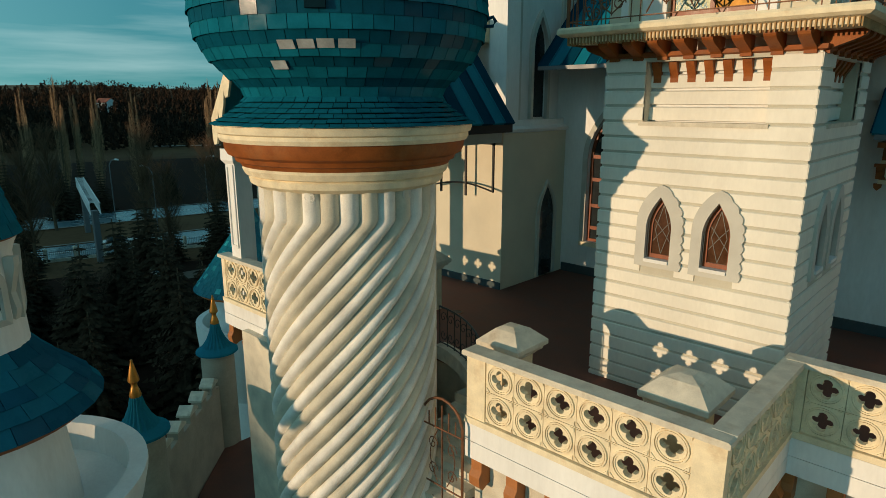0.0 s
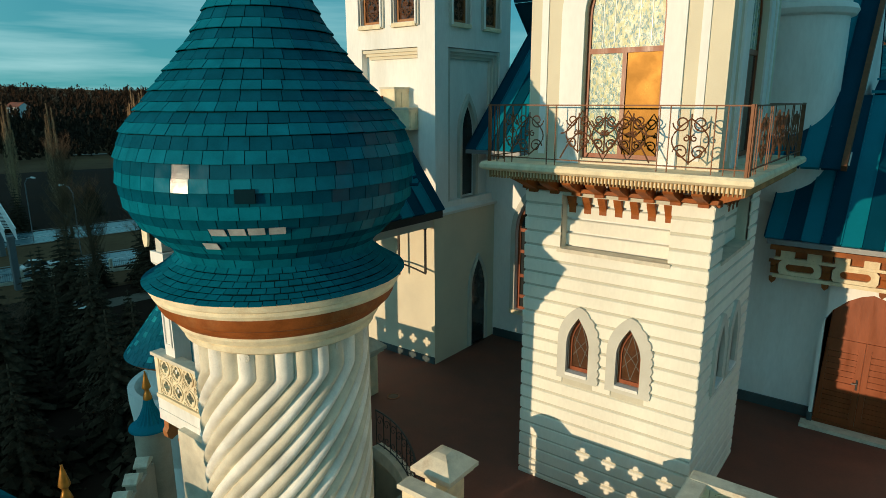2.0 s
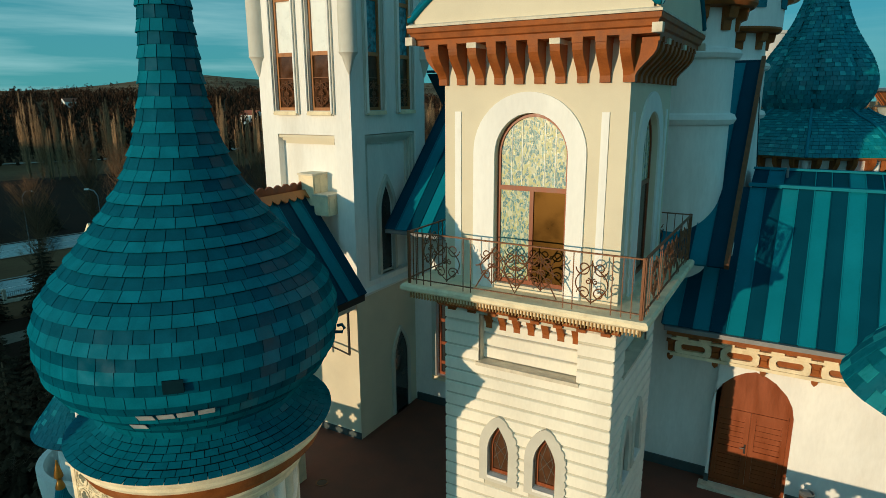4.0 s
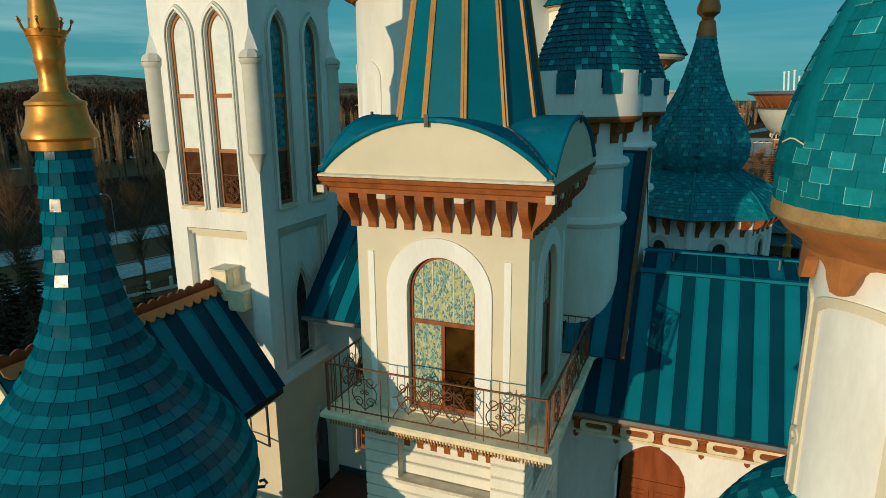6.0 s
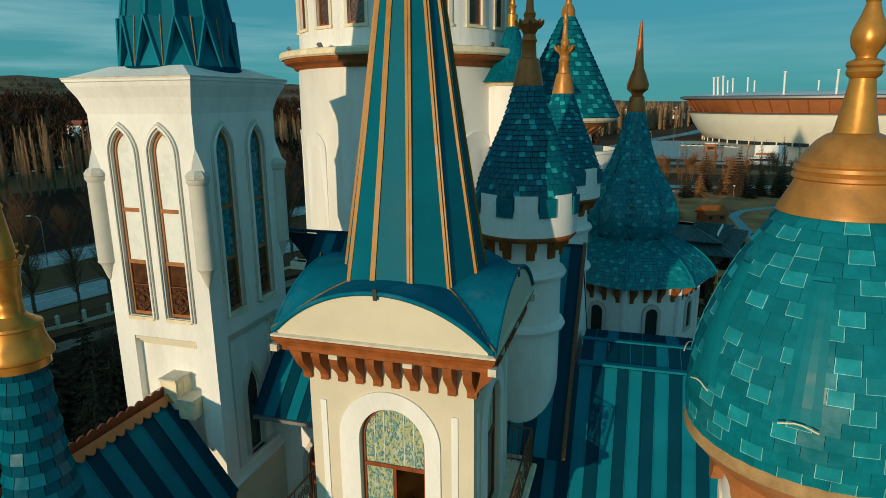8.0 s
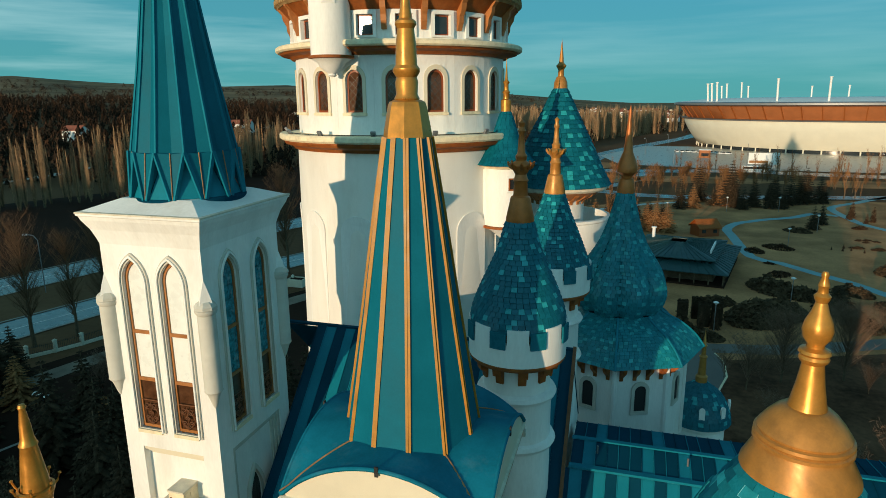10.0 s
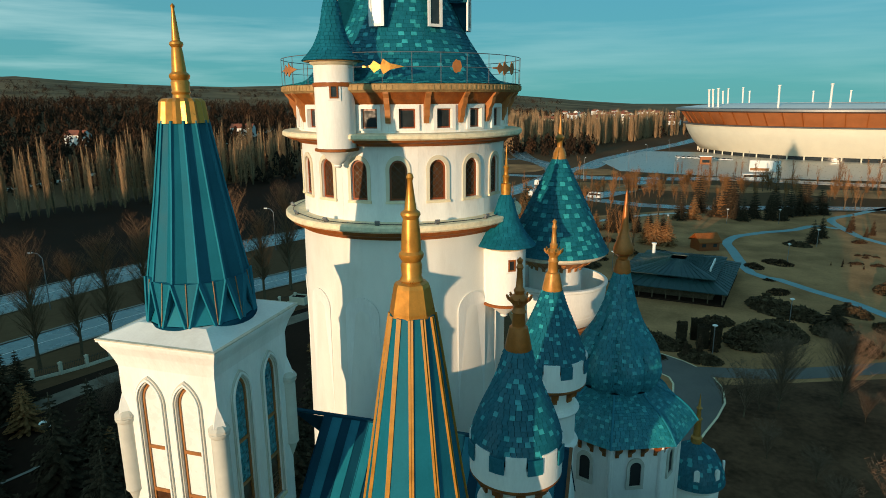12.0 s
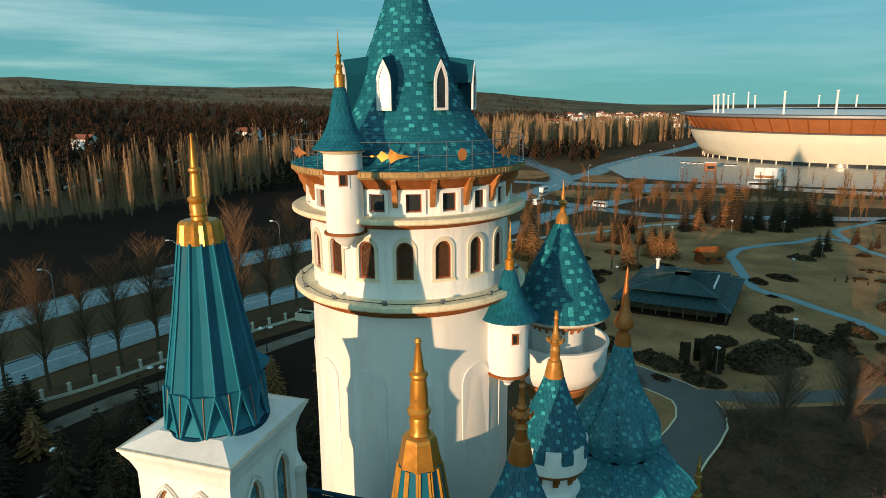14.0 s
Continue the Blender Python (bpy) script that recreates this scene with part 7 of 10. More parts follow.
def frieze():
    FRIEZE = framed((0, 15.27, 0), (1, 0, 0), (0, -1, 0))
    t = thing("hall_frieze", (3, 15.4, 10.4), "cream pierced crenellated frieze on a brown ground under the eaves", "frieze")
    part("ground_board", plate(rect(-1.09, 8.9, 10.40, 11.10), [], 0.22, FRIEZE, back=-0.19), M["brown"], t, "brown backing")
    part("ground_board", plate(rect(-2.2, -1.11, 10.40, 11.10), [], 0.22, FRIEZE, back=-0.19), M["brown"], t)
    slot = 1.02
    x = -2.2
    while x < 8.8:
        x1 = min(x + slot, 8.88)
        c = (x + x1) / 2
        hole = [(c + 0.19 * math.copysign(1, math.cos(q)) + 0.085 * math.cos(q), 10.615 + 0.085 * math.sin(q)) for q in np.linspace(0, 2 * math.pi, 17)[:-1]]
        w = 0.10
        block = [(x + 0.14, 10.45), (x1 - 0.14, 10.45), (x1 - w, 10.52), (x1 - w, 10.70), (x1 - 0.16, 10.765), (x + 0.16, 10.765), (x + w, 10.70), (x + w, 10.52)]
        part("pierced_block", plate(block, [hole] if x1 - x > 0.9 else [], 0.09, FRIEZE, back=0.034), M["stone"], t, "cream block with a rounded slot")
        part("course_strip", plate(rect(x + 0.002, x1 - 0.002, 10.768, 10.83), [], 0.095, FRIEZE, back=0.034), M["stone"], t)
        for k in (0.0, 0.5):
            xm = x + slot * k
            if xm < 8.7:
                part("merlon_block", plate(rect(xm + 0.12, xm + 0.39, 10.83, 11.06), [], 0.09, FRIEZE, back=0.034), M["stone"], t)
        cap = bracket_mesh(FRIEZE, x, 0.12, [(0.03, 10.70), (0.03, 10.45), (0.07, 10.45), (0.09, 10.60), (0.13, 10.64), (0.13, 10.70)])
        part("bracket", cap, M["brown"], t, "small brown bracket between blocks")
        part("bracket_head", plate(rect(x - 0.10, x + 0.10, 10.70, 10.76), [], 0.10, FRIEZE, back=0.034), M["brown"], t)
        part("pendant", plate([(x - 0.07, 10.36), (x - 0.06, 10.28), (x, 10.22), (x + 0.06, 10.28), (x + 0.07, 10.36)], [], 0.10, FRIEZE, back=0.0), M["brown"], t)
        x = x1
    part("lower_moulding", plate(rect(-2.2, 8.9, 10.36, 10.44), [], 0.12, FRIEZE, back=0.0), M["stone"], t)


frieze()


# --- balustrades of pierced quatrefoil panels
def quatrefoil(c, b, r):
    pts = []
    for k in range(4):
        m = math.pi / 2 * k
        cx, cz = c + r * 0.56 * math.cos(m), b + r * 0.56 * math.sin(m)
        pts += [(cx + r * 0.46 * math.cos(m + q), cz + r * 0.46 * math.sin(m + q)) for q in np.linspace(-1.95, 1.95, 7)]
    return pts


def circle(c, b, r, n=20):
    return [(c + r * math.cos(2 * math.pi * k / n), b + r * math.sin(2 * math.pi * k / n)) for k in range(n)]


PANEL = 0.49


def panel_meshes():
    at = lambda a, b, c=0.0: Vector((a, -c, b))
    h = PANEL / 2 - 0.004
    bm = plate(rect(-h, h, -h, h), [quatrefoil(0, 0, 0.142)], 0.10, at, back=-0.05)
    for r0, r1 in ((0.216, 0.196), (0.184, 0.170)):
        plate(circle(0, 0, r0), [circle(0, 0, r1)], 0.132 if r0 < 0.19 else 0.140, at, bm, back=-0.066)
    for sx in (-1, 1):
        for sz in (-1, 1):
            tri_o = [(sx * (h - 0.012), sz * (h - 0.012)), (sx * (h - 0.075), sz * (h - 0.012)), (sx * (h - 0.012), sz * (h - 0.075))]
            plate(tri_o if sx * sz > 0 else tri_o[::-1], [], 0.134, at, bm, back=-0.067)
    return finish(bm, "panel", M["stone"], 30)


PANEL_MESH = panel_meshes()


def balustrade(name, p, q, piers=(0.3, 0.3), base=True, up=0.0):
    """A run of two rows of pierced panels between end piers, from p to q (plan), coping on top."""
    p, q = Vector((*p, 0)), Vector((*q, 0))
    d = (q - p)
    L = d.length
    d.normalize()
    ang = math.degrees(math.atan2(d.y, d.x))
    t = thing(name, (p + q) / 2 + Vector((0, 0, TERRACE)), "cream cast-stone balustrade of pierced quatrefoil panels", "balustrade", "terrace balustrades")
    out = Vector((d.y, -d.x, 0))
    at = framed(p, d, out)
    n = max(1, round((L - piers[0] - piers[1]) / PANEL))
    pitch = (L - piers[0] - piers[1]) / n
    for i in range(n):
        for row in range(2):
            pos = at(piers[0] + pitch * (i + 0.5), 7.40 + PANEL * (row + 0.5), 0)
            piece("panel", PANEL_MESH, Matrix.Translation(pos) @ pose(0, 0, 0, 0, 0, ang) @ Matrix.Diagonal((pitch / PANEL, 1, 1, 1)), t)
    for a0, a1 in ((0, piers[0]), (L - piers[1], L)):
        if a1 - a0 > 0.02:
            part("pier", plate(rect(a0 + 0.003, a1 - 0.003, 7.39, 8.385), [], 0.14, at, back=-0.07), M["stone"], t)
    part("coping", plate([(-0.04, 8.382 + up), (L + 0.04, 8.382 + up), (L + 0.04, 8.445 + up), (L + 0.01, 8.465 + up), (-0.01, 8.465 + up), (-0.04, 8.445 + up)], [], 0.28, at, back=-0.14), M["capstone"], t, "weathered pale coping")
    if base:
        part("base_moulding", plate(rect(-0.02, L + 0.02, 7.30, 7.395), [], 0.20, at, back=-0.10), M["stone"], t)
        for k in range(2):
            part("base_course", plate(rect(-0.01, L + 0.01, 6.72 + 0.29 * k, 6.72 + 0.29 * (k + 1) - 0.010), [], 0.17, at, back=-0.085), M["plaster"], t)
        m = max(2, round(L / 0.62))
        for k in range(m):
            part("scroll_bracket", bracket_mesh(at, 0.2 + (L - 0.4) * k / (m - 1), 0.20, [(-0.3, 6.72), (-0.3, 6.3), (-0.1, 6.28), (0.02, 6.22), (0.10, 6.30), (0.12, 6.45), (0.06, 6.55), (0.06, 6.72)]), M["orange"], t, "brown scroll bracket")
    return t


balustrade("balustrade", (-5.60, 6.55), (-1.88, 6.55), (0.35, 0.37))
balustrade("balustrade", (-1.98, 6.625), (-1.98, 9.33), (0.10, 0.06), up=0.004)
balustrade("balustrade", (-2.08, 9.40), (8.8, 9.40), (0.28, 0.2), up=0.008)
balustrade("balustrade", (-13.72, 6.95), (-8.5, 6.95), (0.16, 0.1))


def capped_post(x, y, z0, z1, w=0.46):
    t = thing("capped_post", (x, y, z0), "cream stone post with a weathered pyramid cap", "post", "capped posts")
    part("shaft", square_rings([(w / 2, z0), (w / 2, z1 - 0.36)], x, y), M["stone"], t)
    part("necking", square_rings([(w / 2, z1 - 0.48), (w / 2 + 0.04, z1 - 0.44), (w / 2 + 0.05, z1 - 0.40), (w / 2 + 0.11, z1 - 0.385), (w / 2 + 0.12, z1 - 0.33), (w / 2 + 0.02, z1 - 0.32)], x, y), M["capstone"], t)
    part("pyramid_cap", square_rings([(w / 2 + 0.15, z1 - 0.325), (w / 2 + 0.17, z1 - 0.305), (w / 2 + 0.17, z1 - 0.235), (w / 2 - 0.04, z1 - 0.045), (0.09, z1), (0.02, z1 + 0.005)], x, y), M["capstone"], t, "weathered pale pyramid cap")


capped_post(-5.45, 7.38, TERRACE, 8.62)
capped_post(-2.74, 7.45, TERRACE, 8.66, 0.56)
capped_post(-10.25, 10.45, TERRACE, 8.50, 0.40)


# --- garden stair with its gate and curved rail
def stair():
    t = thing("garden_stair", (-6.3, 7.8, 5.0), "shadowed stone stair that drops from the terrace to a gate", "stair")
    for k in range(8):
        part("step", box(-6.98, -5.68, 8.0 - 0.24 * (k + 1), 8.25 - 0.24 * k, 4.6, TERRACE - 0.17 * (k + 1)), M["capstone"], t)
    pts = [(-8.05 + 0.24 * k, 7.58 - 0.0265 * k - 0.0125 * k * k, 0) for k in range(10)]
    verts, faces = [], []
    for i, p in enumerate(pts):
        q0, q1 = pts[max(i - 1, 0)], pts[min(i + 1, len(pts) - 1)]
        d = Vector((q1[0] - q0[0], q1[1] - q0[1], 0)).normalized()
        for o, z in ((-0.12, 7.0), (-0.12, 7.28), (0.12, 7.28), (0.12, 7.0)):
            verts.append((p[0] - d.y * o, p[1] + 0.9 + d.x * o, z))
        if i:
            k = 4 * i
            faces += [(k - 4 + j, k - 4 + (j + 1) % 4, k + (j + 1) % 4, k + j) for j in range(4)]
    raw("curved_kerb", verts, faces + [(3, 2, 1, 0), (k, k + 1, k + 2, k + 3)], M["capstone"], t)
    rail = thing("stair_railing", (-6.9, 9.9, 7.0), "dark wrought-iron scroll railing beside the stair", "railing")
    top = [(p[0], p[1] + 0.9, 8.06) for p in pts]
    part("top_rail", rod(top, 0.02), M["black_iron"], rail)
    part("bottom_rail", rod([(p[0], p[1], 7.32) for p in top], 0.015), M["black_iron"], rail)
    for p in top:
        part("baluster", rod([(p[0], p[1], 7.25), (p[0], p[1], 8.06)], 0.012, sides=4), M["black_iron"], rail)
    for a, b in zip(top, top[1:]):
        m = (Vector(a) + Vector(b)) / 2
        for z, sg in ((7.86, 1), (7.5, -1)):
            part("volute", rod([(m.x + 0.09 * (1 - k / 16) * math.cos(sg * k * 0.55), m.y, z + 0.12 * (1 - k / 16) * math.sin(sg * k * 0.55)) for k in range(15)], 0.009, sides=4), M["black_iron"], rail)
    gate = thing("iron_gate", (-5.82, 6.4, 5.0), "rusty arched wrought-iron garden gate", "gate")
    cx, w, y = -5.98, 0.42, 6.35
    at = framed((cx, y, 0), (1, 0, 0), (0, -1, 0))
    part("gate_frame", rod([at(-w, 4.8), at(-w, 7.15)] + [at(-w * math.cos(q), 7.15 + w * math.sin(q)) for q in np.linspace(0.2, math.pi - 0.2, 9)] + [at(w, 7.15), at(w, 4.8)], 0.022, sides=6), M["iron"], gate)
    for z in (6.05, 7.05):
        part("crossbar", rod([at(-w, z), at(w, z)], 0.014), M["iron"], gate)
    for a, z in ((-0.28, 7.28), (-0.14, 7.38), (0, 7.46), (0.14, 7.38), (0.28, 7.28)):
        part("spike", rod([at(a, 7.05), at(a, z)], 0.012), M["iron"], gate)
    part("centre_bar", rod([at(0, 4.8), at(0, 7.05)], 0.012), M["iron"], gate)
    for s in (-1, 1):
        bm = bmesh.new()
        rod([at(s * (0.10 + 0.16 * math.sin(k / 12 * math.pi)), 7.0 - 0.9 * k / 12) for k in range(13)], 0.009, bm, 4)
        for z in (6.75, 6.3, 5.7):
            rod([at(s * 0.20 + 0.11 * (1 - k / 18) * math.cos(k * 0.55), z + 0.13 * (1 - k / 18) * math.sin(k * 0.55)) for k in range(17)], 0.009, bm, 4)
        part("scroll", bm, M["iron"], gate)


stair()


# --- open loggia with a striped gable roof before the gothic tower
def loggia():
    t = striped_roof("loggia_roof", 6.9, 12.85, (-9.62, 11.42), (-11.55, 14.0), "teal two-tone gable roof of the loggia with orange scalloped trim", 0.415, axis="y")
    striped_roof("loggia_roof", 6.9, 12.85, (-13.48, 11.42), (-11.55, 14.0), "", 0.415, axis="y", parent=t)
    n = 20
    top = [(6.95 + 5.9 * k / (n * 6), 14.24 + 0.09 * abs(math.sin(math.pi * k / 6))) for k in range(n * 6 + 1)]
    at = framed((-11.55, 0, 0), (0, 1, 0), (1, 0, 0))
    part("ridge_crest", plate([(6.95, 14.0), (12.85, 14.0)] + top[::-1], [], 0.05, at, back=-0.025), M["wood"], t, "dark brown scalloped ridge crest")
    sl = Vector((1.93, 0, -2.58)).normalized()
    at2 = framed((-11.50, 0, 14.06), (0, 1, 0), Vector((0.8, 0, 0.6)), sl)
    low = [(6.95 + 5.9 * k / (n * 6), 0.16 + 0.12 * abs(math.sin(math.pi * k / 6))) for k in range(n * 6 + 1)]
    part("ridge_fringe", plate([(12.85, 0.0), (6.95, 0.0)] + low, [], 0.03, at2, back=0.075), M["orange"], t, "orange scalloped fringe below the ridge")
    # eave beam and fascia
    for x in (-9.72, -13.38):
        part("eave_fascia", box(x - 0.06, x + 0.06, 6.9, 12.85, 11.22, 11.42), M["black_iron"], t)
    part("eave_beam", box(-10.2, -9.95, 6.95, 12.8, 10.95, 11.25), M["grey_plaster"], t)
    part("eave_beam", box(-13.2, -12.95, 6.95, 12.8, 10.95, 11.25), M["grey_plaster"], t)
    # carved bargeboards on the front gable
    for s in (-1, 1):
        d = Vector((s * 1.93, 0, -2.58))
        L = d.length
        d.normalize()
        n2 = Vector((0, -1, 0))
        at3 = framed((-11.55, 6.86, 14.1), d, n2)
        pts = [(L * k / 96, -0.16 - 0.30 * abs(math.sin(math.pi * k / 16)) ** 0.7 - 0.05 * abs(math.sin(math.pi * k / 5.33)) - (0.16 if k > 84 else 0)) for k in range(97)]
        part("bargeboard", plate([(0, 0.10), (0, -0.20)] + pts[1:] + [(L, 0.10)], [], 0.05, at3), M["stone"], t, "tan carved scroll bargeboard")
    for x, y in ((-13.08, 7.15), (-10.05, 7.15)):
        p = thing("loggia_pillar", (x, y, TERRACE), "white panelled square pillar of the loggia", "pillar", "loggia pillars")
        part("shaft", square_rings([(0.20, TERRACE), (0.20, 10.95)], x, y), M["plaster"], p)
        part("panel_frame", plate(rect(-0.15, 0.15, 8.7, 10.6), [rect(-0.10, 0.10, 8.76, 10.54)], 0.03, framed((x, y - 0.20, 0), (1, 0, 0), (0, -1, 0))), M["plaster"], p)
        part("capital", square_rings([(0.20, 10.6), (0.27, 10.7), (0.27, 10.95)], x, y), M["plaster"], p)
    b = thing("hanging_bracket", (-10.6, 12.5, 9.6), "black iron hanging bracket frame under the eave", "bracket")
    at = framed((0, 12.55, 0), (1, 0, 0), (0, -1, 0))
    part("top_bar", bar(at(-11.95, 10.93), at(-9.98, 10.93), 0.05), M["black_iron"], b)
    for x, z in ((-11.85, 9.55), (-10.95, 9.52), (-10.02, 9.72)):
        part("drop_bar", bar(at(x, z), at(x, 11.0), 0.05), M["black_iron"], b)
    part("bow_bar", rod([at(-12.2 + 2.2 * k / 12, 9.70 + 0.16 * math.sin(math.pi * k / 12)) for k in range(13)], 0.025), M["black_iron"], b)
    part("skirting", box(-12.6, -9.96, 12.84, 12.868, 7.004, 7.2), M["skirting"], b)


loggia()


# ---- low western wing: round towers, pinnacles and a crenellated wall ----
def west_tower():
    x, y = -11.5, 1.4
    t = thing("west_round_tower", (x, y, GROUND), "white round tower with flared dark teal tiled roofs and ring balcony", "tower")
    part("lower_drum", lathe([(1.5, GROUND), (1.48, 3.0), (1.34, 5.67), (1.20, 7.2)], x, y, 40), M["plaster"], t, smooth=30)
    part("upper_drum", lathe([(1.0, 8.0), (0.96, 8.4), (0.90, 9.75), (0.95, 9.9), (1.0, 10.0)], x, y, 40), M["plaster"], t, smooth=30)
    low = smooth_profile([(1.88, 7.32), (1.80, 7.46), (1.64, 7.62), (1.42, 7.82), (1.18, 8.06), (0.97, 8.34)], 6)
    part("roof_underlay", lathe([(max(0.02, r - 0.035), z) for r, z in low], x, y, 48), M["underlay"], t)
    tiled_roof(t, low, x, y, 0.27, 0.46, M["check"], M["check"], rng_seed=31, lap=1.25)
    part("eave_ring", lathe([(1.2, 7.16), (1.72, 7.20), (1.82, 7.30), (1.2, 7.33)], x, y, 40), M["brown"], t, smooth=30)
    part("upper_eave", lathe([(0.9, 9.8), (0.98, 9.98), (1.03, 10.06), (0.8, 10.10)], x, y, 40), M["brown"], t, smooth=30)
    up = smooth_profile([(1.06, 10.04), (0.92, 10.55), (0.78, 11.1), (0.52, 11.9), (0.3, 12.9), (0.14, 13.7)], 6)
    part("roof_underlay", lathe([(max(0.02, r - 0.035), z) for r, z in up], x, y, 40), M["underlay"], t)
    tiled_roof(t, up, x, y, 0.20, 0.26, M["tile"], M["tile_far"], rng_seed=32)
    finial(t, x, y, [(0.16, 13.6), (0.2, 13.8), (0.1, 14.1), (0.14, 14.3), (0.05, 14.5), (0.0, 15.3)], M["gold"])
    part("ring_balcony", lathe([(1.4, 4.9), (2.05, 5.1), (2.30, 5.3), (2.42, 5.8), (2.42, 5.92), (2.12, 5.92), (2.10, 5.35), (1.4, 5.3)], x, y, 56), M["plaster"], t, "white ring balcony with a broad rim", smooth=30)
    for mid in (20, 75, -40):
        at = curved(x, y, 0.92, mid)
        w = part("arched_window", plate(rounded(0, 0.30, 8.75, 9.35, 12), [rounded(0, 0.20, 8.85, 9.33, 12)], 0.08, at), M["grey_plaster"], t)
        part("pane", plate(rounded(0, 0.205, 8.85, 9.33, 12), [], 0.01, at, back=0.004), M["glass_dark"], w)
        at2 = curved(x, y, 0.92, mid + 28)
        part("scroll_bracket", bracket_mesh(at2, 0, 0.12, [(0, 9.75), (0, 8.8), (0.06, 8.78), (0.10, 8.95), (0.05, 9.2), (0.16, 9.6), (0.16, 9.75)]), M["grey_plaster"], t)

    return t


# an unseen copy, added further south to throw shadow on the twisted tower
copy_thing(west_tower(), pose(-12.0, -6.0, GROUND + 1.0))


def pinnacle(x, y, tip, rim, rr):
    t = thing("pinnacle_turret", (x, y, GROUND), "small tan plastered round turret, darkened with shade, with ribbed teal cap and gold finial", "turret", "pinnacle turrets")
    part("drum", lathe([(rr - 0.08, GROUND), (rr - 0.08, rim - 0.08), (rr, rim - 0.02), (rr - 0.1, rim)], x, y, 28), M["shaded_tan"], t, smooth=30)
    pr = [(rr + 0.06, rim - 0.04), (rr + 0.05, rim + 0.02), (rr * 0.72, rim + 0.16), (rr * 0.48, rim + 0.38), (rr * 0.30, rim + 0.65), (0.12, rim + 0.95)]
    part("ribbed_cap", lathe(pr, x, y, 40, ripple=lambda a, i: 1 + (0.05 * math.cos(20 * a) if 1 < i else 0)), M["metal_a"], t, "ribbed teal metal cap", smooth=20)
    g = rim + 0.90
    finial(t, x, y, [(0.13, g), (0.14, g + 0.05), (0.09, g + 0.22), (0.07, g + 0.26), (0.07, g + 0.33), (0.13, g + 0.40), (0.13, g + 0.44), (0.06, g + 0.75), (0.025, tip - 0.06), (0.03, tip - 0.02), (0.0, tip)], M["gold"], label="small gold finial")


pinnacle(-18.44, 8.84, 5.95, 4.08, 0.60)
pinnacle(-14.60, 4.90, 6.12, 4.28, 0.62)


def crenel_wall():
    a, b = Vector((-14.95, 5.27, 0)), Vector((-18.05, 8.45, 0))
    t = thing("crenellated_wall", (a + b) / 2 + Vector((0, 0, GROUND)), "tan plastered crenellated garden wall between two pinnacle turrets, darkened with shade", "wall")
    d = (b - a)
    L = d.length
    d.normalize()
    at = framed(a, d, (d.y, -d.x, 0))
    part("wall", plate(rect(0, L, GROUND, 3.05), [], 0.3, at, back=-0.15), M["shaded_tan"], t)
    n = 5
    for k in range(n):
        c = L * (k + 0.5) / n
        part("merlon", plate(rect(c - 0.20, c + 0.20, 3.05, 3.30), [], 0.3, at, back=-0.15), M["shaded_tan"], t)
        m = plate([(c - 0.30, 3.30), (c + 0.30, 3.30), (c + 0.30, 3.36), (c + 0.02, 3.52), (c - 0.02, 3.52), (c - 0.30, 3.36)], [], 0.40, at, back=-0.20)
        part("merlon_coping", m, M["capstone"], t, "pale gabled coping")
    part("walkway", slab_of([(-14.5, 5.2), (-13.8, 6.9), (-13.8, 10.5), (-18.0, 10.5), (-18.0, 8.6)], 0.6, 0.8), M["terrace"], t, "red-brown walkway behind the wall")
    part("walkway_base", slab_of([(-14.5, 5.3), (-13.7, 6.9), (-13.7, 10.4), (-17.9, 10.4), (-17.9, 8.7)], GROUND, 0.596), M["shaded_tan"], t)


crenel_wall()


def far_bowl_turret():
    x, y = -21.37, 11.98
    t = thing("cone_roofed_turret", (x, y, GROUND), "white bowl-shaped turret under a checkered teal cone roof", "turret")
    part("shaft", lathe([(1.5, GROUND), (1.5, 5.1)], x, y, 32), M["plaster"], t, smooth=30)
    part("bowl", lathe([(1.4, 0.5), (1.9, 1.4), (2.15, 2.4), (2.24, 3.3), (2.24, 3.75), (2.0, 3.75), (1.95, 2.6), (1.4, 2.5)], x, y, 40), M["plaster"], t, "white bowl balcony", smooth=30)
    rp = smooth_profile([(2.2, 5.05), (1.72, 5.7), (1.2, 6.4), (0.7, 7.1), (0.3, 7.75), (0.1, 8.3)], 5)
    part("eave_ring", lathe([(1.4, 4.85), (2.05, 4.92), (2.14, 5.06), (1.4, 5.1)], x, y, 40), M["orange"], t, smooth=30)
    part("roof_underlay", lathe([(max(0.02, r - 0.035), z) for r, z in rp], x, y, 40), M["underlay"], t)
    tiled_roof(t, rp, x, y, 0.20, 0.25, M["ctile"], M["ctile_far"], rng_seed=41, light=0.16)
    finial(t, x, y, [(0.12, 8.2), (0.15, 8.5), (0.06, 8.8), (0.0, 9.6)], M["gold"])


far_bowl_turret()


drain = thing("floor_drain", (-9.6, 10.71, TERRACE), "small round iron drain cover in the terrace floor", "drain")
part("drain_rim", lathe([(0.17, 7.001), (0.17, 7.010), (0.13, 7.012), (0.13, 7.002)], -9.6, 10.71, 20), M["iron"], drain)
part("drain_grate", lathe([(0.125, 7.001), (0.12, 7.007), (0.02, 7.009)], -9.6, 10.71, 16), M["black_iron"], drain)

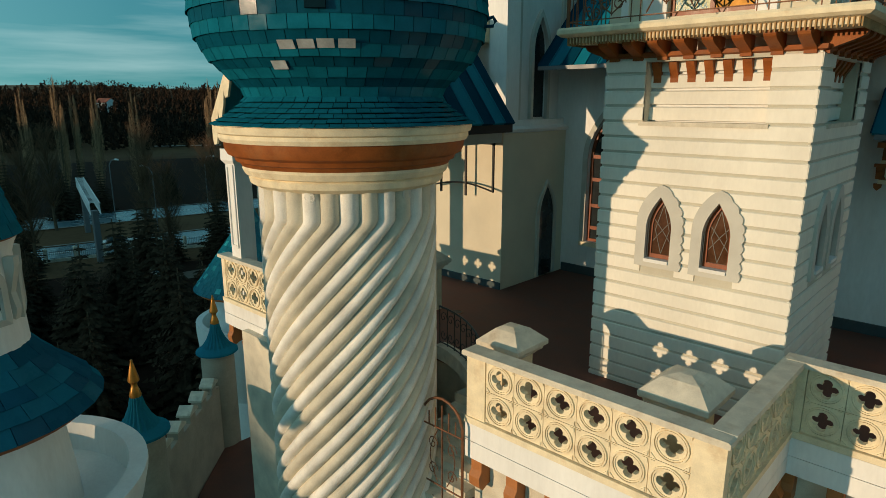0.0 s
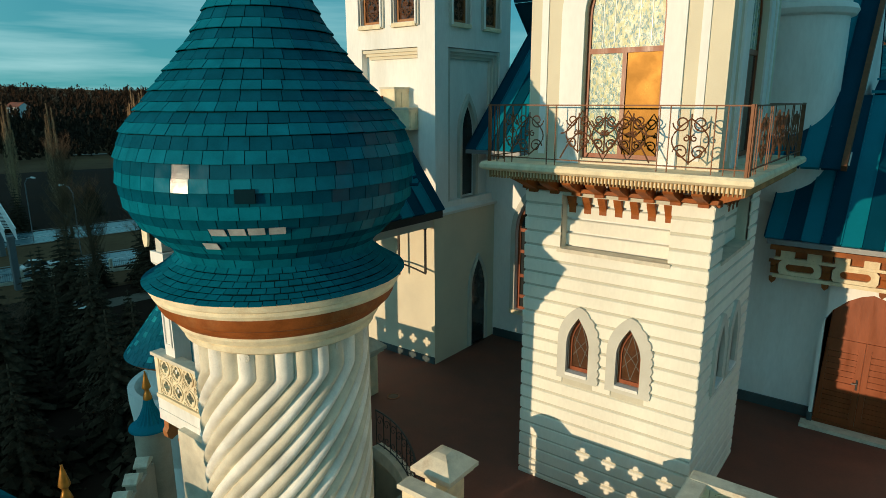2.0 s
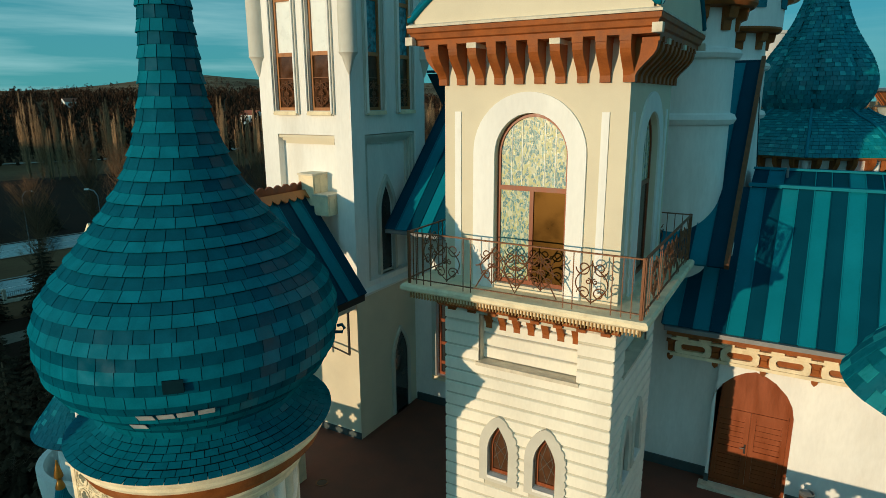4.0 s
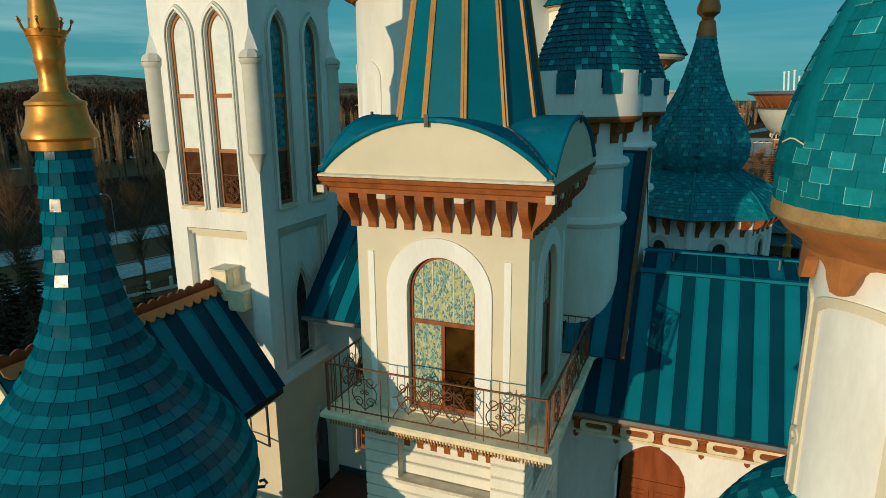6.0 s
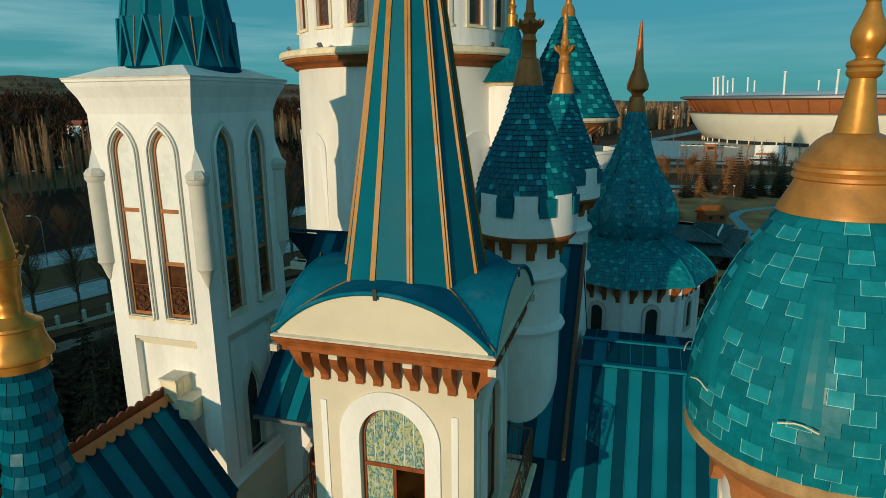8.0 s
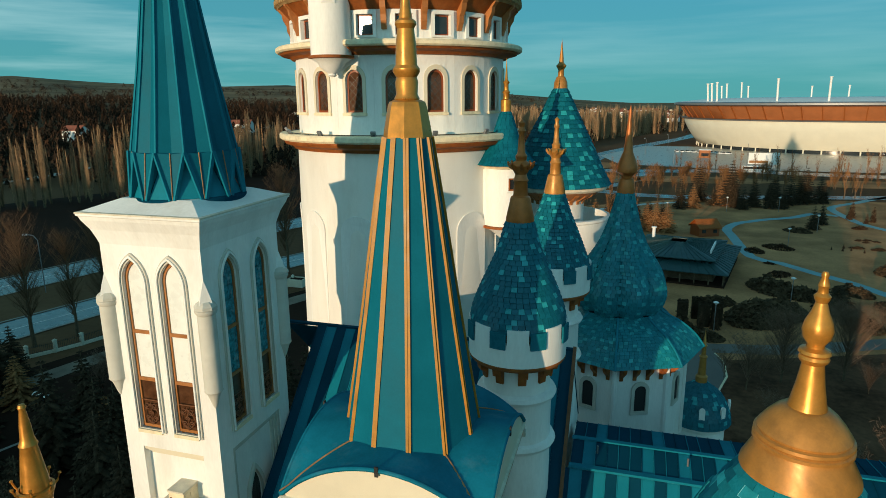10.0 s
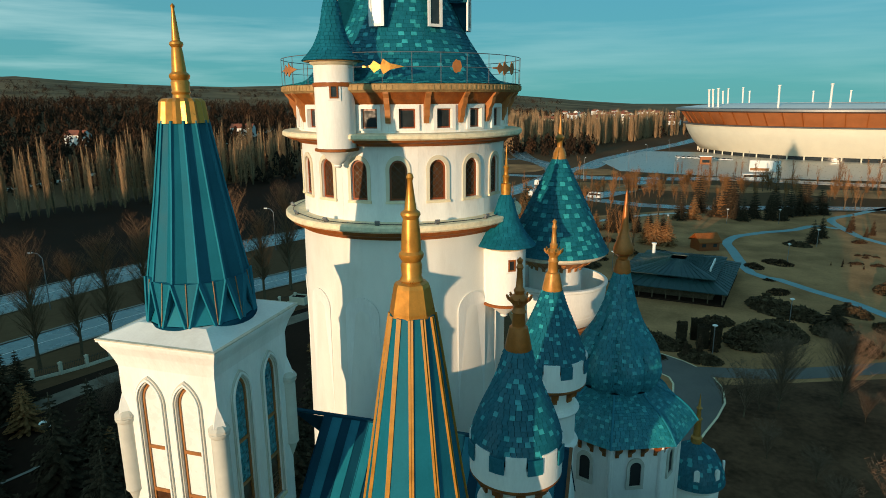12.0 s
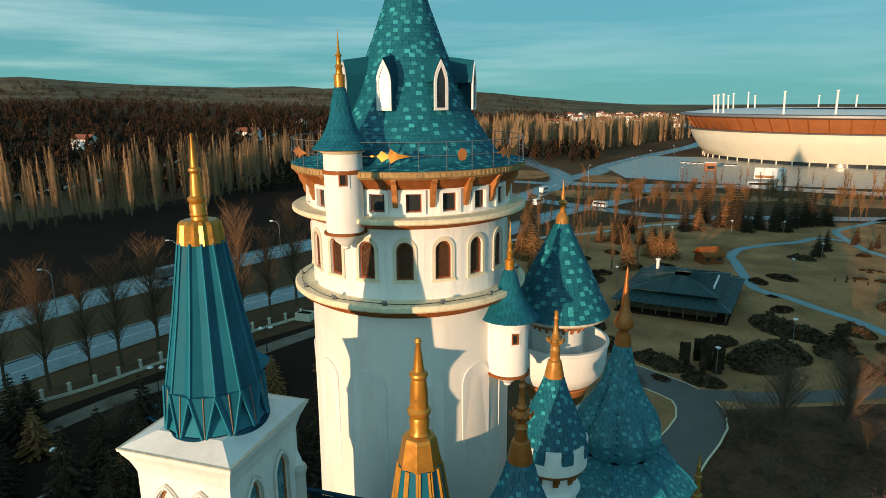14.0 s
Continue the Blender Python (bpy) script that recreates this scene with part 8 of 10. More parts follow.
# ---- roads, paths, the stadium and the park ----
def ribbon(name, pts, width, mat, label, category, lift=0.05, kind="structure", step=8.0):
    """A strip of ground along a plan line, laid on the terrain."""
    line = []
    p = [pts[0]] + list(pts) + [pts[-1]]
    for i in range(1, len(p) - 2):
        n = max(2, int(math.dist(p[i], p[i + 1]) / step))
        for k in range(n):
            t = k / n
            line.append(tuple(0.5 * (2 * p[i][j] + (p[i + 1][j] - p[i - 1][j]) * t + (2 * p[i - 1][j] - 5 * p[i][j] + 4 * p[i + 1][j] - p[i + 2][j]) * t * t + (3 * p[i][j] - p[i - 1][j] - 3 * p[i + 1][j] + p[i + 2][j]) * t ** 3) for j in (0, 1)))
    line.append(pts[-1])
    verts, faces = [], []
    for i, (x, y) in enumerate(line):
        a, b = line[max(i - 1, 0)], line[min(i + 1, len(line) - 1)]
        d = Vector((b[0] - a[0], b[1] - a[1], 0)).normalized()
        for s in (-0.5, 0.5):
            px, py = x - d.y * s * width * -1, y + d.x * s * width * -1
            verts.append((px, py, terrain(px, py) + lift))
        if i:
            k = 2 * i
            faces.append((k - 2, k - 1, k + 1, k))
    ob = raw(name, verts, faces, mat)
    me = ob.data
    bm = bmesh.new()
    bm.from_mesh(me)
    bmesh.ops.recalc_face_normals(bm, faces=bm.faces)
    if bm.faces[0].normal.z < 0:
        bmesh.ops.reverse_faces(bm, faces=bm.faces)
    bm.to_mesh(me)
    bm.free()
    tagged(ob, label, category, kind=kind)
    return line


def ground_patch(name, outline, mat, label, category, lift=0.05):
    bm = bmesh.new()
    bm.faces.new([bm.verts.new((x, y, terrain(x, y) + lift)) for x, y in outline])
    bmesh.ops.recalc_face_normals(bm, faces=bm.faces)
    if list(bm.faces)[0].normal.z < 0:
        bmesh.ops.reverse_faces(bm, faces=bm.faces)
    ob = new(name, finish(bm, name, mat))
    return tagged(ob, label, category, kind="structure")


FAR_CW = [(-134, -60), (-128, 0), (-121, 45), (-114, 80), (-107, 108), (-97, 138), (-86, 165), (-66, 210), (-45, 262), (-35, 325), (-48, 375), (-66, 410), (-95, 520), (-140, 700)]
NEAR_CW = [(-108, -60), (-102, 0), (-97, 30), (-90.5, 64), (-87.5, 75), (-82, 92), (-71, 113), (-58, 140), (-42, 180), (-25, 230), (-5, 262), (10, 305)]
ribbon("road_west", FAR_CW, 11.5, M["asphalt"], "asphalt dual carriageway, far lanes, sky reflection put into its colour", "road", 0.06)
ribbon("road_near", NEAR_CW, 9.0, M["asphalt"], "asphalt dual carriageway, near lanes, sky reflection put into its colour", "road", 0.06)
for i, (line, w) in enumerate(((FAR_CW, 11.5), (NEAR_CW, 9.0))):
    for s in (-1, 1):
        edge = [(x + s * (w / 2 + 0.6), y) for x, y in line]
        ribbon("kerb_%d%s" % (i + 1, "a" if s < 0 else "b"), edge, 0.6, M["concrete"], "pale concrete kerb strip", "kerb", 0.16)
    ribbon("lane_line_%d" % (i + 1), line, 0.25, M["white_paint"], "white painted lane line", "road marking", 0.075)
ribbon("lane_dirt", [(-74, 30), (-71, 50), (-67.5, 64), (-64, 71), (-56, 90), (-46, 112), (-30, 150)], 3.4, M["dirt"], "pale dirt lane", "road")
ribbon("field_road", [(-300, 120), (-262, 206), (-274, 320), (-310, 493), (-380, 700)], 6, M["paving"], "pale country road by the wood", "road", 0.3, step=20)
ribbon("road_east", [(-38, 318), (-5, 312), (47, 322), (103, 312), (220, 300), (420, 300)], 13, M["asphalt"], "broad pale road before the stadium", "road", 0.08)
ribbon("road_ramp", [(-35, 330), (-22, 360), (-11, 420), (34, 551), (60, 640), (120, 900)], 12, M["asphalt"], "road running off past the stadium", "road", 0.09)
ribbon("road_link", [(-45, 262), (-12, 243), (16, 233), (68, 243), (150, 255), (320, 262)], 8, M["asphalt"], "park boundary road", "road", 0.07)
ribbon("road_loop", [(-66, 400), (-90, 380), (-96, 345), (-70, 318), (-38, 312)], 8, M["asphalt"], "slip road loop", "road", 0.1)
ground_patch("car_park", [(-16, 395), (-4, 345), (48, 330), (260, 322), (330, 400), (60, 480), (10, 480)], M["paving"], "pale paved stadium car park", "pavement", 0.11)
PATH_BLUE = [(46.8, 119.1), (43.7, 125.5), (41.3, 129.8), (36.9, 135.1), (32.1, 142.0), (27.4, 146.5), (26.5, 169.6), (26.3, 175.8), (27.9, 181.6), (30.6, 186.6), (34.0, 189.7), (38.8, 194.0), (43.4, 196.8), (48.2, 200.4), (53.3, 206.6), (57.1, 206.8), (60.1, 204.4)]
ribbon("path_blue", PATH_BLUE, 2.4, M["bluepath"], "pale blue park path", "path", 0.06, step=3)
ribbon("path_fork", [(70.6, 175.5), (65.6, 186.0), (62.6, 193.2), (61.7, 203.3), (61.3, 212.2), (62.1, 219.5), (65.7, 225.1), (72.4, 231.8), (80.1, 241.0), (98.0, 259.3)], 2.4, M["bluepath"], "pale blue park path branch", "path", 0.07, step=3)
ribbon("path_drive", [(-8, 103), (-2, 96), (4.5, 91.5), (10, 87), (10.6, 80), (7.5, 72), (4, 62), (1, 50)], 6.0, M["worn_path"], "worn grey paved park drive", "path", 0.085, step=3)
ribbon("edging_1", [(-8, 103), (-2, 96), (4.5, 91.5), (10, 87), (10.6, 80), (7.5, 72), (4, 62), (1, 50)], 6.5, M["stone"], "pale concrete path edging", "kerb", 0.055, step=3)
ribbon("path_side", [(11.5, 88.5), (17, 89.5), (23.3, 91), (36, 96.5), (60, 108), (90, 118)], 3.4, M["worn_path"], "grey paved side path", "path", 0.07, step=3)
ribbon("path_park", [(-40, 175), (-12, 196), (6.5, 214), (20, 222)], 2.5, M["paving"], "pale gravel path", "path", 0.06)
for i, (x, y, rx, ry) in enumerate(((-60, 345, 16, 22), (-16, 338, 11, 16), (-14, 280, 22, 14), (30, 285, 30, 12), (95, 282, 38, 12))):
    ground_patch("verge_%d" % (i + 1), [(x + rx * math.cos(q), y + ry * math.sin(q)) for q in np.linspace(0, 2 * math.pi, 25)[:-1]], M["lawn"], "dry grass traffic island", "verge", 0.13)


ground_patch("park_lawn", [(-4, 62), (60, 70), (140, 120), (150, 235), (70, 236), (16, 226), (-14, 205), (-30, 170), (-24, 120)], M["lawn"], "dry tan park lawn", "lawn", 0.03)
# the castle's shade on the lawn is painted as a darker patch
ground_patch("shaded_lawn", [(-30, 40), (70, 40), (95, 112), (60, 104), (36, 93), (23, 88), (12, 84), (2, 62)], M["shaded_turf"], "olive winter lawn below the castle, shade put into its colour", "lawn", 0.045)
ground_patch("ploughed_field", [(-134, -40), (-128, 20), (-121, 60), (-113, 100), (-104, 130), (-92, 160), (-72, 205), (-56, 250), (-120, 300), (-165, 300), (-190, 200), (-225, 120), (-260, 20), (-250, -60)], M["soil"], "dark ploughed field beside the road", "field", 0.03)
# the dark soil colour here also holds this ground's shade
ground_patch("shaded_garden", [(-86, -30), (-84, 20), (-76, 52), (-66, 80), (-40, 128), (-22, 110), (-20, 40), (-24, 8), (-30, -30)], M["soil"], "bare garden ground, shade put into its dark colour", "ground", 0.03)


def stadium():
    cx, cy, a, b = 150.0, 500.0, 113.0, 90.0
    t = thing("stadium", (cx, cy, GROUND), "large oval stadium, cream shell, orange-brown upper band and white masts", "stadium")
    seg = 120

    def ring(profile, name, mat, label=""):
        bm = bmesh.new()
        rows = []
        for s, z in profile:
            rows.append([bm.verts.new((cx + a * s * math.cos(2 * math.pi * k / seg), cy + b * s * math.sin(2 * math.pi * k / seg), z)) for k in range(seg)])
        for p, q in zip(rows, rows[1:]):
            for k in range(seg):
                bm.faces.new((p[k], p[(k + 1) % seg], q[(k + 1) % seg], q[k]))
        return part(name, bm, mat, t, label, smooth=50)
    ring([(0.88, GROUND), (0.88, -6.4), (0.6, -6.3)], "glazed_base", M["glass_dark"], "dark glazed ground floor")
    ring([(0.6, -6.5), (0.895, -6.5), (0.93, -2.0), (0.965, 4), (0.985, 9.0), (0.985, 10.6), (0.9, 10.7)], "cream_shell", M["cream_shell"], "cream curved cladding")
    ring([(0.9, 10.5), (1.0, 10.6), (1.005, 11.3), (0.96, 11.4)], "dark_ledge", M["grey"])
    ring([(0.95, 11.3), (0.965, 11.5), (1.015, 19.6), (0.9, 19.7)], "brown_band", M["rust_shell"], "orange-brown slatted band")
    ring([(0.9, 19.5), (1.03, 19.6), (1.055, 20.4), (1.055, 21.6), (1.03, 22.2), (0.94, 22.6)], "dark_rim", M["grey"])
    ring([(1.03, 22.15), (0.9, 23.6), (0.72, 24.6), (0.55, 24.9), (0.54, 24.5)], "roof", M["white_paint"], "white membrane roof")
    for k in range(64):
        q = 2 * math.pi * k / 64
        c, s = math.cos(q), math.sin(q)
        part("band_rib", bar((cx + a * 0.968 * c, cy + b * 0.968 * s, 11.5), (cx + a * 1.02 * c, cy + b * 1.02 * s, 19.6), 0.5, 0.5), M["brown"], t)
        part("base_column", bar((cx + a * 0.90 * c, cy + b * 0.90 * s, GROUND), (cx + a * 0.90 * c, cy + b * 0.90 * s, -6.4), 0.7), M["cream_shell"], t)
    for deg, top in ((-155, 33.6), (-152.6, 33.8), (-149.7, 34.3), (136, 33.6), (133, 35.4), (125, 36.3), (121.6, 33.5), (-126.1, 35.4), (94.6, 33.2), (-111.4, 35.7), (80.9, 33.5), (62, 34.5), (-82, 35), (-60, 34.5), (30, 34), (5, 34), (-28, 34.5)):
        c, s = math.cos(radians(deg)), math.sin(radians(deg))
        part("mast", rod([(cx + a * 0.98 * c, cy + b * 0.98 * s, 21), (cx + a * 0.99 * c, cy + b * 0.99 * s, top - 1.0), (cx + a * 0.99 * c, cy + b * 0.99 * s, top)], 0.62, sides=8), M["white_paint"], t, "white steel mast")
        part("mast_head", rod([(cx + a * 0.99 * c, cy + b * 0.99 * s, top - 0.1), (cx + a * 0.99 * c, cy + b * 0.99 * s, top + 0.5)], 0.95, sides=8), M["white_paint"], t)


stadium()


def pavilion():
    t = thing("park_pavilion", (11, 133, GROUND), "low timber park pavilion with dark green hipped metal roof", "pavilion")
    E = [Vector((-2.5, 122.0, 0)), Vector((18.8, 118.6, 0)), Vector((25.0, 144.5, 0)), Vector((3.6, 148.0, 0))]
    c = sum(E, Vector()) / 4
    wall = [c + (e - c) * 0.80 for e in E]
    inner = [c + (e - c) * 0.74 for e in E]
    # bark and soil tones carry the shade under the roof
    part("wall", slab_of([(p.x, p.y) for p in inner], GROUND, -6.2), M["bark"], t, "timber walls, darkened with the roof's shade")
    part("floor_plinth", slab_of([(p.x, p.y) for p in [c + (e - c) * 0.95 for e in E]], GROUND, GROUND + 0.35), M["soil"], t)
    up = [c + (e - c) * 0.66 for e in E]
    for z0, z1, lo, hi, nm in ((-6.3, -5.0, E, up, "lower_roof"), (-4.6, -3.2, [c + (e - c) * 0.76 for e in E], [c + (e - c) * f for e, f in zip(E, (0.14, 0.14, 0.14, 0.14))], "upper_roof")):
        for i in range(4):
            j = (i + 1) % 4
            bm = bmesh.new()
            vs = [bm.verts.new((p.x, p.y, z)) for p, z in ((lo[i], z0), (lo[j], z0), (hi[j], z1), (hi[i], z1))]
            ws = [bm.verts.new((p.x, p.y, z - 0.15)) for p, z in ((lo[i], z0), (lo[j], z0), (hi[j], z1), (hi[i], z1))]
            bm.faces.new(vs)
            bm.faces.new(ws[::-1])
            for k in range(4):
                bm.faces.new((vs[k], ws[k], ws[(k + 1) % 4], vs[(k + 1) % 4]))
            bmesh.ops.recalc_face_normals(bm, faces=bm.faces)
            pl = part(nm, bm, M["green_roof"], t, "dark green metal roof slope")
            n = 14
            for k in range(1, n):
                a, b = lo[i].lerp(lo[j], k / n), hi[i].lerp(hi[j], k / n)
                part("seam", bar((a.x, a.y, z0 + 0.04), (b.x, b.y, z1 + 0.04), 0.07, 0.10), M["green_roof"], pl)
    part("clerestory", slab_of([(p.x, p.y) for p in [c + (e - c) * 0.65 for e in E]], -5.2, -4.5), M["dark"], t)
    for i in range(4):
        for k in range(8):
            p = wall[i].lerp(wall[(i + 1) % 4], k / 8) + (E[i].lerp(E[(i + 1) % 4], k / 8) - wall[i].lerp(wall[(i + 1) % 4], k / 8)) * 0.6
            part("post", bar((p.x, p.y, GROUND), (p.x, p.y, -6.2), 0.22), M["bark"], t)
    part("chimney", lathe([(0.35, -4.4), (0.35, -2.2), (0.55, -2.15), (0.55, -1.9), (0.2, -1.8)], 6.5, 139.5, 12), M["white_paint"], t, "pale metal chimney")
    part("roof_ladder", bar((16.6, 127.0, -4.0), (18.4, 135.0, -3.7), 0.25, 0.6), M["white_paint"], t)


pavilion()


def cabin(x, y, ang, w, d, h, wall, roof, label, name="cabin", cat="cabin", rise=1.6, floor=None):
    z = terrain(x, y) if floor is None else floor
    t = thing(name, (x, y, z), label, cat, "far houses" if name == "far_house" else "")
    m = pose(x, y, z, 0, 0, ang)
    at = lambda a, b, c: m @ Vector((a, b, c))

    def hull(pts_list, nm, mat):
        bm = bmesh.new()
        vs = [bm.verts.new(at(*p)) for p in pts_list]
        bmesh.ops.convex_hull(bm, input=vs)
        return part(nm, bm, mat, t)
    hull([(sx * w / 2, sy * d / 2, q) for sx in (-1, 1) for sy in (-1, 1) for q in (-1.5, h)] + [(sx * w / 2, 0, h + rise * 0.96) for sx in (-1, 1)], "wall", wall)
    for sy in (-1, 1):
        hull([(sx * (w / 2 + 0.4), sy * (d / 2 + 0.5), h - 0.35 + q) for sx in (-1, 1) for q in (0, 0.2)] + [(sx * (w / 2 + 0.4), 0, h + rise + q) for sx in (-1, 1) for q in (0, 0.2)], "roof", roof)
    for a in (-w * 0.28, w * 0.28):
        for sy in (-1, 1):
            hull([(a + p, sy * (d / 2 + q), z2) for p in (-0.5, 0.5) for q in (0.0, 0.06) for z2 in (h * 0.4, h * 0.75)], "window", M["glass_dark"])
    return t


cabin(20, 168, 25, 5.4, 4.4, 2.4, M["wood"], M["brown"], "small orange-brown log cabin with pitched roof")
cabin(92, 225, -20, 16, 8, 2.6, M["wood"], M["orange"], "long low timber shelter with tan roof", "park_shelter", "shelter")
rnd = random.Random(77)
for k in range(46):
    az, d = rnd.uniform(-7.5, 3.5), rnd.uniform(900, 1500)
    x, y = d * math.sin(radians(az)), d * math.cos(radians(az))
    w = rnd.uniform(10, 20)
    cabin(x, y, rnd.uniform(0, 180), w, rnd.uniform(9, 12), rnd.uniform(5, 11), M["white_paint"] if rnd.random() < 0.6 else M["cream"], M["redroof"], "far white house with a red tiled roof", "far_house", "house", rise=3)
for az, d, w in ((-46.5, 520, 14), (-34.0, 560, 18), (-29.5, 640, 12), (-24.5, 520, 26), (-23.2, 600, 14), (-20.0, 640, 12), (-60, 700, 14), (-71, 560, 12)):
    x, y = d * math.sin(radians(az)), d * math.cos(radians(az))
    cabin(x, y, rnd.uniform(0, 180), w, 10, rnd.uniform(6, 9), M["white_paint"] if w < 20 else M["grey"], M["redroof"] if w < 20 else M["grey"], "far house among trees on the hillside", "far_house", "house", rise=3)


def street_lamp(x, y, h, arm, ang):
    t = thing("street_lamp", (x, y, terrain(x, y)), "tall pale street lamp with a curved arm", "street lamp", "street lamps")
    z = terrain(x, y)
    c, s = math.cos(radians(ang)), math.sin(radians(ang))
    part("pole", rod([(x, y, z), (x, y, z + h * 0.9), (x + arm * 0.4 * c, y + arm * 0.4 * s, z + h * 0.98), (x + arm * c, y + arm * s, z + h)], 0.09, sides=6), M["grey"], t)
    part("lamp_head", rod([(x + arm * c, y + arm * s, z + h), (x + (arm + 0.8) * c, y + (arm + 0.8) * s, z + h - 0.05)], 0.16, sides=6), M["white_paint"], t)
    return t


lamp = street_lamp(-103, 62, 11, 1.6, 200)
for x, y, a in ((-100, 40, 0), (-101.5, 85, 0), (-96, 112, 0), (-86, 138, -10), (-74, 162, -20), (-104, 20, 0), (-60, 190, 0), (-50, 225, 0), (-20, 300, 90), (20, 300, 90), (60, 300, 90), (100, 300, 90), (0, 345, 45), (10, 395, 45), (25, 440, 45), (60, 360, 60), (-118, 40, 180), (-113, 55, 180)):
    copy_thing(lamp, pose(x, y, terrain(x, y), 0, 0, a))


def park_lamp(x, y):
    t = thing("park_lamp", (x, y, GROUND), "slim park lamp with a round hat-shaped head", "park lamp", "park lamps")
    part("pole", rod([(x, y, GROUND), (x, y, GROUND + 4.3)], 0.07, sides=6), M["grey"], t)
    part("lamp_head", lathe([(0.10, GROUND + 4.2), (0.18, GROUND + 4.35), (0.42, GROUND + 4.5), (0.40, GROUND + 4.56), (0.1, GROUND + 4.7)], x, y, 12), M["white_paint"], t)
    return t


pl = park_lamp(14, 96)
for x, y in ((28, 113), (37, 158), (48, 178), (60, 148), (12, 190), (30, 205), (70, 180), (45, 208), (-2, 140), (55, 122)):
    copy_thing(pl, pose(x, y, GROUND))


def twin_lamp(x, y):
    t = thing("twin_park_lamp", (x, y, GROUND), "dark park lamp with two pale hat-shaped heads", "park lamp", "twin park lamps")
    g = GROUND
    part("pole", lathe([(0.13, g - 0.05), (0.13, g + 0.5), (0.07, g + 0.6), (0.055, g + 4.5), (0.09, g + 4.56), (0.0, g + 4.75)], x, y, 8), M["black_iron"], t)
    for sd in (-1, 1):
        arm = part("arm", rod([(x, y, g + 4.05), (x + 0.25 * sd, y, g + 4.25), (x + 0.5 * sd, y, g + 4.62), (x + 0.72 * sd, y, g + 4.62), (x + 0.78 * sd, y, g + 4.5)], 0.035, sides=6), M["black_iron"], t)
        part("lamp_head", lathe([(0.05, g + 4.55), (0.12, g + 4.5), (0.34, g + 4.34), (0.42, g + 4.22), (0.38, g + 4.20), (0.16, g + 4.12), (0.0, g + 4.09)], x + 0.78 * sd, y, 14), M["glass_white"], arm, "pale hat-shaped shade", smooth=40)
    return t


tl = twin_lamp(-57.5, 45.9)
for x, y, a in ((-63.0, 66.8, 20), (-56.8, 85.0, 30), (-72.8, 51.1, 0), (-48, 108, 35), (-62, 24, 0)):
    copy_thing(tl, pose(x, y, GROUND, 0, 0, a))


def park_fence(pts, pitch=3.45):
    """Low pale wall with square posts and dark railings between them."""
    t = thing("park_fence", (pts[0][0], pts[0][1], GROUND), "dark iron railings on a low wall between pale posts", "fence")
    ds = [0.0]
    for p, q in zip(pts, pts[1:]):
        ds.append(ds[-1] + math.dist(p, q))
    n = int(ds[-1] / pitch)
    at = [(float(np.interp(k * pitch, ds, [p[0] for p in pts])), float(np.interp(k * pitch, ds, [p[1] for p in pts]))) for k in range(n + 1)]
    g = GROUND
    for x, y in at:
        p = part("post", box(x - 0.2, x + 0.2, y - 0.2, y + 0.2, g - 0.2, g + 1.75), M["capstone"], t)
        part("post_cap", lathe([(0.34, g + 1.74), (0.34, g + 1.82), (0.0, g + 2.02)], x, y, 4, a0=math.pi / 4), M["capstone"], p)
    bm = bmesh.new()
    for (x0, y0), (x1, y1) in zip(at, at[1:]):
        part("low_wall", bar((x0, y0, g + 0.15), (x1, y1, g + 0.15), 0.24, 0.62), M["capstone"], t)
        for z in (0.55, 1.42):
            part("rail", bar((x0, y0, g + z), (x1, y1, g + z), 0.04, 0.04), M["black_iron"], t)
        for k in range(1, 15):
            f = k / 15
            x, y = x0 + (x1 - x0) * f, y0 + (y1 - y0) * f
            bar((x, y, g + 0.5), (x, y, g + 1.5 + 0.18 * math.sin(math.pi * f)), 0.028, 0.028, bm)
    tagged(part("railing_bars", bm, M["black_iron"], t, "dark iron railing bars"), "dark iron railing bars", kind="stuff")


ribbon("edging_2", [(-60, 38), (-58, 43.4), (-57.8, 48.2)], 0.45, M["concrete"], "pale concrete path edging", "kerb", 0.12, step=3)
park_fence([(-97, 2), (-92, 27), (-86, 44), (-79.5, 56.5), (-74.4, 64.9), (-72.0, 71.9), (-69.4, 80), (-64, 93), (-56, 109), (-48, 125)])


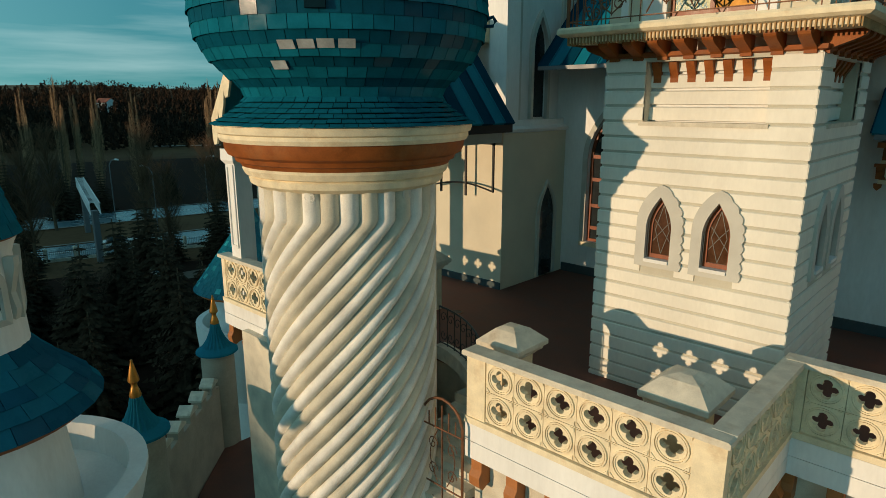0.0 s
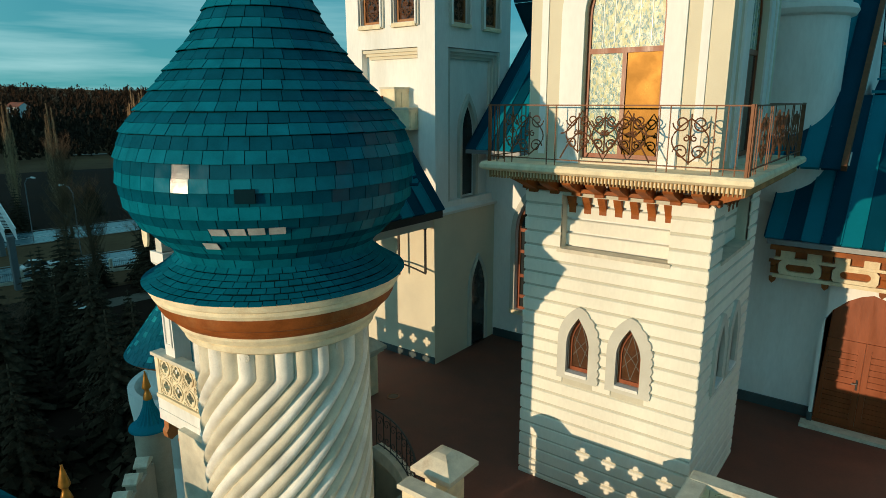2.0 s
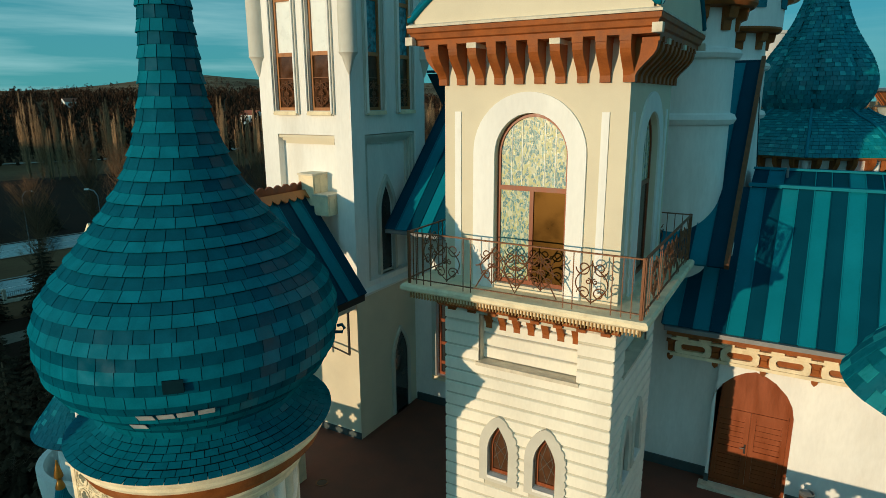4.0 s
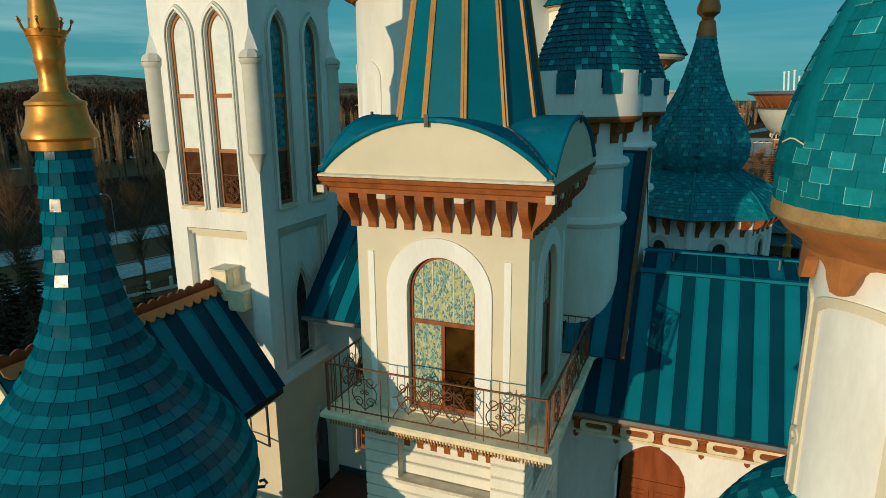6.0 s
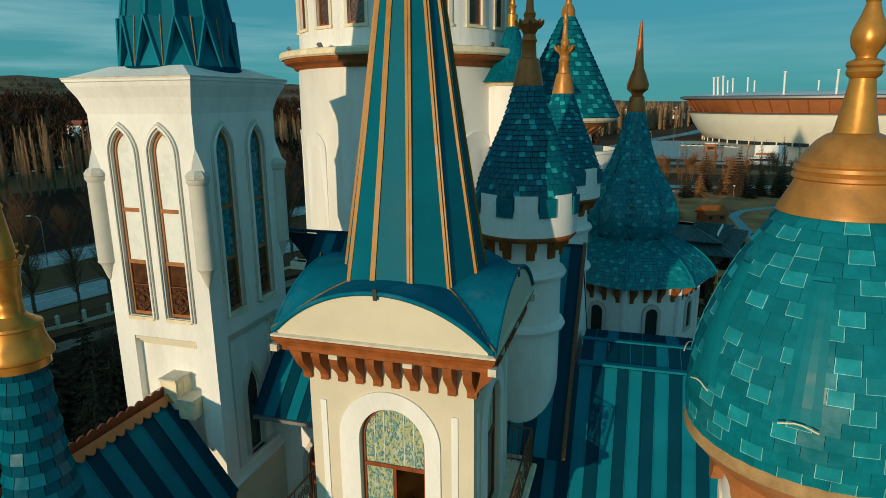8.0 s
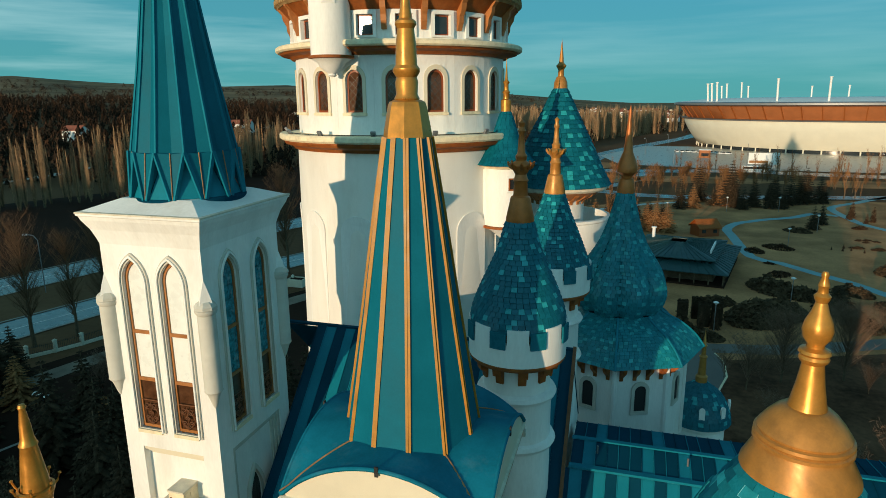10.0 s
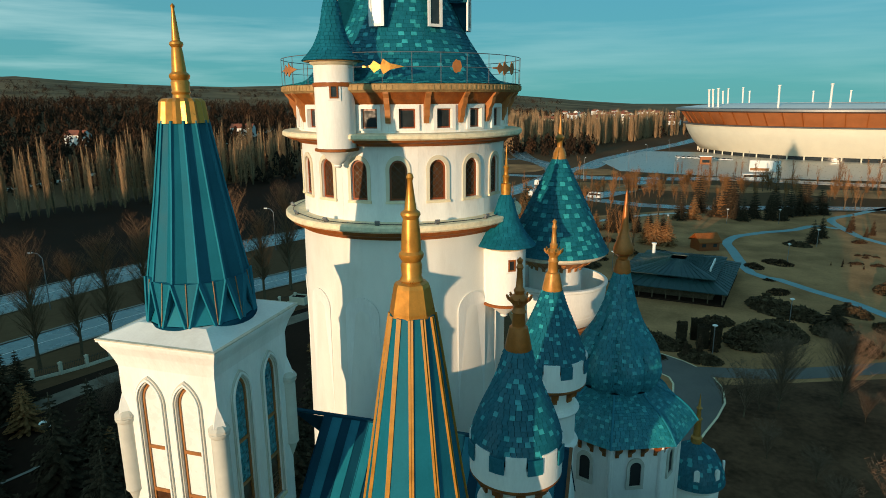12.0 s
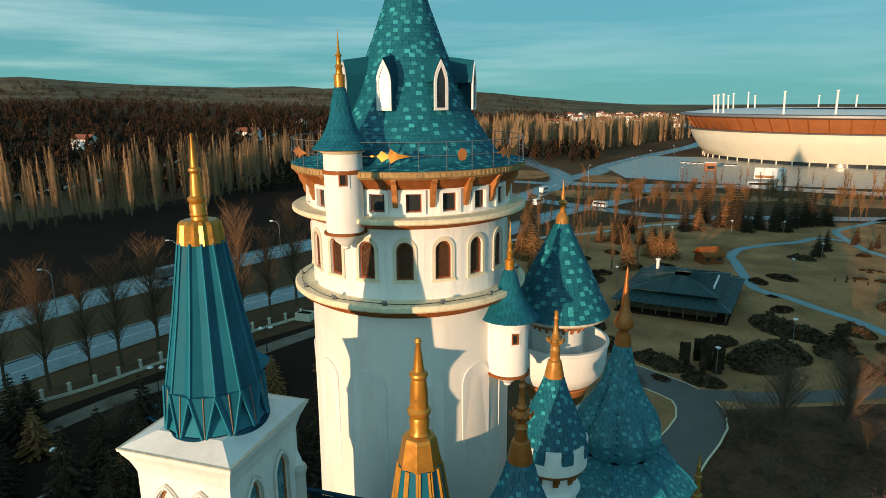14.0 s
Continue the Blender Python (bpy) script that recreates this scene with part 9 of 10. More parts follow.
def garden_shelter(x, y, ang, w, d):
    t = thing("garden_shelter", (x, y, GROUND), "small open garden shelter with a ribbed teal gable roof", "shelter", "garden shelters")
    m = pose(x, y, GROUND, 0, 0, ang)
    at = lambda a, b, c: m @ Vector((a, b, c))
    for a in (-1, 1):
        for b in (-1, 1):
            part("post", bar(at(a * (w / 2 - 0.3), b * (d / 2 - 0.3), -0.1), at(a * (w / 2 - 0.3), b * (d / 2 - 0.3), 2.5), 0.14), M["metal_b"], t)
        part("tie_beam", bar(at(a * (w / 2 - 0.3), -d / 2 + 0.1, 2.5), at(a * (w / 2 - 0.3), d / 2 - 0.1, 2.5), 0.14), M["metal_b"], t)
    for b in (-1, 1):
        bm = bmesh.new()
        vs = [bm.verts.new(at(*p)) for q in (0.0, 0.07) for p in ((-w / 2, b * d / 2, 2.45 + q), (w / 2, b * d / 2, 2.45 + q), (w / 2, 0, 3.55 + q), (-w / 2, 0, 3.55 + q))]
        bmesh.ops.convex_hull(bm, input=vs)
        slope = part("roof_slope", bm, M["metal_a"], t)
        n = int(w / 0.32)
        for k in range(n + 1):
            a = -w / 2 + w * k / n
            part("roof_rib", bar(at(a, b * d / 2, 2.55), at(a, 0, 3.65), 0.05, 0.06), M["metal_a"], slope)
    part("bench", bar(at(-w / 2 + 0.4, 0, 0.45), at(w / 2 - 0.4, 0, 0.45), 0.5, 0.08), M["wood"], t)
    for a in (-0.3, 0.3):
        part("bench_support", bar(at(a * w, 0, -0.05), at(a * w, 0, 0.42), 0.3, 0.1), M["grey"], t)


garden_shelter(-54.0, 66.4, 88, 22.0, 6.6)


def clipped_hedge(x, y, w, d, h):
    t = thing("clipped_hedge", (x, y, GROUND), "dark clipped box hedge in the park", "hedge", "clipped hedges")
    rng = random.Random(int(x * 7 + y))
    verts, faces = [], []
    for k in range(420):
        p = [rng.uniform(-w / 2, w / 2), rng.uniform(-d / 2, d / 2), rng.uniform(0.1, h)]
        side = rng.randrange(5)
        p[side % 3 if side < 2 else (side - 2) % 3] = (w / 2, d / 2, h)[side % 3 if side < 2 else (side - 2) % 3] * (1 if side < 3 or side == 4 else -1)
        p[2] = max(0.1, p[2])
        b = len(verts)
        for j in range(4):
            verts.append((x + p[0] + rng.uniform(-0.16, 0.16), y + p[1] + rng.uniform(-0.16, 0.16), GROUND + p[2] + rng.uniform(-0.16, 0.16)))
        faces.extend([(b, b + 1, b + 2), (b, b + 2, b + 3), (b, b + 3, b + 1), (b + 1, b + 3, b + 2)])
    raw("foliage", verts, faces, M["needle"], t)
    part("twig_core", box(x - w * 0.46, x + w * 0.46, y - d * 0.46, y + d * 0.46, GROUND - 0.05, GROUND + h * 0.96), M["needle"], t)


for x, y, w, d, h in ((9.6, 98.6, 1.5, 1.4, 3.6), (12.0, 101.5, 1.6, 1.4, 3.4), (12.7, 98.2, 1.7, 1.5, 3.6), (14.6, 98.8, 1.5, 1.4, 3.9)):
    clipped_hedge(x, y, w, d, h)


def planter_box(x, y):
    t = thing("planter", (x, y, GROUND), "cream rendered planter with dark earth beside the drive", "planter")
    for x0, x1, y0, y1 in ((-1.6, 1.6, -1.1, -0.95), (-1.6, 1.6, 0.95, 1.1), (-1.6, -1.45, -0.948, 0.948), (1.45, 1.6, -0.948, 0.948)):
        part("side_wall", box(x + x0, x + x1, y + y0, y + y1, GROUND - 0.1, GROUND + 1.5), M["cream"], t)
    part("earth", box(x - 1.448, x + 1.448, y - 0.948, y + 0.948, GROUND - 0.05, GROUND + 1.3), M["soil"], t)


planter_box(-58.5, 101.0)


def gantry():
    t = thing("road_gantry", (-95, 30, GROUND), "white lattice gantry over the road", "gantry")
    for x, y in ((-88.5, 27.5), (-110.5, 33.0)):
        part("post", bar((x, y, GROUND), (x, y, -2.0), 0.7, 0.7), M["grey"], t)
    a, b = Vector((-86.5, 27.0, -2.2)), Vector((-118.0, 35.0, -2.2))
    for o in ((0, 0.6, 0), (0, -0.6, 0), (0, 0.6, 1.4), (0, -0.6, 1.4)):
        part("chord", rod([a + Vector(o), b + Vector(o)], 0.09, sides=5), M["white_paint"], t)
    bm = bmesh.new()
    n = 26
    for k in range(n):
        p, q = a.lerp(b, k / n), a.lerp(b, (k + 1) / n)
        for o in (0.6, -0.6):
            rod([p + Vector((0, o, 0)), q + Vector((0, o, 1.4))], 0.05, bm, 4)
            rod([q + Vector((0, o, 0)), q + Vector((0, o, 1.4))], 0.05, bm, 4)
        rod([p + Vector((0, 0.6, 1.4)), q + Vector((0, -0.6, 1.4))], 0.05, bm, 4)
    part("lattice", bm, M["white_paint"], t)


gantry()


def vehicle(name, x, y, ang, L, W, H, mat, label, cab=0.0):
    z = terrain(x, y) + 0.12
    t = thing(name, (x, y, z), label, name)
    m = pose(x, y, z, 0, 0, ang)

    def hull(pts, nm, mt, parent=t):
        bm = bmesh.new()
        bmesh.ops.convex_hull(bm, input=[bm.verts.new(m @ Vector(p)) for p in pts])
        return part(nm, bm, mt, parent)
    wr = 0.34 if H < 2.2 else 0.48
    if cab:
        hull([(a, b, c) for a in (-L / 2, L / 2 - cab - 0.4) for b in (-W / 2, W / 2) for c in (wr * 2, H)], "cargo_box", mat)
        body = hull([(a, b, c) for a in (L / 2 - cab, L / 2) for b in (-W / 2, W / 2) for c in (wr, H * 0.8)], "cab", M["white_paint"])
        hull([(L / 2 + 0.02, b, c) for b in (-W * 0.42, W * 0.42) for c in (H * 0.5, H * 0.72)] + [(L / 2 - 0.1, b, c) for b in (-W * 0.42, W * 0.42) for c in (H * 0.5, H * 0.72)], "windscreen", M["glass_dark"], body)
        hull([(a, b, c) for a in (-L / 2, L / 2) for b in (-W * 0.35, W * 0.35) for c in (wr, wr * 2)], "chassis", M["black_iron"])
    elif H < 1.8:
        body = hull([(a, b, c) for a in (-L / 2, L / 2) for b in (-W / 2, W / 2) for c in (0.28, 0.72)] + [(a, b * 0.96, 0.86) for a in (-L * 0.47, L * 0.44) for b in (-W / 2, W / 2)], "body", mat)
        hull([(a, b, 0.84) for a in (-L * 0.42, L * 0.22) for b in (-W * 0.46, W * 0.46)] + [(a, b, H) for a in (-L * 0.28, L * 0.05) for b in (-W * 0.38, W * 0.38)], "cabin_glass", M["glass_dark"], body)
        hull([(a, b, H + q) for a in (-L * 0.27, L * 0.04) for b in (-W * 0.36, W * 0.36) for q in (-0.02, 0.03)], "roof", mat, body)
    else:
        body = hull([(a, b, c) for a in (-L / 2, L / 2) for b in (-W / 2, W / 2) for c in (0.35, H * 0.55)] + [(a, b * 0.94, H) for a in (-L * 0.49, L * 0.44) for b in (-W / 2, W / 2)], "body", mat)
        for sy in (-1, 1):
            hull([(a, sy * W * q, c) for a in (-L * 0.46, L * 0.40) for q in (0.46, 0.502) for c in (H * 0.56, H * 0.84)], "window_band", M["glass_dark"], body)
    for a in (-L * 0.32, L * 0.32):
        for sy in (-1, 1):
            p = m @ Vector((a, sy * W * 0.46, wr))
            q = m @ Vector((a, sy * W * 0.40, wr))
            part("wheel", rod([p, q], wr, sides=12), M["black_iron"], t)
    return t


vehicle("truck", -103, 118, 70, 7.5, 2.3, 3.0, M["grey"], "grey box truck on the far lanes", cab=2.0)
vehicle("car", -96.5, 33, 82, 4.4, 1.8, 1.5, M["white_paint"], "pale hatchback on the near lanes")
vehicle("van", -35.4, 246, 70, 5.8, 2.1, 2.5, M["white_paint"], "white minibus on the near lanes")
vehicle("van", -11.5, 246, 160, 5.6, 2.1, 2.4, M["white_paint"], "white van on the boundary road")
vehicle("van", -38, 280, 75, 5.8, 2.1, 2.5, M["white_paint"], "white minibus by the crossing")
vehicle("taxi", -40, 264, 75, 4.5, 1.8, 1.5, M["orange"], "orange taxi by the crossing")
vehicle("bus", 57, 318, 5, 12, 2.6, 3.2, M["white_paint"], "white bus on the road before the stadium")
row = vehicle("car", 30, 432, 100, 4.5, 1.8, 1.5, M["white_paint"], "parked pale car before the stadium")
for k in range(9):
    copy_thing(row, pose(33 + 3.2 * k, 430 - 1.5 * k, GROUND + 0.2, 0, 0, 4 * k))


def kiosk(x, y):
    t = thing("kiosk", (x, y, GROUND), "small red-brown ticket kiosk on the car park", "kiosk")
    part("hut", box(x - 3, x + 3, y - 2, y + 2, GROUND, GROUND + 4.5, bevel=0.1), M["rust_shell"], t)
    part("flat_roof", box(x - 3.4, x + 3.4, y - 2.4, y + 2.4, GROUND + 4.5, GROUND + 4.9), M["white_paint"], t)
    part("counter_window", box(x - 2, x + 2, y - 2.06, y - 2.003, GROUND + 1.2, GROUND + 2.8), M["glass_dark"], t)


def billboard(x, y):
    t = thing("billboard", (x, y, GROUND), "wide pale hoarding on two posts by the road", "billboard")
    for s in (-4, 4):
        part("post", bar((x + s, y, GROUND), (x + s, y, GROUND + 2.6), 0.3), M["grey"], t)
    part("board", box(x - 7, x + 7, y - 0.2, y + 0.2, GROUND + 1.6, GROUND + 7.2), M["white_paint"], t)
    part("picture_band", box(x - 6.5, x + 2.0, y - 0.225, y - 0.202, GROUND + 2.2, GROUND + 3.4), M["lawn"], t, "tan printed band")


kiosk(42.7, 392.8)
billboard(64.9, 343.4)


# ---- trees and shrubs ----
def bare_tree(name, h, spread, twigs, mat, label, seed, upright=0.8, group="bare trees", fine=0.0016, low=0.10, oval=False):
    """A leafless tree at the origin's west store: trunk, limbs and a crown of many fine twigs."""
    rng = random.Random(seed)
    t = thing(name, (0, 0, 0), label, "tree", group)
    bm = bmesh.new()
    top = h * (0.94 if oval else 0.72)
    trunk = [(0.02 * h * math.sin(k * 1.3) * 0.3, 0.02 * h * math.cos(k * 1.7) * 0.3, top * k / 6) for k in range(7)]
    rings = [[bm.verts.new((x + 0.016 * h * (1 - k / 6.4) * math.cos(q), y + 0.016 * h * (1 - k / 6.4) * math.sin(q), z)) for q in (0, 1.26, 2.51, 3.77, 5.03)] for k, (x, y, z) in enumerate(trunk)]
    for ra, rb in zip(rings, rings[1:]):
        for j in range(5):
            bm.faces.new((ra[j], ra[(j + 1) % 5], rb[(j + 1) % 5], rb[j]))
    part("trunk", bm, M["bark"], t)
    verts, faces = [], []

    def twig(p, q, r):
        p, q = Vector(p), Vector(q)
        d = (q - p).normalized()
        s = d.cross(Vector((0.31, 0.77, 0.2))).normalized()
        u = s.cross(d)
        b = len(verts)
        verts.extend([tuple(p + s * r), tuple(p - s * r * 0.5 + u * r * 0.87), tuple(p - s * r * 0.5 - u * r * 0.87), tuple(q)])
        faces.extend([(b, b + 1, b + 3), (b + 1, b + 2, b + 3), (b + 2, b, b + 3)])
    limbs = []
    for i in range(max(10, twigs // 14)):
        z0 = h * rng.uniform(low, 0.90 if oval else 0.66)
        a = rng.uniform(0, 2 * math.pi)
        reach = spread * rng.uniform(0.35, 1.0) * (1.0 - 0.55 * (z0 / h))
        z1 = min(h * rng.uniform(0.88, 1.03), z0 + reach * (1.2 + 3.4 * upright) * rng.uniform(0.7, 1.2))
        if oval:
            f = (z0 / h - low) / (1 - low)
            reach = spread * rng.uniform(0.45, 1.0) * math.sin(math.pi * (0.28 + 0.68 * f)) ** 0.8
            z1 = min(h * rng.uniform(0.95, 1.04), z0 + reach * rng.uniform(1.1, 2.1))
        q = Vector((reach * math.cos(a), reach * math.sin(a), z1))
        p = Vector((0, 0, z0))
        twig(p, q, 0.0034 * h)
        limbs.append((p, q))
    for i in range(twigs):
        p, q = limbs[i % len(limbs)]
        s = rng.uniform(0.2, 0.98)
        o = p.lerp(q, s)
        a = rng.uniform(0, 2 * math.pi)
        L = h * rng.uniform(0.05, 0.14)
        side = (1 - upright) * 0.9 + 0.18
        e = o + Vector((math.cos(a) * side, math.sin(a) * side, upright * rng.uniform(0.5, 1.0))) * L
        twig(o, e, fine * h)
        for j in range(2):
            o2 = o.lerp(e, rng.uniform(0.2, 0.9))
            a2 = rng.uniform(0, 2 * math.pi)
            twig(o2, o2 + Vector((math.cos(a2) * side, math.sin(a2) * side, upright * 0.8)) * L * 0.55, fine * 0.7 * h)
    raw("crown", verts, faces, mat, t, "fine bare twigs")
    return t


def conifer(name, h, r, mat, label, seed, group="conifers", layers=16):
    rng = random.Random(seed)
    t = thing(name, (0, 0, 0), label, "tree", group)
    part("trunk", lathe([(0.02 * h, -0.3), (0.014 * h, h * 0.5), (0.004 * h, h * 0.96)], 0, 0, 6), M["bark"], t)
    verts, faces = [], []
    for k in range(layers):
        z = h * (0.08 + 0.90 * k / layers)
        rr = r * (1 - k / layers) ** 0.85 + 0.04 * r
        n = max(6, int(13 * (1 - 0.5 * k / layers)))
        for i in range(n):
            a = 2 * math.pi * (i + rng.random()) / n
            L = rr * rng.uniform(0.72, 1.12)
            for j in range(5):
                s = 0.25 + 0.75 * j / 4
                x, y, zz = L * s * math.cos(a), L * s * math.sin(a), z - 0.22 * L * s + 0.08 * L * s * s
                w = 0.20 * L * (1.15 - 0.6 * s) + 0.08
                b = len(verts)
                q = rng.uniform(-0.5, 0.5)
                ca, sa = math.cos(a + q), math.sin(a + q)
                verts.extend([(x - w * sa, y + w * ca, zz - 0.10 * w), (x + w * sa, y - w * ca, zz - 0.10 * w), (x + w * 1.3 * ca, y + w * 1.3 * sa, zz - 0.35 * w), (x, y, zz + 0.55 * w)])
                faces.extend([(b, b + 1, b + 3), (b + 1, b + 2, b + 3), (b + 2, b, b + 3), (b, b + 2, b + 1)])
    raw("crown", verts, faces, mat, t, "drooping needle sprays")
    return t


def shrub(name, rx, ry, h, mat, label, seed, group="shrubs", n=420):
    """A low mound of many small leafy clumps."""
    rng = random.Random(seed)
    t = thing(name, (0, 0, 0), label, "shrub", group)
    verts, faces = [], []
    for i in range(n):
        a, q = rng.uniform(0, 2 * math.pi), math.sqrt(rng.random())
        x, y = rx * q * math.cos(a), ry * q * math.sin(a)
        top = h * max(0.12, (1 - q ** 2.4)) * (0.75 + 0.5 * noise.noise((x * 0.7, y * 0.7, seed)))
        z = top * rng.uniform(0.35, 1.0)
        w = 0.16 * h + rng.uniform(0.05, 0.22)
        b = len(verts)
        for k in range(4):
            d = Vector((rng.uniform(-1, 1), rng.uniform(-1, 1), rng.uniform(-0.5, 1))).normalized() * w * rng.uniform(0.7, 1.3)
            verts.append((x + d.x, y + d.y, z + d.z))
        faces.extend([(b, b + 1, b + 2), (b, b + 2, b + 3), (b, b + 3, b + 1), (b + 1, b + 3, b + 2)])
    raw("foliage", verts, faces, mat, t)
    part("stem", rod([(0, 0, -0.2), (0, 0, h * 0.5)], 0.06), M["bark"], t)
    return t


def place(kinds, spots, rng, low=0.85, high=1.15):
    """Copies of the kinds on the ground; the first spot of each kind takes the original."""
    used = set()
    for i, s in enumerate(spots):
        k = kinds[i % len(kinds)]
        sc = rng.uniform(low, high) * (s[2] if len(s) > 2 else 1.0)
        m = Matrix.Translation((s[0], s[1], terrain(s[0], s[1]) - 0.05)) @ pose(0, 0, 0, 0, 0, rng.uniform(0, 360))
        if k not in used:
            used.add(k)
            k.matrix_basis = m @ Matrix.Diagonal((sc, sc, sc, 1))
        else:
            c = copy_thing(k, m)
            c.scale = (sc, sc, sc * rng.uniform(0.92, 1.08))


rng = random.Random(5)


def poplar(h, seed):
    """A bare columnar poplar: a straight stem wrapped in steep fine shoots."""
    rng = random.Random(seed)
    t = thing("poplar", (0, 0, 0), "tall bare columnar poplar, tan twigs", "tree", "poplars")
    part("trunk", lathe([(0.013 * h, -0.3), (0.009 * h, h * 0.4), (0.002 * h, h * 0.97)], 0, 0, 6), M["bark"], t)
    verts, faces = [], []
    stems = [(0.0, 0.0, 1.0)] + [(rng.uniform(0.5, 1.5), rng.uniform(0, 2 * math.pi), rng.uniform(0.62, 0.98)) for k in range(6)]
    for i in range(1900):
        off, turn, tall = stems[i % 7]
        f = 0.06 + 0.92 * rng.random() ** 0.85
        a = rng.uniform(0, 2 * math.pi)
        cx, cy = off * min(1, 2.4 * f) * math.cos(turn), off * min(1, 2.4 * f) * math.sin(turn)
        out = 0.95 * math.sin(math.pi * (0.12 + 0.84 * f)) ** 0.7 * rng.random() ** 0.7
        up = rng.uniform(0.9, 3.0)
        p = Vector((cx + 0.35 * out * math.cos(a), cy + 0.35 * out * math.sin(a), h * tall * f - 0.5 * up))
        q = Vector((cx + out * math.cos(a + 0.2), cy + out * math.sin(a + 0.2), h * tall * f + 0.5 * up))
        w = rng.uniform(0.010, 0.026)
        b = len(verts)
        verts.extend([tuple(p + Vector((w, 0, 0))), tuple(p + Vector((-w * 0.5, w * 0.87, 0))), tuple(p + Vector((-w * 0.5, -w * 0.87, 0))), tuple(q)])
        faces.extend([(b, b + 1, b + 3), (b + 1, b + 2, b + 3), (b + 2, b, b + 3)])
    raw("crown", verts, faces, M["twig_tan"], t, "fine bare upright shoots")
    return t


poplars = [poplar(26, 100 + k) for k in range(4)]
spots = []
for k in range(124):
    s = k / 123
    base = (float(np.interp(s, (0, 0.25, 0.5, 0.75, 1), (-222, -190, -170, -176, -190))), 112 + 205 * s)
    spots.append((base[0] + rng.uniform(-9, 9), base[1] + rng.uniform(-5, 5), rng.uniform(0.72, 1.08)))
for k in range(40):
    s = k / 39
    spots.append((-120 - 90 * s + rng.uniform(-6, 6), 330 + 20 * s + rng.uniform(-12, 12), rng.uniform(0.7, 0.95)))
for k in range(26):
    spots.append((-150 - 3.6 * k + rng.uniform(-4, 4), 58 - 2.4 * k + rng.uniform(-10, 10), rng.uniform(0.8, 1.0)))
place(poplars, spots, rng)


def poplar_wood():
    """The dense stand of bare poplars beyond the crossing."""
    rng = random.Random(12)
    verts, faces = [], []
    for k in range(420):
        if k < 300:
            s = rng.random() ** 0.8
            x, y = -72 + 128 * s - rng.uniform(0, 70) * (1 - 0.4 * s), 432 + 290 * s + rng.uniform(-14, 30)
        else:
            s = rng.random()
            x, y = -140 + 70 * s + rng.uniform(-20, 20), 470 + 60 * s + rng.uniform(-35, 55)
        z0, h = terrain(x, y) - 0.1, 26 * rng.uniform(0.75, 1.12)
        for i in range(330):
            a, f = rng.uniform(0, 2 * math.pi), rng.uniform(0.0, 0.75)
            out = 2.4 * rng.random() * (0.35 + 0.65 * math.sin(math.pi * min(1, f + 0.25)))
            p = Vector((x + 0.4 * out * math.cos(a), y + 0.4 * out * math.sin(a), z0 + h * f))
            q = Vector((x + out * math.cos(a), y + out * math.sin(a), z0 + h * min(1.05, f + rng.uniform(0.16, 0.34))))
            b = len(verts)
            w = rng.uniform(0.04, 0.10) if f > 0.1 else 0.16
            verts.extend([tuple(p + Vector((w, 0, 0))), tuple(p + Vector((-w * 0.5, w * 0.87, 0))), tuple(p + Vector((-w * 0.5, -w * 0.87, 0))), tuple(q)])
            faces.extend([(b, b + 1, b + 3), (b + 1, b + 2, b + 3), (b + 2, b, b + 3)])
    ob = raw("poplar_wood", verts, faces, M["twig_tan"])
    tagged(ob, "dense stand of tall bare tan poplars", "woods", kind="stuff")


poplar_wood()


roadside = [bare_tree("roadside_tree", 18, 3.6, 1500, M["twig"], "bare roadside tree with upswept branches", 200 + k, 0.70, "roadside trees", 0.0008, 0.20, True) for k in range(3)]
spots = [(-86, 62), (-80, 64), (-77.5, 69), (-76, 73.5), (-75, 80.5), (-73, 86, 0.8), (-67.5, 94, 1.1), (-66, 101, 1.15), (-64.5, 108, 1.2), (-60, 117, 1.1), (-56, 126), (-80, 52), (-84, 42), (-88, 20, 0.9), (-86, 33, 0.8), (-112, 66, 0.9), (-115, 45), (-118, 22, 1.1), (-116, 30), (-50, 140), (-44, 152), (-72, 30, 0.7), (-62, 12, 0.7)]
place(roadside, spots, rng)

saplings = [bare_tree("young_bare_tree", 10.5, 1.5, 190, M["twig_orange"], "slender young bare tree with russet twigs", 300 + k, 0.82, "young trees", 0.0019) for k in range(2)]
spots = [(x, y, 1.3) for x, y in [(-4.7, 237.0), (3.3, 252.4), (10.1, 208.2), (29.2, 290.3), (33.4, 286.2), (50.3, 282.5), (58.5, 281.5), (82.5, 287.7), (72.0, 242.1), (75.6, 243.1), (93.4, 290.5), (97.7, 291.7), (-26.0, 182.6), (-31.2, 199.0), (-18.0, 223.8), (-19.9, 272.4), (-4.1, 188.5), (-1.0, 156.7), (-3.6, 154.9), (2.4, 165.4)]] + [(rng.uniform(-30, 110), rng.uniform(236, 305), rng.uniform(0.5, 1.0)) for k in range(60)] + [(rng.uniform(-45, -8), rng.uniform(130, 230), rng.uniform(0.6, 1.0)) for k in range(46)] + [(rng.uniform(20, 180), rng.uniform(318, 345), rng.uniform(0.7, 1.0)) for k in range(24)]
place(saplings, spots, rng)

firs = [conifer("dark_conifer", 12, 3.0, M["needle"], "broad dark green conifer tree", 400 + k) for k in range(2)]
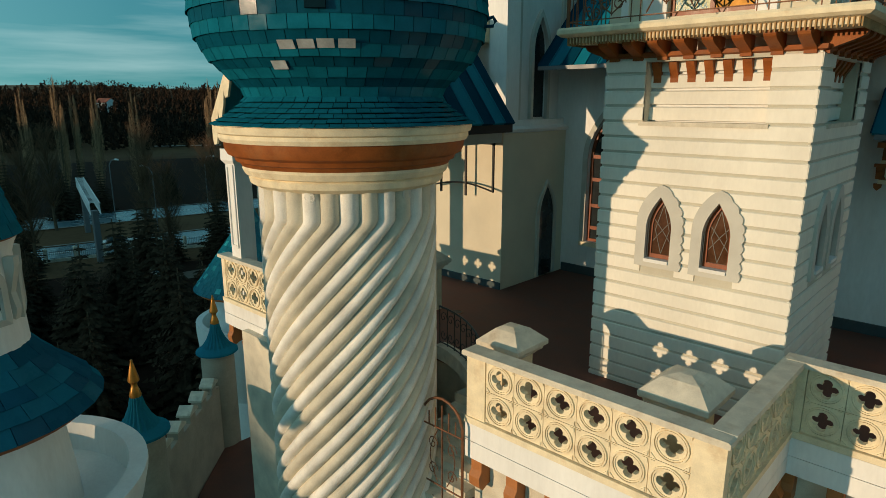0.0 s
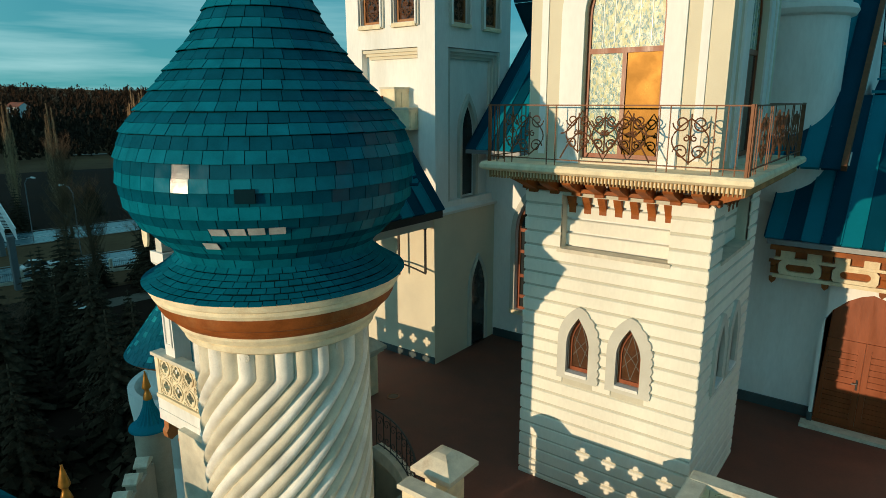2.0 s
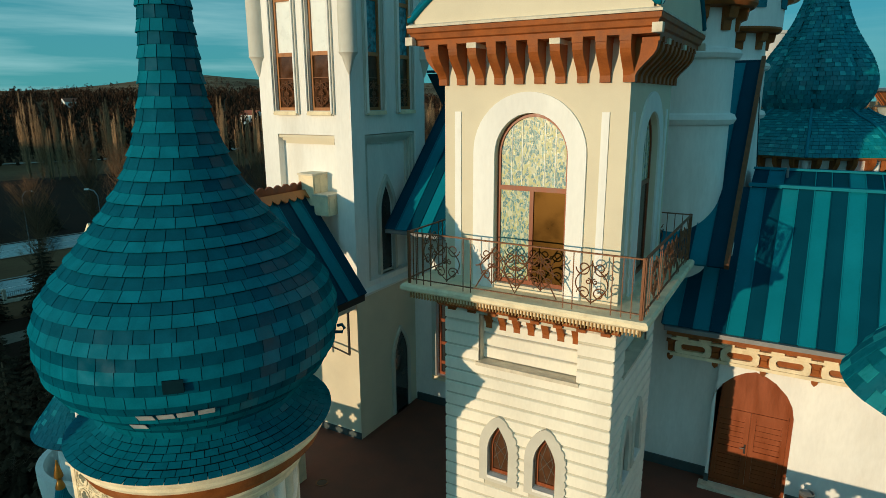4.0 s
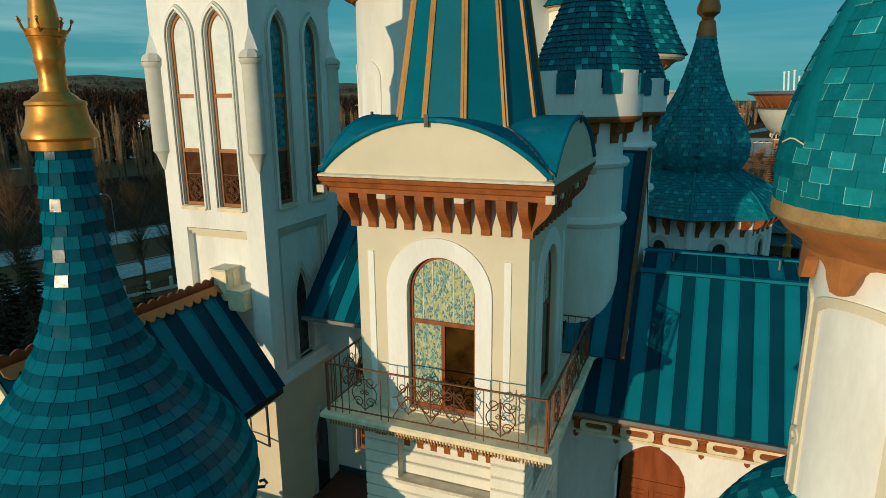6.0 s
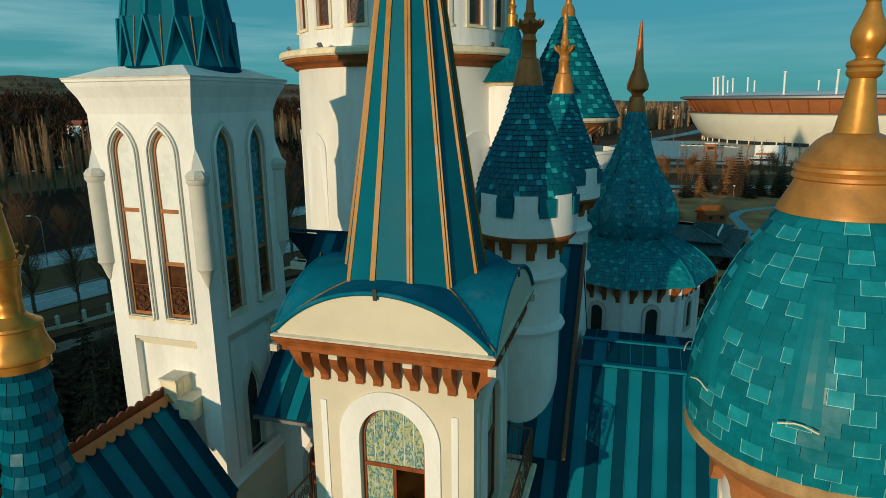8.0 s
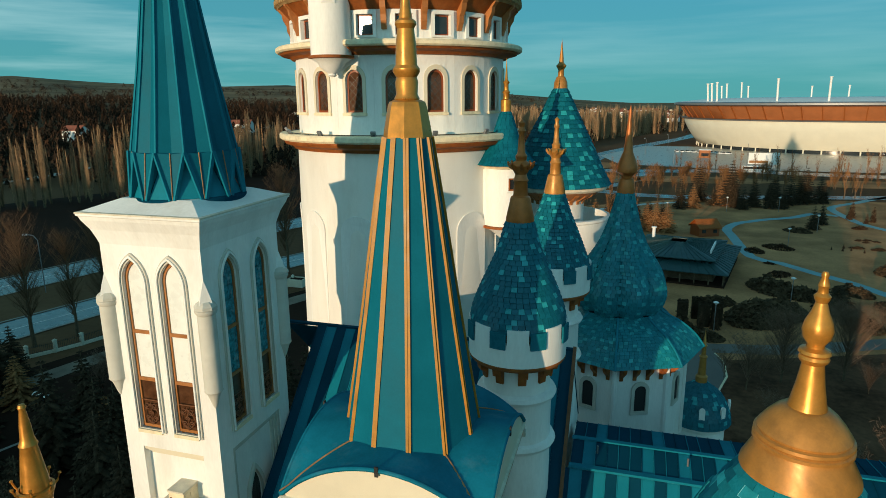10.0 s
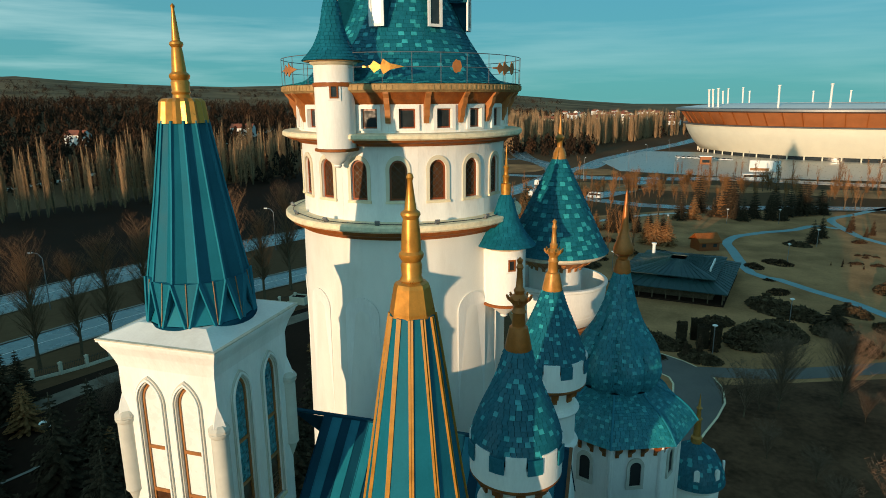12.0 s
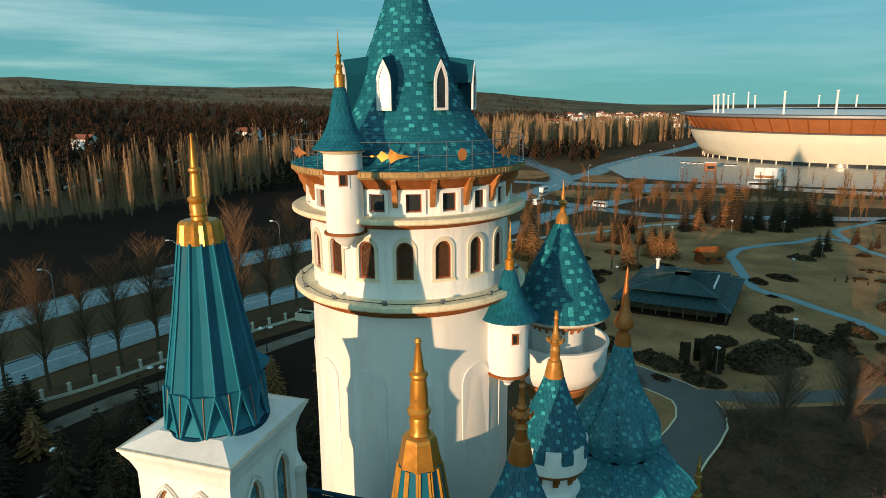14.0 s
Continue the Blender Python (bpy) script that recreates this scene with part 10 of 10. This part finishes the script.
spots = [(27.4, 217.6, 0.61), (33.3, 217.8, 1.12), (47.4, 234.9, 0.54), (16.7, 208.0, 0.94), (29.3, 225.7, 0.51), (62.4, 228.8, 0.62), (55.1, 226.7, 1.15), (47.6, 232.8, 0.6), (44.1, 214.7, 0.9), (39.7, 216.4, 0.77), (49.6, 235.6, 0.77), (50.9, 222.9, 0.8), (31.9, 231.7, 0.58), (56.5, 227.2, 1.03), (47.8, 215.5, 0.51), (47.4, 214.5, 0.61), (33.8, 213.4, 0.46), (35.5, 210.9, 0.64), (59.4, 237.3, 0.74), (23.5, 224.6, 1.08), (61.3, 229.3, 0.72), (46.3, 228.6, 0.53), (40.4, 224.9, 0.63), (32.5, 218.0, 1.14)] + [(rng.uniform(-6, 12), rng.uniform(178, 205), rng.uniform(0.4, 0.7)) for k in range(14)] + [(rng.uniform(-90, -30), rng.uniform(-6, 48), rng.uniform(0.5, 0.9)) for k in range(34)] + [(-44, 40, 0.9), (-40, 47, 0.8), (-50, 33), (-36, 30, 0.8), (-47, 55, 0.7), (-30, 24, 0.6), (-58, 38, 0.7), (48, 182, 0.6), (52, 190, 0.5), (-34, 62, 0.8), (-27, 75, 0.7), (-28, 52, 0.6)] + [(rng.uniform(-82, -32), rng.uniform(-4, 58), rng.uniform(0.55, 1.0)) for k in range(46)] + [(rng.uniform(-125, -140), rng.uniform(20, 70), 0.8) for k in range(10)]
place(firs, spots, rng)
slim = conifer("slim_conifer", 13.6, 1.25, M["needle"], "slim dark conifer beside the castle wall", 431, layers=22)
place([slim], [(-11.0, 5.1), (-12.7, 5.6, 0.9), (-13.4, 4.0, 0.8)], rng, 0.98, 1.02)
russet = conifer("russet_conifer", 9, 2.8, M["twig_orange"], "broad russet-brown winter conifer", 450, layers=14)
place([russet], [(20.9, 211.1), (30.0, 219.4), (8.1, 170.1), (10.9, 169.6), (6.0, 170.9), (-26.2, 164.0), (-23.8, 158.2), (-27.2, 160.4), (0.4, 156.0), (39.2, 279.6)] + [(-30, 190, 0.7), (-22, 150, 0.8), (-26, 140, 0.7), (-16, 165, 0.8), (-35, 165), (-14, 128, 0.7), (-32, 205, 1.1), (-8, 185, 0.7), (-50, 46.5, 0.7), (-66, 50, 0.8), (-47.5, 72, 0.6), (-44, 81, 0.7), (-42, 86, 0.6), (-45, 60, 0.5)], rng)

spreading = [bare_tree("spreading_bare_tree", 10.5, 4.8, 2600, M["twig_dark"], "wide bare tree with fine brown twigs", 500 + k, 0.62, "spreading bare trees", 0.0013, 0.12, True) for k in range(2)]
place(spreading, [(19.7, 79.2, 0.9), (27.2, 82.0, 0.95), (-30, 84, 0.8), (-20, 95, 0.7), (2, 80, 0.5)], rng, 0.95, 1.05)

bushes = [bare_tree("bare_bush", 5.2, 3.4, 900, M["twig_dark"], "wide bare bush of dark reddish twigs", 520 + k, 0.55, "bare bushes", 0.0030) for k in range(2)]
brush = random.Random(77)
place(bushes, [(brush.uniform(12, 56), brush.uniform(56, 80), brush.uniform(0.7, 1.3)) for k in range(26)] + [(brush.uniform(-62, -26), brush.uniform(14, 60), brush.uniform(0.6, 1.2)) for k in range(14)] + [(brush.uniform(28, 48), brush.uniform(96, 104), brush.uniform(0.5, 0.9)) for k in range(4)], rng, 0.9, 1.1)

scrub = random.Random(31)
thicket = bare_tree("russet_thicket", 6.0, 3.0, 700, M["twig_orange"], "bare russet thicket beside the park road", 540, 0.7, "russet thickets", 0.003, 0.05)
place([thicket], [(scrub.uniform(-14, 60), scrub.uniform(246, 300), scrub.uniform(0.6, 1.3)) for k in range(70)] + [(scrub.uniform(60, 150), scrub.uniform(262, 300), scrub.uniform(0.6, 1.1)) for k in range(30)], rng)

pines = [shrub("spreading_juniper", 5.4, 3.4, 2.5, M["juniper"], "mounded brownish winter juniper bed", 600, "juniper beds", 2200), shrub("brown_shrub_bed", 3.4, 2.4, 1.1, M["shrub"], "low rounded brown shrub bed", 601, "shrub beds", 500)]
place([pines[0]], [(22, 104, 1.3), (26.5, 121, 1.0), (30, 118, 0.9), (52, 139, 0.9), (58, 136), (5.5, 99, 0.7), (-3, 103, 0.8), (45, 112, 0.9), (34, 111, 0.8), (60, 120), (16, 110, 0.6), (36, 104, 0.7), (43.5, 178, 0.6), (8, 97, 0.6), (12, 93, 0.6), (26, 108, 0.9), (-6, 112, 0.8), (-10, 122, 0.9), (-14, 135, 1.0), (-9, 142, 0.9), (40, 122, 0.7)], rng, 0.95, 1.05)
place([pines[1]], [(34.7, 156.7), (20, 152, 0.7), (13, 153, 0.6), (9, 161, 0.8), (2, 158, 0.8), (-6, 150, 0.9), (-12, 162, 1.0), (-4, 172, 0.8), (24, 152, 0.8), (55, 170, 0.35), (57, 170.5, 0.35), (58.5, 169, 0.35), (56, 168, 0.35), (30, 132, 0.8), (14, 100, 0.5), (60, 186, 0.7), (56, 160, 0.5), (52, 161, 0.5), (30, 141, 0.4), (6, 92.5, 0.5), (70, 158, 0.9), (29, 152, 0.8)], rng, 0.95, 1.05)
mugo = conifer("bushy_pine", 4.2, 3.4, M["needle"], "bushy dark green garden pine", 460, "bushy pines", 10)
place([mugo], [(34.5, 112), (-24, 40, 1.2), (-28, 34, 1.3), (-20, 30), (-33, 18, 1.4), (-26, 12, 1.2), (-19, 20, 0.9), (-42, 10, 1.5), (-15.6, 2.2, 0.5), (-24, 60), (-16, 8, 0.6), (-52, 6, 1.4)], rng)
cypress = conifer("small_cypress", 2.6, 0.5, M["shrub"], "small clipped columnar cypress", 470, "small cypresses", 12)
place([cypress], [(18.5, 100), (20, 101), (10, 93.5, 1.3), (12, 95, 1.2), (61.5, 200, 1.3), (63.0, 203, 1.8), (64, 194, 1.1), (66.5, 197, 1.6), (14.2, 97, 1.2), (46, 158, 0.4), (48, 157, 0.5), (50, 158, 0.5), (52, 156, 0.4), (49, 160, 0.5)], rng)


# far woods: one mass of small crowns on the rise and behind the fields
def far_wood():
    rng = random.Random(9)
    verts, faces = [], []

    def clump(x, y, h, w, spiky):
        """One crown of many small sprays, broad or pointed."""
        z = terrain(x, y)
        out_v, out_f = (verts, faces) if spiky else (bare_v, bare_f)
        for k in range(26):
            q = (k + rng.random()) / 26
            r = w * ((1 - q) ** 0.7 if spiky else math.sin(math.pi * (0.15 + 0.8 * q))) * rng.uniform(0.4, 1.1)
            a = rng.uniform(0, 2 * math.pi)
            c = Vector((x + r * math.cos(a), y + r * math.sin(a), z + h * (0.05 + 0.92 * q)))
            g = (0.9 if spiky else 0.6) * rng.uniform(0.7, 1.4)
            b = len(out_v)
            t = rng.uniform(0, 6.3)
            for j in range(3):
                out_v.append((c.x + g * math.cos(t + 2.09 * j), c.y + g * math.sin(t + 2.09 * j), c.z - 0.3 * g * rng.random()))
            out_v.append((c.x, c.y, c.z + (1.4 if spiky else 2.4) * g))
            out_f.extend([(b, b + 1, b + 3), (b + 1, b + 2, b + 3), (b + 2, b, b + 3)])
    bare_v, bare_f = [], []
    for i in range(5600):
        az, d = rng.uniform(-100, -3), 300 + 560 * rng.random() ** 0.9
        x, y = d * math.sin(radians(az)), d * math.cos(radians(az))
        if az > -30 and d < 420:
            continue
        clump(x, y, rng.uniform(6, 13), rng.uniform(2.0, 4.0), rng.random() < (0.72 if d < 600 else 0.5))
    for i in range(1500):
        az, d = rng.uniform(-12, 60), rng.uniform(640, 1500)
        x, y = d * math.sin(radians(az)), d * math.cos(radians(az))
        clump(x, y, rng.uniform(6, 12), rng.uniform(3, 6), rng.random() < 0.3)
    for i in range(2600):
        az, d = rng.uniform(-75, -6), 860 + 1500 * rng.random() ** 1.3
        x, y = d * math.sin(radians(az)), d * math.cos(radians(az))
        if noise.noise((x / 170, y / 170, 7.7)) > -0.12:
            clump(x, y, rng.uniform(6, 14), rng.uniform(5, 12), rng.random() < 0.35)
    ob = raw("far_wood", verts, faces, M["far_wood"])
    tagged(ob, "dark far conifer woods on the hillside", "woods", kind="stuff")
    ob = raw("bare_wood", bare_v, bare_f, M["bare_wood"])
    tagged(ob, "brown bare far woods on the hillside", "woods", kind="stuff")


far_wood()
